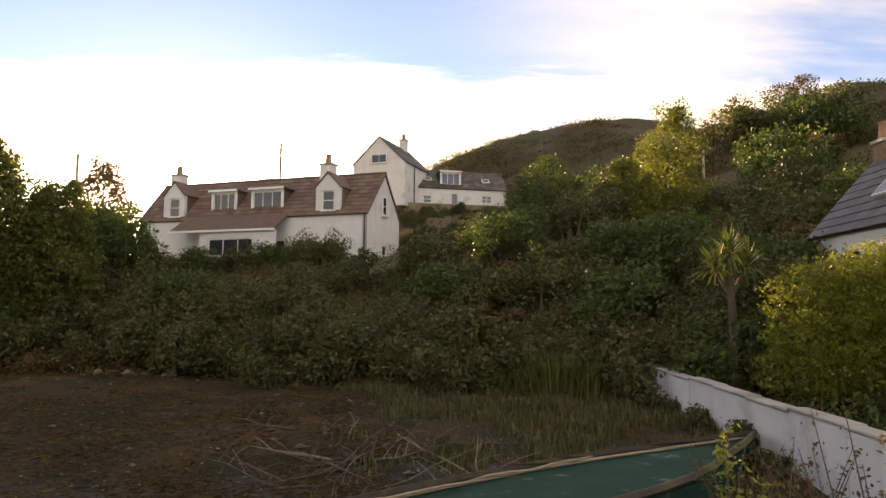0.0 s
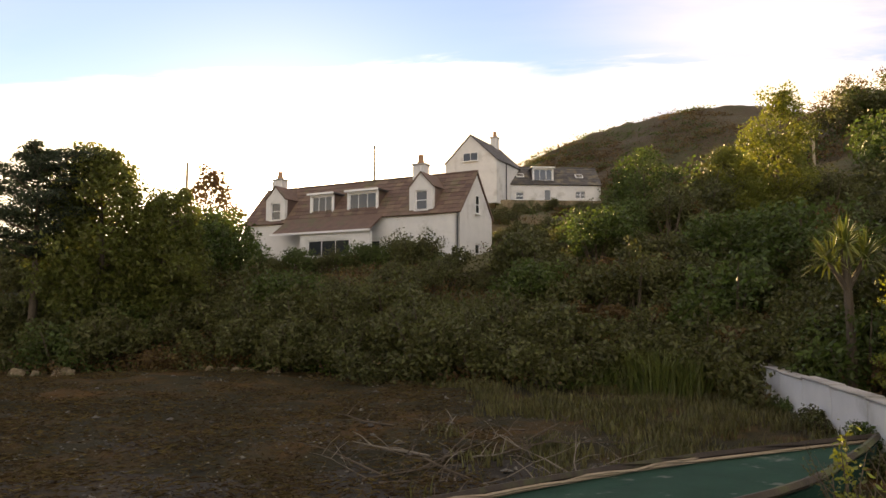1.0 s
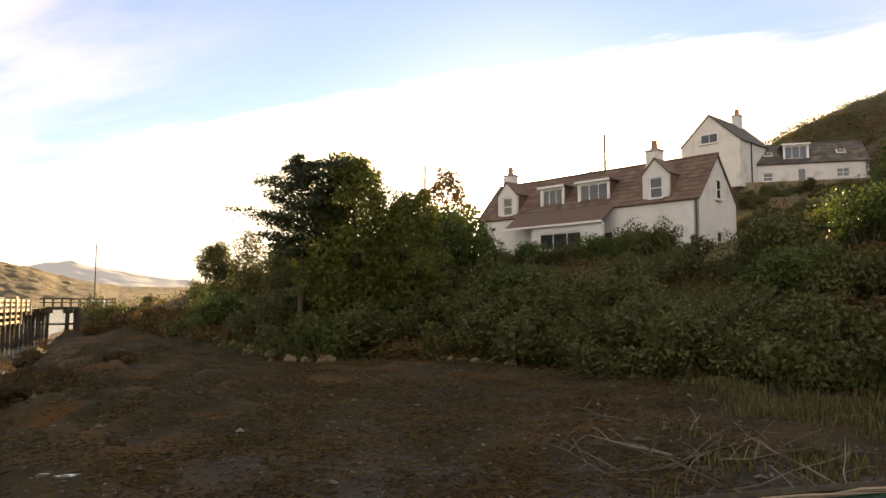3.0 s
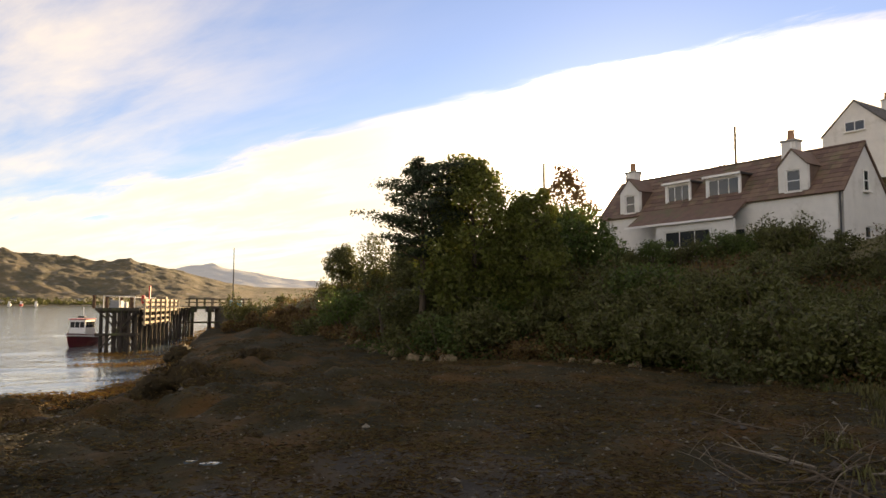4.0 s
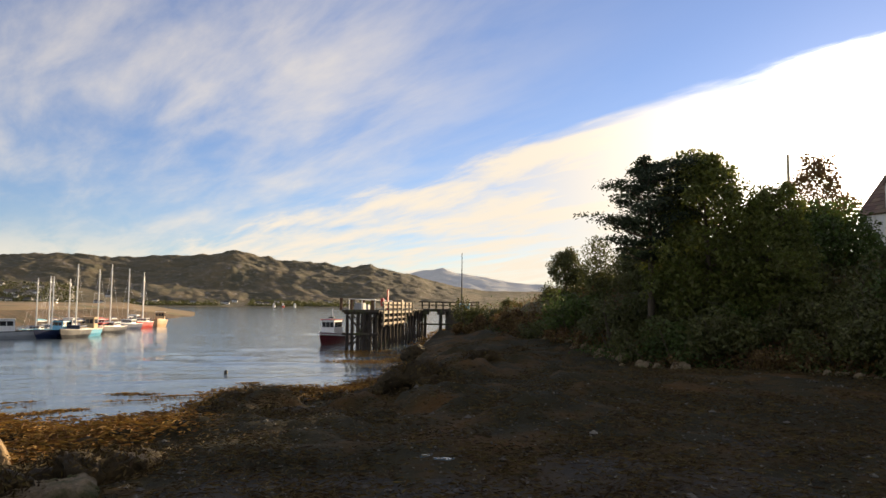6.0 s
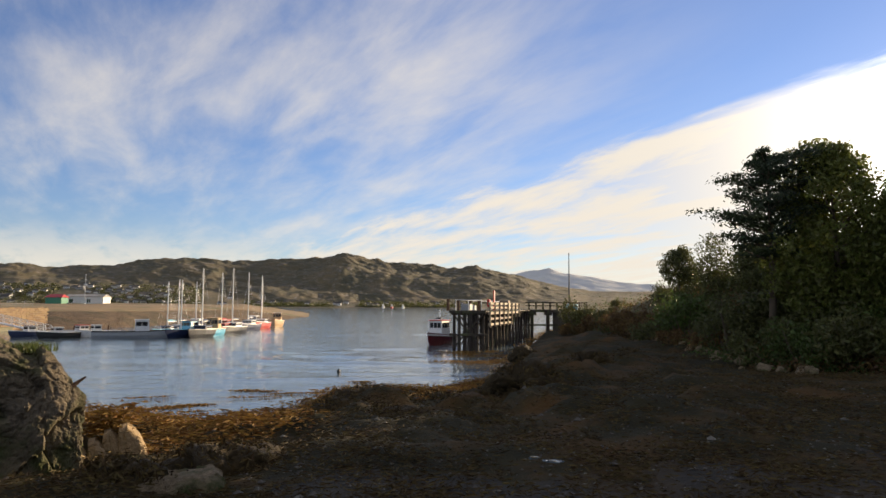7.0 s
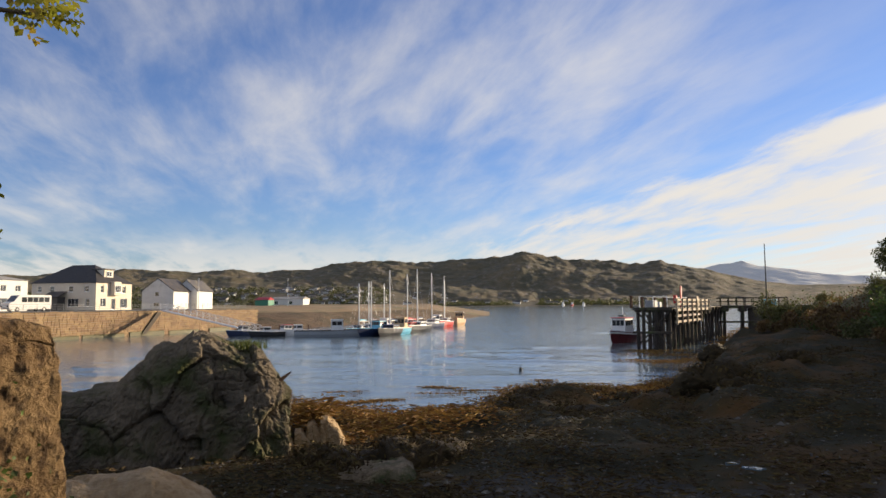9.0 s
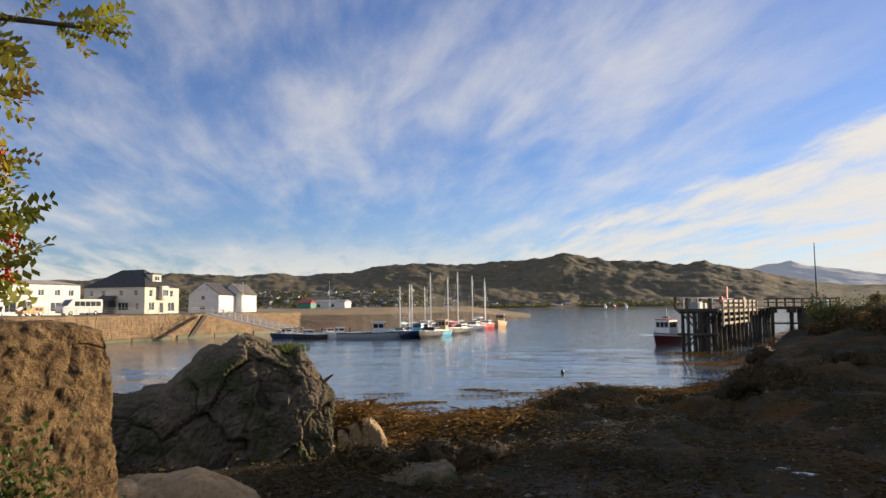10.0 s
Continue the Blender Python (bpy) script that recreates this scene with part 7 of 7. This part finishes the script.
def sprigs():
    rng = np.random.default_rng(91)
    # a golden upright sprig and dark twiggy stems by the lookout
    for az, d, h, n, mat, label in ((-23.9, 6.2, 1.75, 420, LEAF_GOLD, "upright golden-leaved sapling below the lookout"), (-25.2, 6.0, 1.35, 260, LEAF_GOLD, "young golden-leaved sapling below the lookout"),
                                    (-31.5, 7.5, 1.9, 420, LEAF_RUST, "bare twiggy shrub with brown seed heads"), (-29.5, 7.9, 1.5, 260, LEAF_RUST, "thin twiggy shrub beside the wall"), (-33.5, 7.0, 2.0, 420, LEAF_RUST, "twiggy shrub with brown seed heads by the lane"), (-26.5, 9.5, 1.6, 300, LEAF_DARK, "dark twiggy shrub in front of the white wall"), (-23.2, 11.0, 1.3, 260, LEAF_DARK, "low dark twiggy shrub by the old boat")):
        p = at(az, d)
        z = min(ground_height(p.x, p.y), 2.1)
        t = thing("sapling", Matrix.Translation((p.x, p.y, z)), label, "shrub")
        pts = []
        stems = 3 if mat is LEAF_GOLD else 9
        for k in range(stems):
            a = rng.random() * math.tau
            sp = 0.12 if mat is LEAF_GOLD else 0.5
            e = np.array([math.cos(a) * sp * h, math.sin(a) * sp * h, h * rng.uniform(0.7, 1.05)])
            mid = e * 0.55 + rng.normal(size=3) * 0.06
            part("stem", tube(bmesh.new(), [(0.03 * math.cos(a), 0.03 * math.sin(a), -0.3), tuple(mid), tuple(e)], [0.016, 0.010, 0.003], 5), BARK, t)
            for j in range(n // stems):
                q = rng.uniform(0.3, 1.0)
                c = mid * min(q / 0.55, 1) if q < 0.55 else mid + (e - mid) * (q - 0.55) / 0.45
                pts.append(c + rng.normal(size=3) * 0.05)
        part("foliage", leaf_mesh("foliage", np.array(pts), 0.06, mat, rng, 0.5), mat, t)
    for k, (az, d, w, h) in enumerate(((-17.5, 26.5, 1.6, 1.0), (-19.3, 22.8, 1.7, 0.9), (-21.6, 19.6, 1.5, 0.8), (-24.0, 17.2, 1.4, 0.9), (-26.4, 15.2, 1.2, 0.7), (-27.0, 24.5, 2.4, 1.9), (-24.4, 25.5, 2.2, 1.7))):
        p = at(az, d)
        o = shrub("shrub", "small leafy shrub against the white lane wall", w, h, 1800, 0.075, (LEAF_DARK, LEAF_MID)[k % 2], 200 + k, 10)
        o.matrix_world = Matrix.Translation((p.x, p.y, ground_height(p.x, p.y) - 0.1))
    # ivy and grass on the rock by the lookout
    q = rng.normal(size=(1300, 3)) * np.array([0.03, 0.16, 0.20])
    c = at(111.2, 3.78, 3.85)
    iv = new("ivy", leaf_mesh("ivy", q + np.array(c), 0.032, LEAF_MID, rng, 0.8))
    tagged(iv, "green and yellow ivy over the ochre rock", "ivy")
    m = BOULDER
    g = rng.normal(size=(500, 3)) * np.array([0.22, 0.25, 0.0]) + np.array([1.08, -0.1, 2.86])
    w = np.array([tuple(m @ Vector(k)) for k in g])
    blades("boulder_grass", "tuft of yellow-green grass on the boulder", w, 0.22, GRASS, rng, 0.012, 0.5, kind="")


sprigs()


# ---------------------------------------------------------------- poles and the far shore
def utility_pole(az, d, top_el, base_z, label, arm=True):
    p = at(az, d)
    h = EYE + d * math.tan(radians(top_el)) - base_z
    u = thing("utility_pole", Matrix.Translation((p.x, p.y, base_z)), label, "pole", "utility poles")
    part("pole", tube(bmesh.new(), [(0, 0, -1), (0, 0, h * 0.5), (0, 0, h)], [0.17, 0.14, 0.11], 8), TIMBER_LIGHT, u)
    if arm:
        part("crossarm", boxed(-0.6, 0.6, -0.06, 0.06, h - 0.5, h - 0.38), TIMBER, u)
        for x in (-0.5, 0.5):
            part("insulator", tube(bmesh.new(), [(x, 0, h - 0.38), (x, 0, h - 0.2)], 0.05, 6), P_WHITE, u)


utility_pole(-21.6, 72, 13.0, 12.0, "grey wooden utility pole on the slope")
utility_pole(12.2, 68, 13.3, 8.0, "thin wooden pole behind the cottage", False)
utility_pole(26.8, 62, 11.25, 7.5, "thin wooden pole behind the trees", False)


def far_land(az, d):
    """Height of the low land under the far town."""
    k = float(np.interp(az, [56, 76, 82, 100, 110], [0.25, 0.35, 1.0, 1.0, 0.6]))
    return float(np.interp(d, [1560, 1585, 1700, 1850, 1960], [-0.5, 2.0, 2 + 26 * k, 2 + 50 * k, 48 * k]))


def far_shore():
    rng = random.Random(19)
    bmw = boxed(-6, 6, 0, 7, 0, 5)
    wall_m = bm_mesh("wall", bmw, RENDER)
    wall_g = bm_mesh("wall", boxed(-9, 9, 0, 8, 0, 5), CONCRETE)
    bmr = bmesh.new()
    a = [bmr.verts.new(q) for q in ((-6.4, -0.5, 5), (6.4, -0.5, 5), (6.4, 7.5, 5), (-6.4, 7.5, 5), (-6.4, 3.5, 8.2), (6.4, 3.5, 8.2))]
    for f in ((0, 1, 5, 4), (2, 3, 4, 5), (0, 4, 3), (1, 2, 5), (0, 3, 2, 1)):
        bmr.faces.new([a[i] for i in f])
    roof_m = bm_mesh("roof", bmr, SLATE)
    win = bm_mesh("window", boxed(-0.7, 0.7, -0.05, 0.1, 1.4, 3.0), GLASS)
    for k in range(120):
        az = rng.choice((rng.uniform(81, 103), rng.uniform(83, 89), rng.uniform(92, 98), rng.uniform(83, 99), rng.uniform(60, 80)))
        far = rng.random() ** 1.3 * 230
        d = 1600 + far
        z = far_land(az, d) - 0.6
        h = thing("far_house", facing(az, d, z) @ Matrix.Rotation(rng.uniform(-0.5, 0.5), 4, "Z"), rng.choice(("white house on the far shore", "small white house among trees on the far shore")), "house", "far shore houses")
        part("wall", wall_m if k % 4 else wall_g, RENDER, h)
        part("roof", roof_m, SLATE, h)
        for x in (-3.4, 0, 3.4):
            part("window", win, GLASS, h, m=pose(x, 0, 0))
    # low wooded foreshore
    r2 = np.random.default_rng(23)
    pts = []
    for _ in range(5200):
        az = r2.uniform(56, 112)
        if fbm(az * 0.22, 3.0, 1.0, 3) < -0.1:
            continue
        d = 1588 + 250 * r2.random() ** 1.3
        p = at(az, d)
        z = far_land(az, d)
        a = r2.normal(size=(9, 3)) * np.array([4.0, 4.0, 2.0]) + np.array([p.x, p.y, z + 1])
        a[:, 2] = np.maximum(a[:, 2], z)
        pts.append(a)
    tagged(new("far_woods", leaf_mesh("far_woods", np.concatenate(pts), 3.6, LEAF_DARK, r2, 0.8)), "dark scattered woods along the far shore", "woods", kind="stuff")
    # land under the far town
    v, f = [], []
    azs = np.arange(52, 124, 1.0)
    for a in azs:
        for d in (1560, 1585, 1700, 1850, 1960):
            z = far_land(a, d)
            p = at(a, d)
            v.append((p.x, p.y, z + (fbm(p.x * 0.01, p.y * 0.01, 1, 3) * 4 if z > 3 else 0)))
    for i in range(len(azs) - 1):
        for j in range(4):
            f.append((i * 5 + j, i * 5 + j + 1, i * 5 + j + 6, i * 5 + j + 5))
    tagged(new("far_shore", mesh_from("far_shore", v, f, MOOR, True)), "low green far shore under the hills", "shore", kind="structure")
    for az, mat, label in ((65.9, P_RED, "red fishing vessel far across the loch"), (65.0, P_WHITE, "white fishing vessel far across the loch"), (66.6, P_WHITE, "small white vessel far across the loch")):
        boat("fishing_vessel", moor(az, 1480, 150), 24, 6, 3.0, mat, P_WHITE, label, [(0.1, 12.0)], (-0.35, -0.1, 5.0, P_WHITE, P_WHITE), boom=False)


far_shore()


def hill_scrub():
    """Low heather and whin scattered over the hill."""
    rng = np.random.default_rng(101)
    for name, mat, label, n, seed in (("heather", LEAF_RUST, "brown heather over the hill", 2600, 3.0), ("whin", LEAF_MID, "green whin bushes over the hill", 1700, 7.0)):
        pts = []
        while len(pts) < n:
            az, d = rng.uniform(-40, 4), 96 + 84 * rng.random()
            p = at(az, d)
            if fbm(p.x * 0.05, p.y * 0.05, seed, 3) < -0.05:
                continue
            a = rng.normal(size=(26, 3)) * np.array([1.0, 1.0, 0.16])
            a[:, 2] = np.abs(a[:, 2]) + 0.1
            pts.append(a + np.array([p.x, p.y, ground_height(p.x, p.y)]))
        tagged(new(name, leaf_mesh(name, np.concatenate(pts), 0.34, mat, rng, 0.7)), label, "scrub", kind="stuff")


hill_scrub()
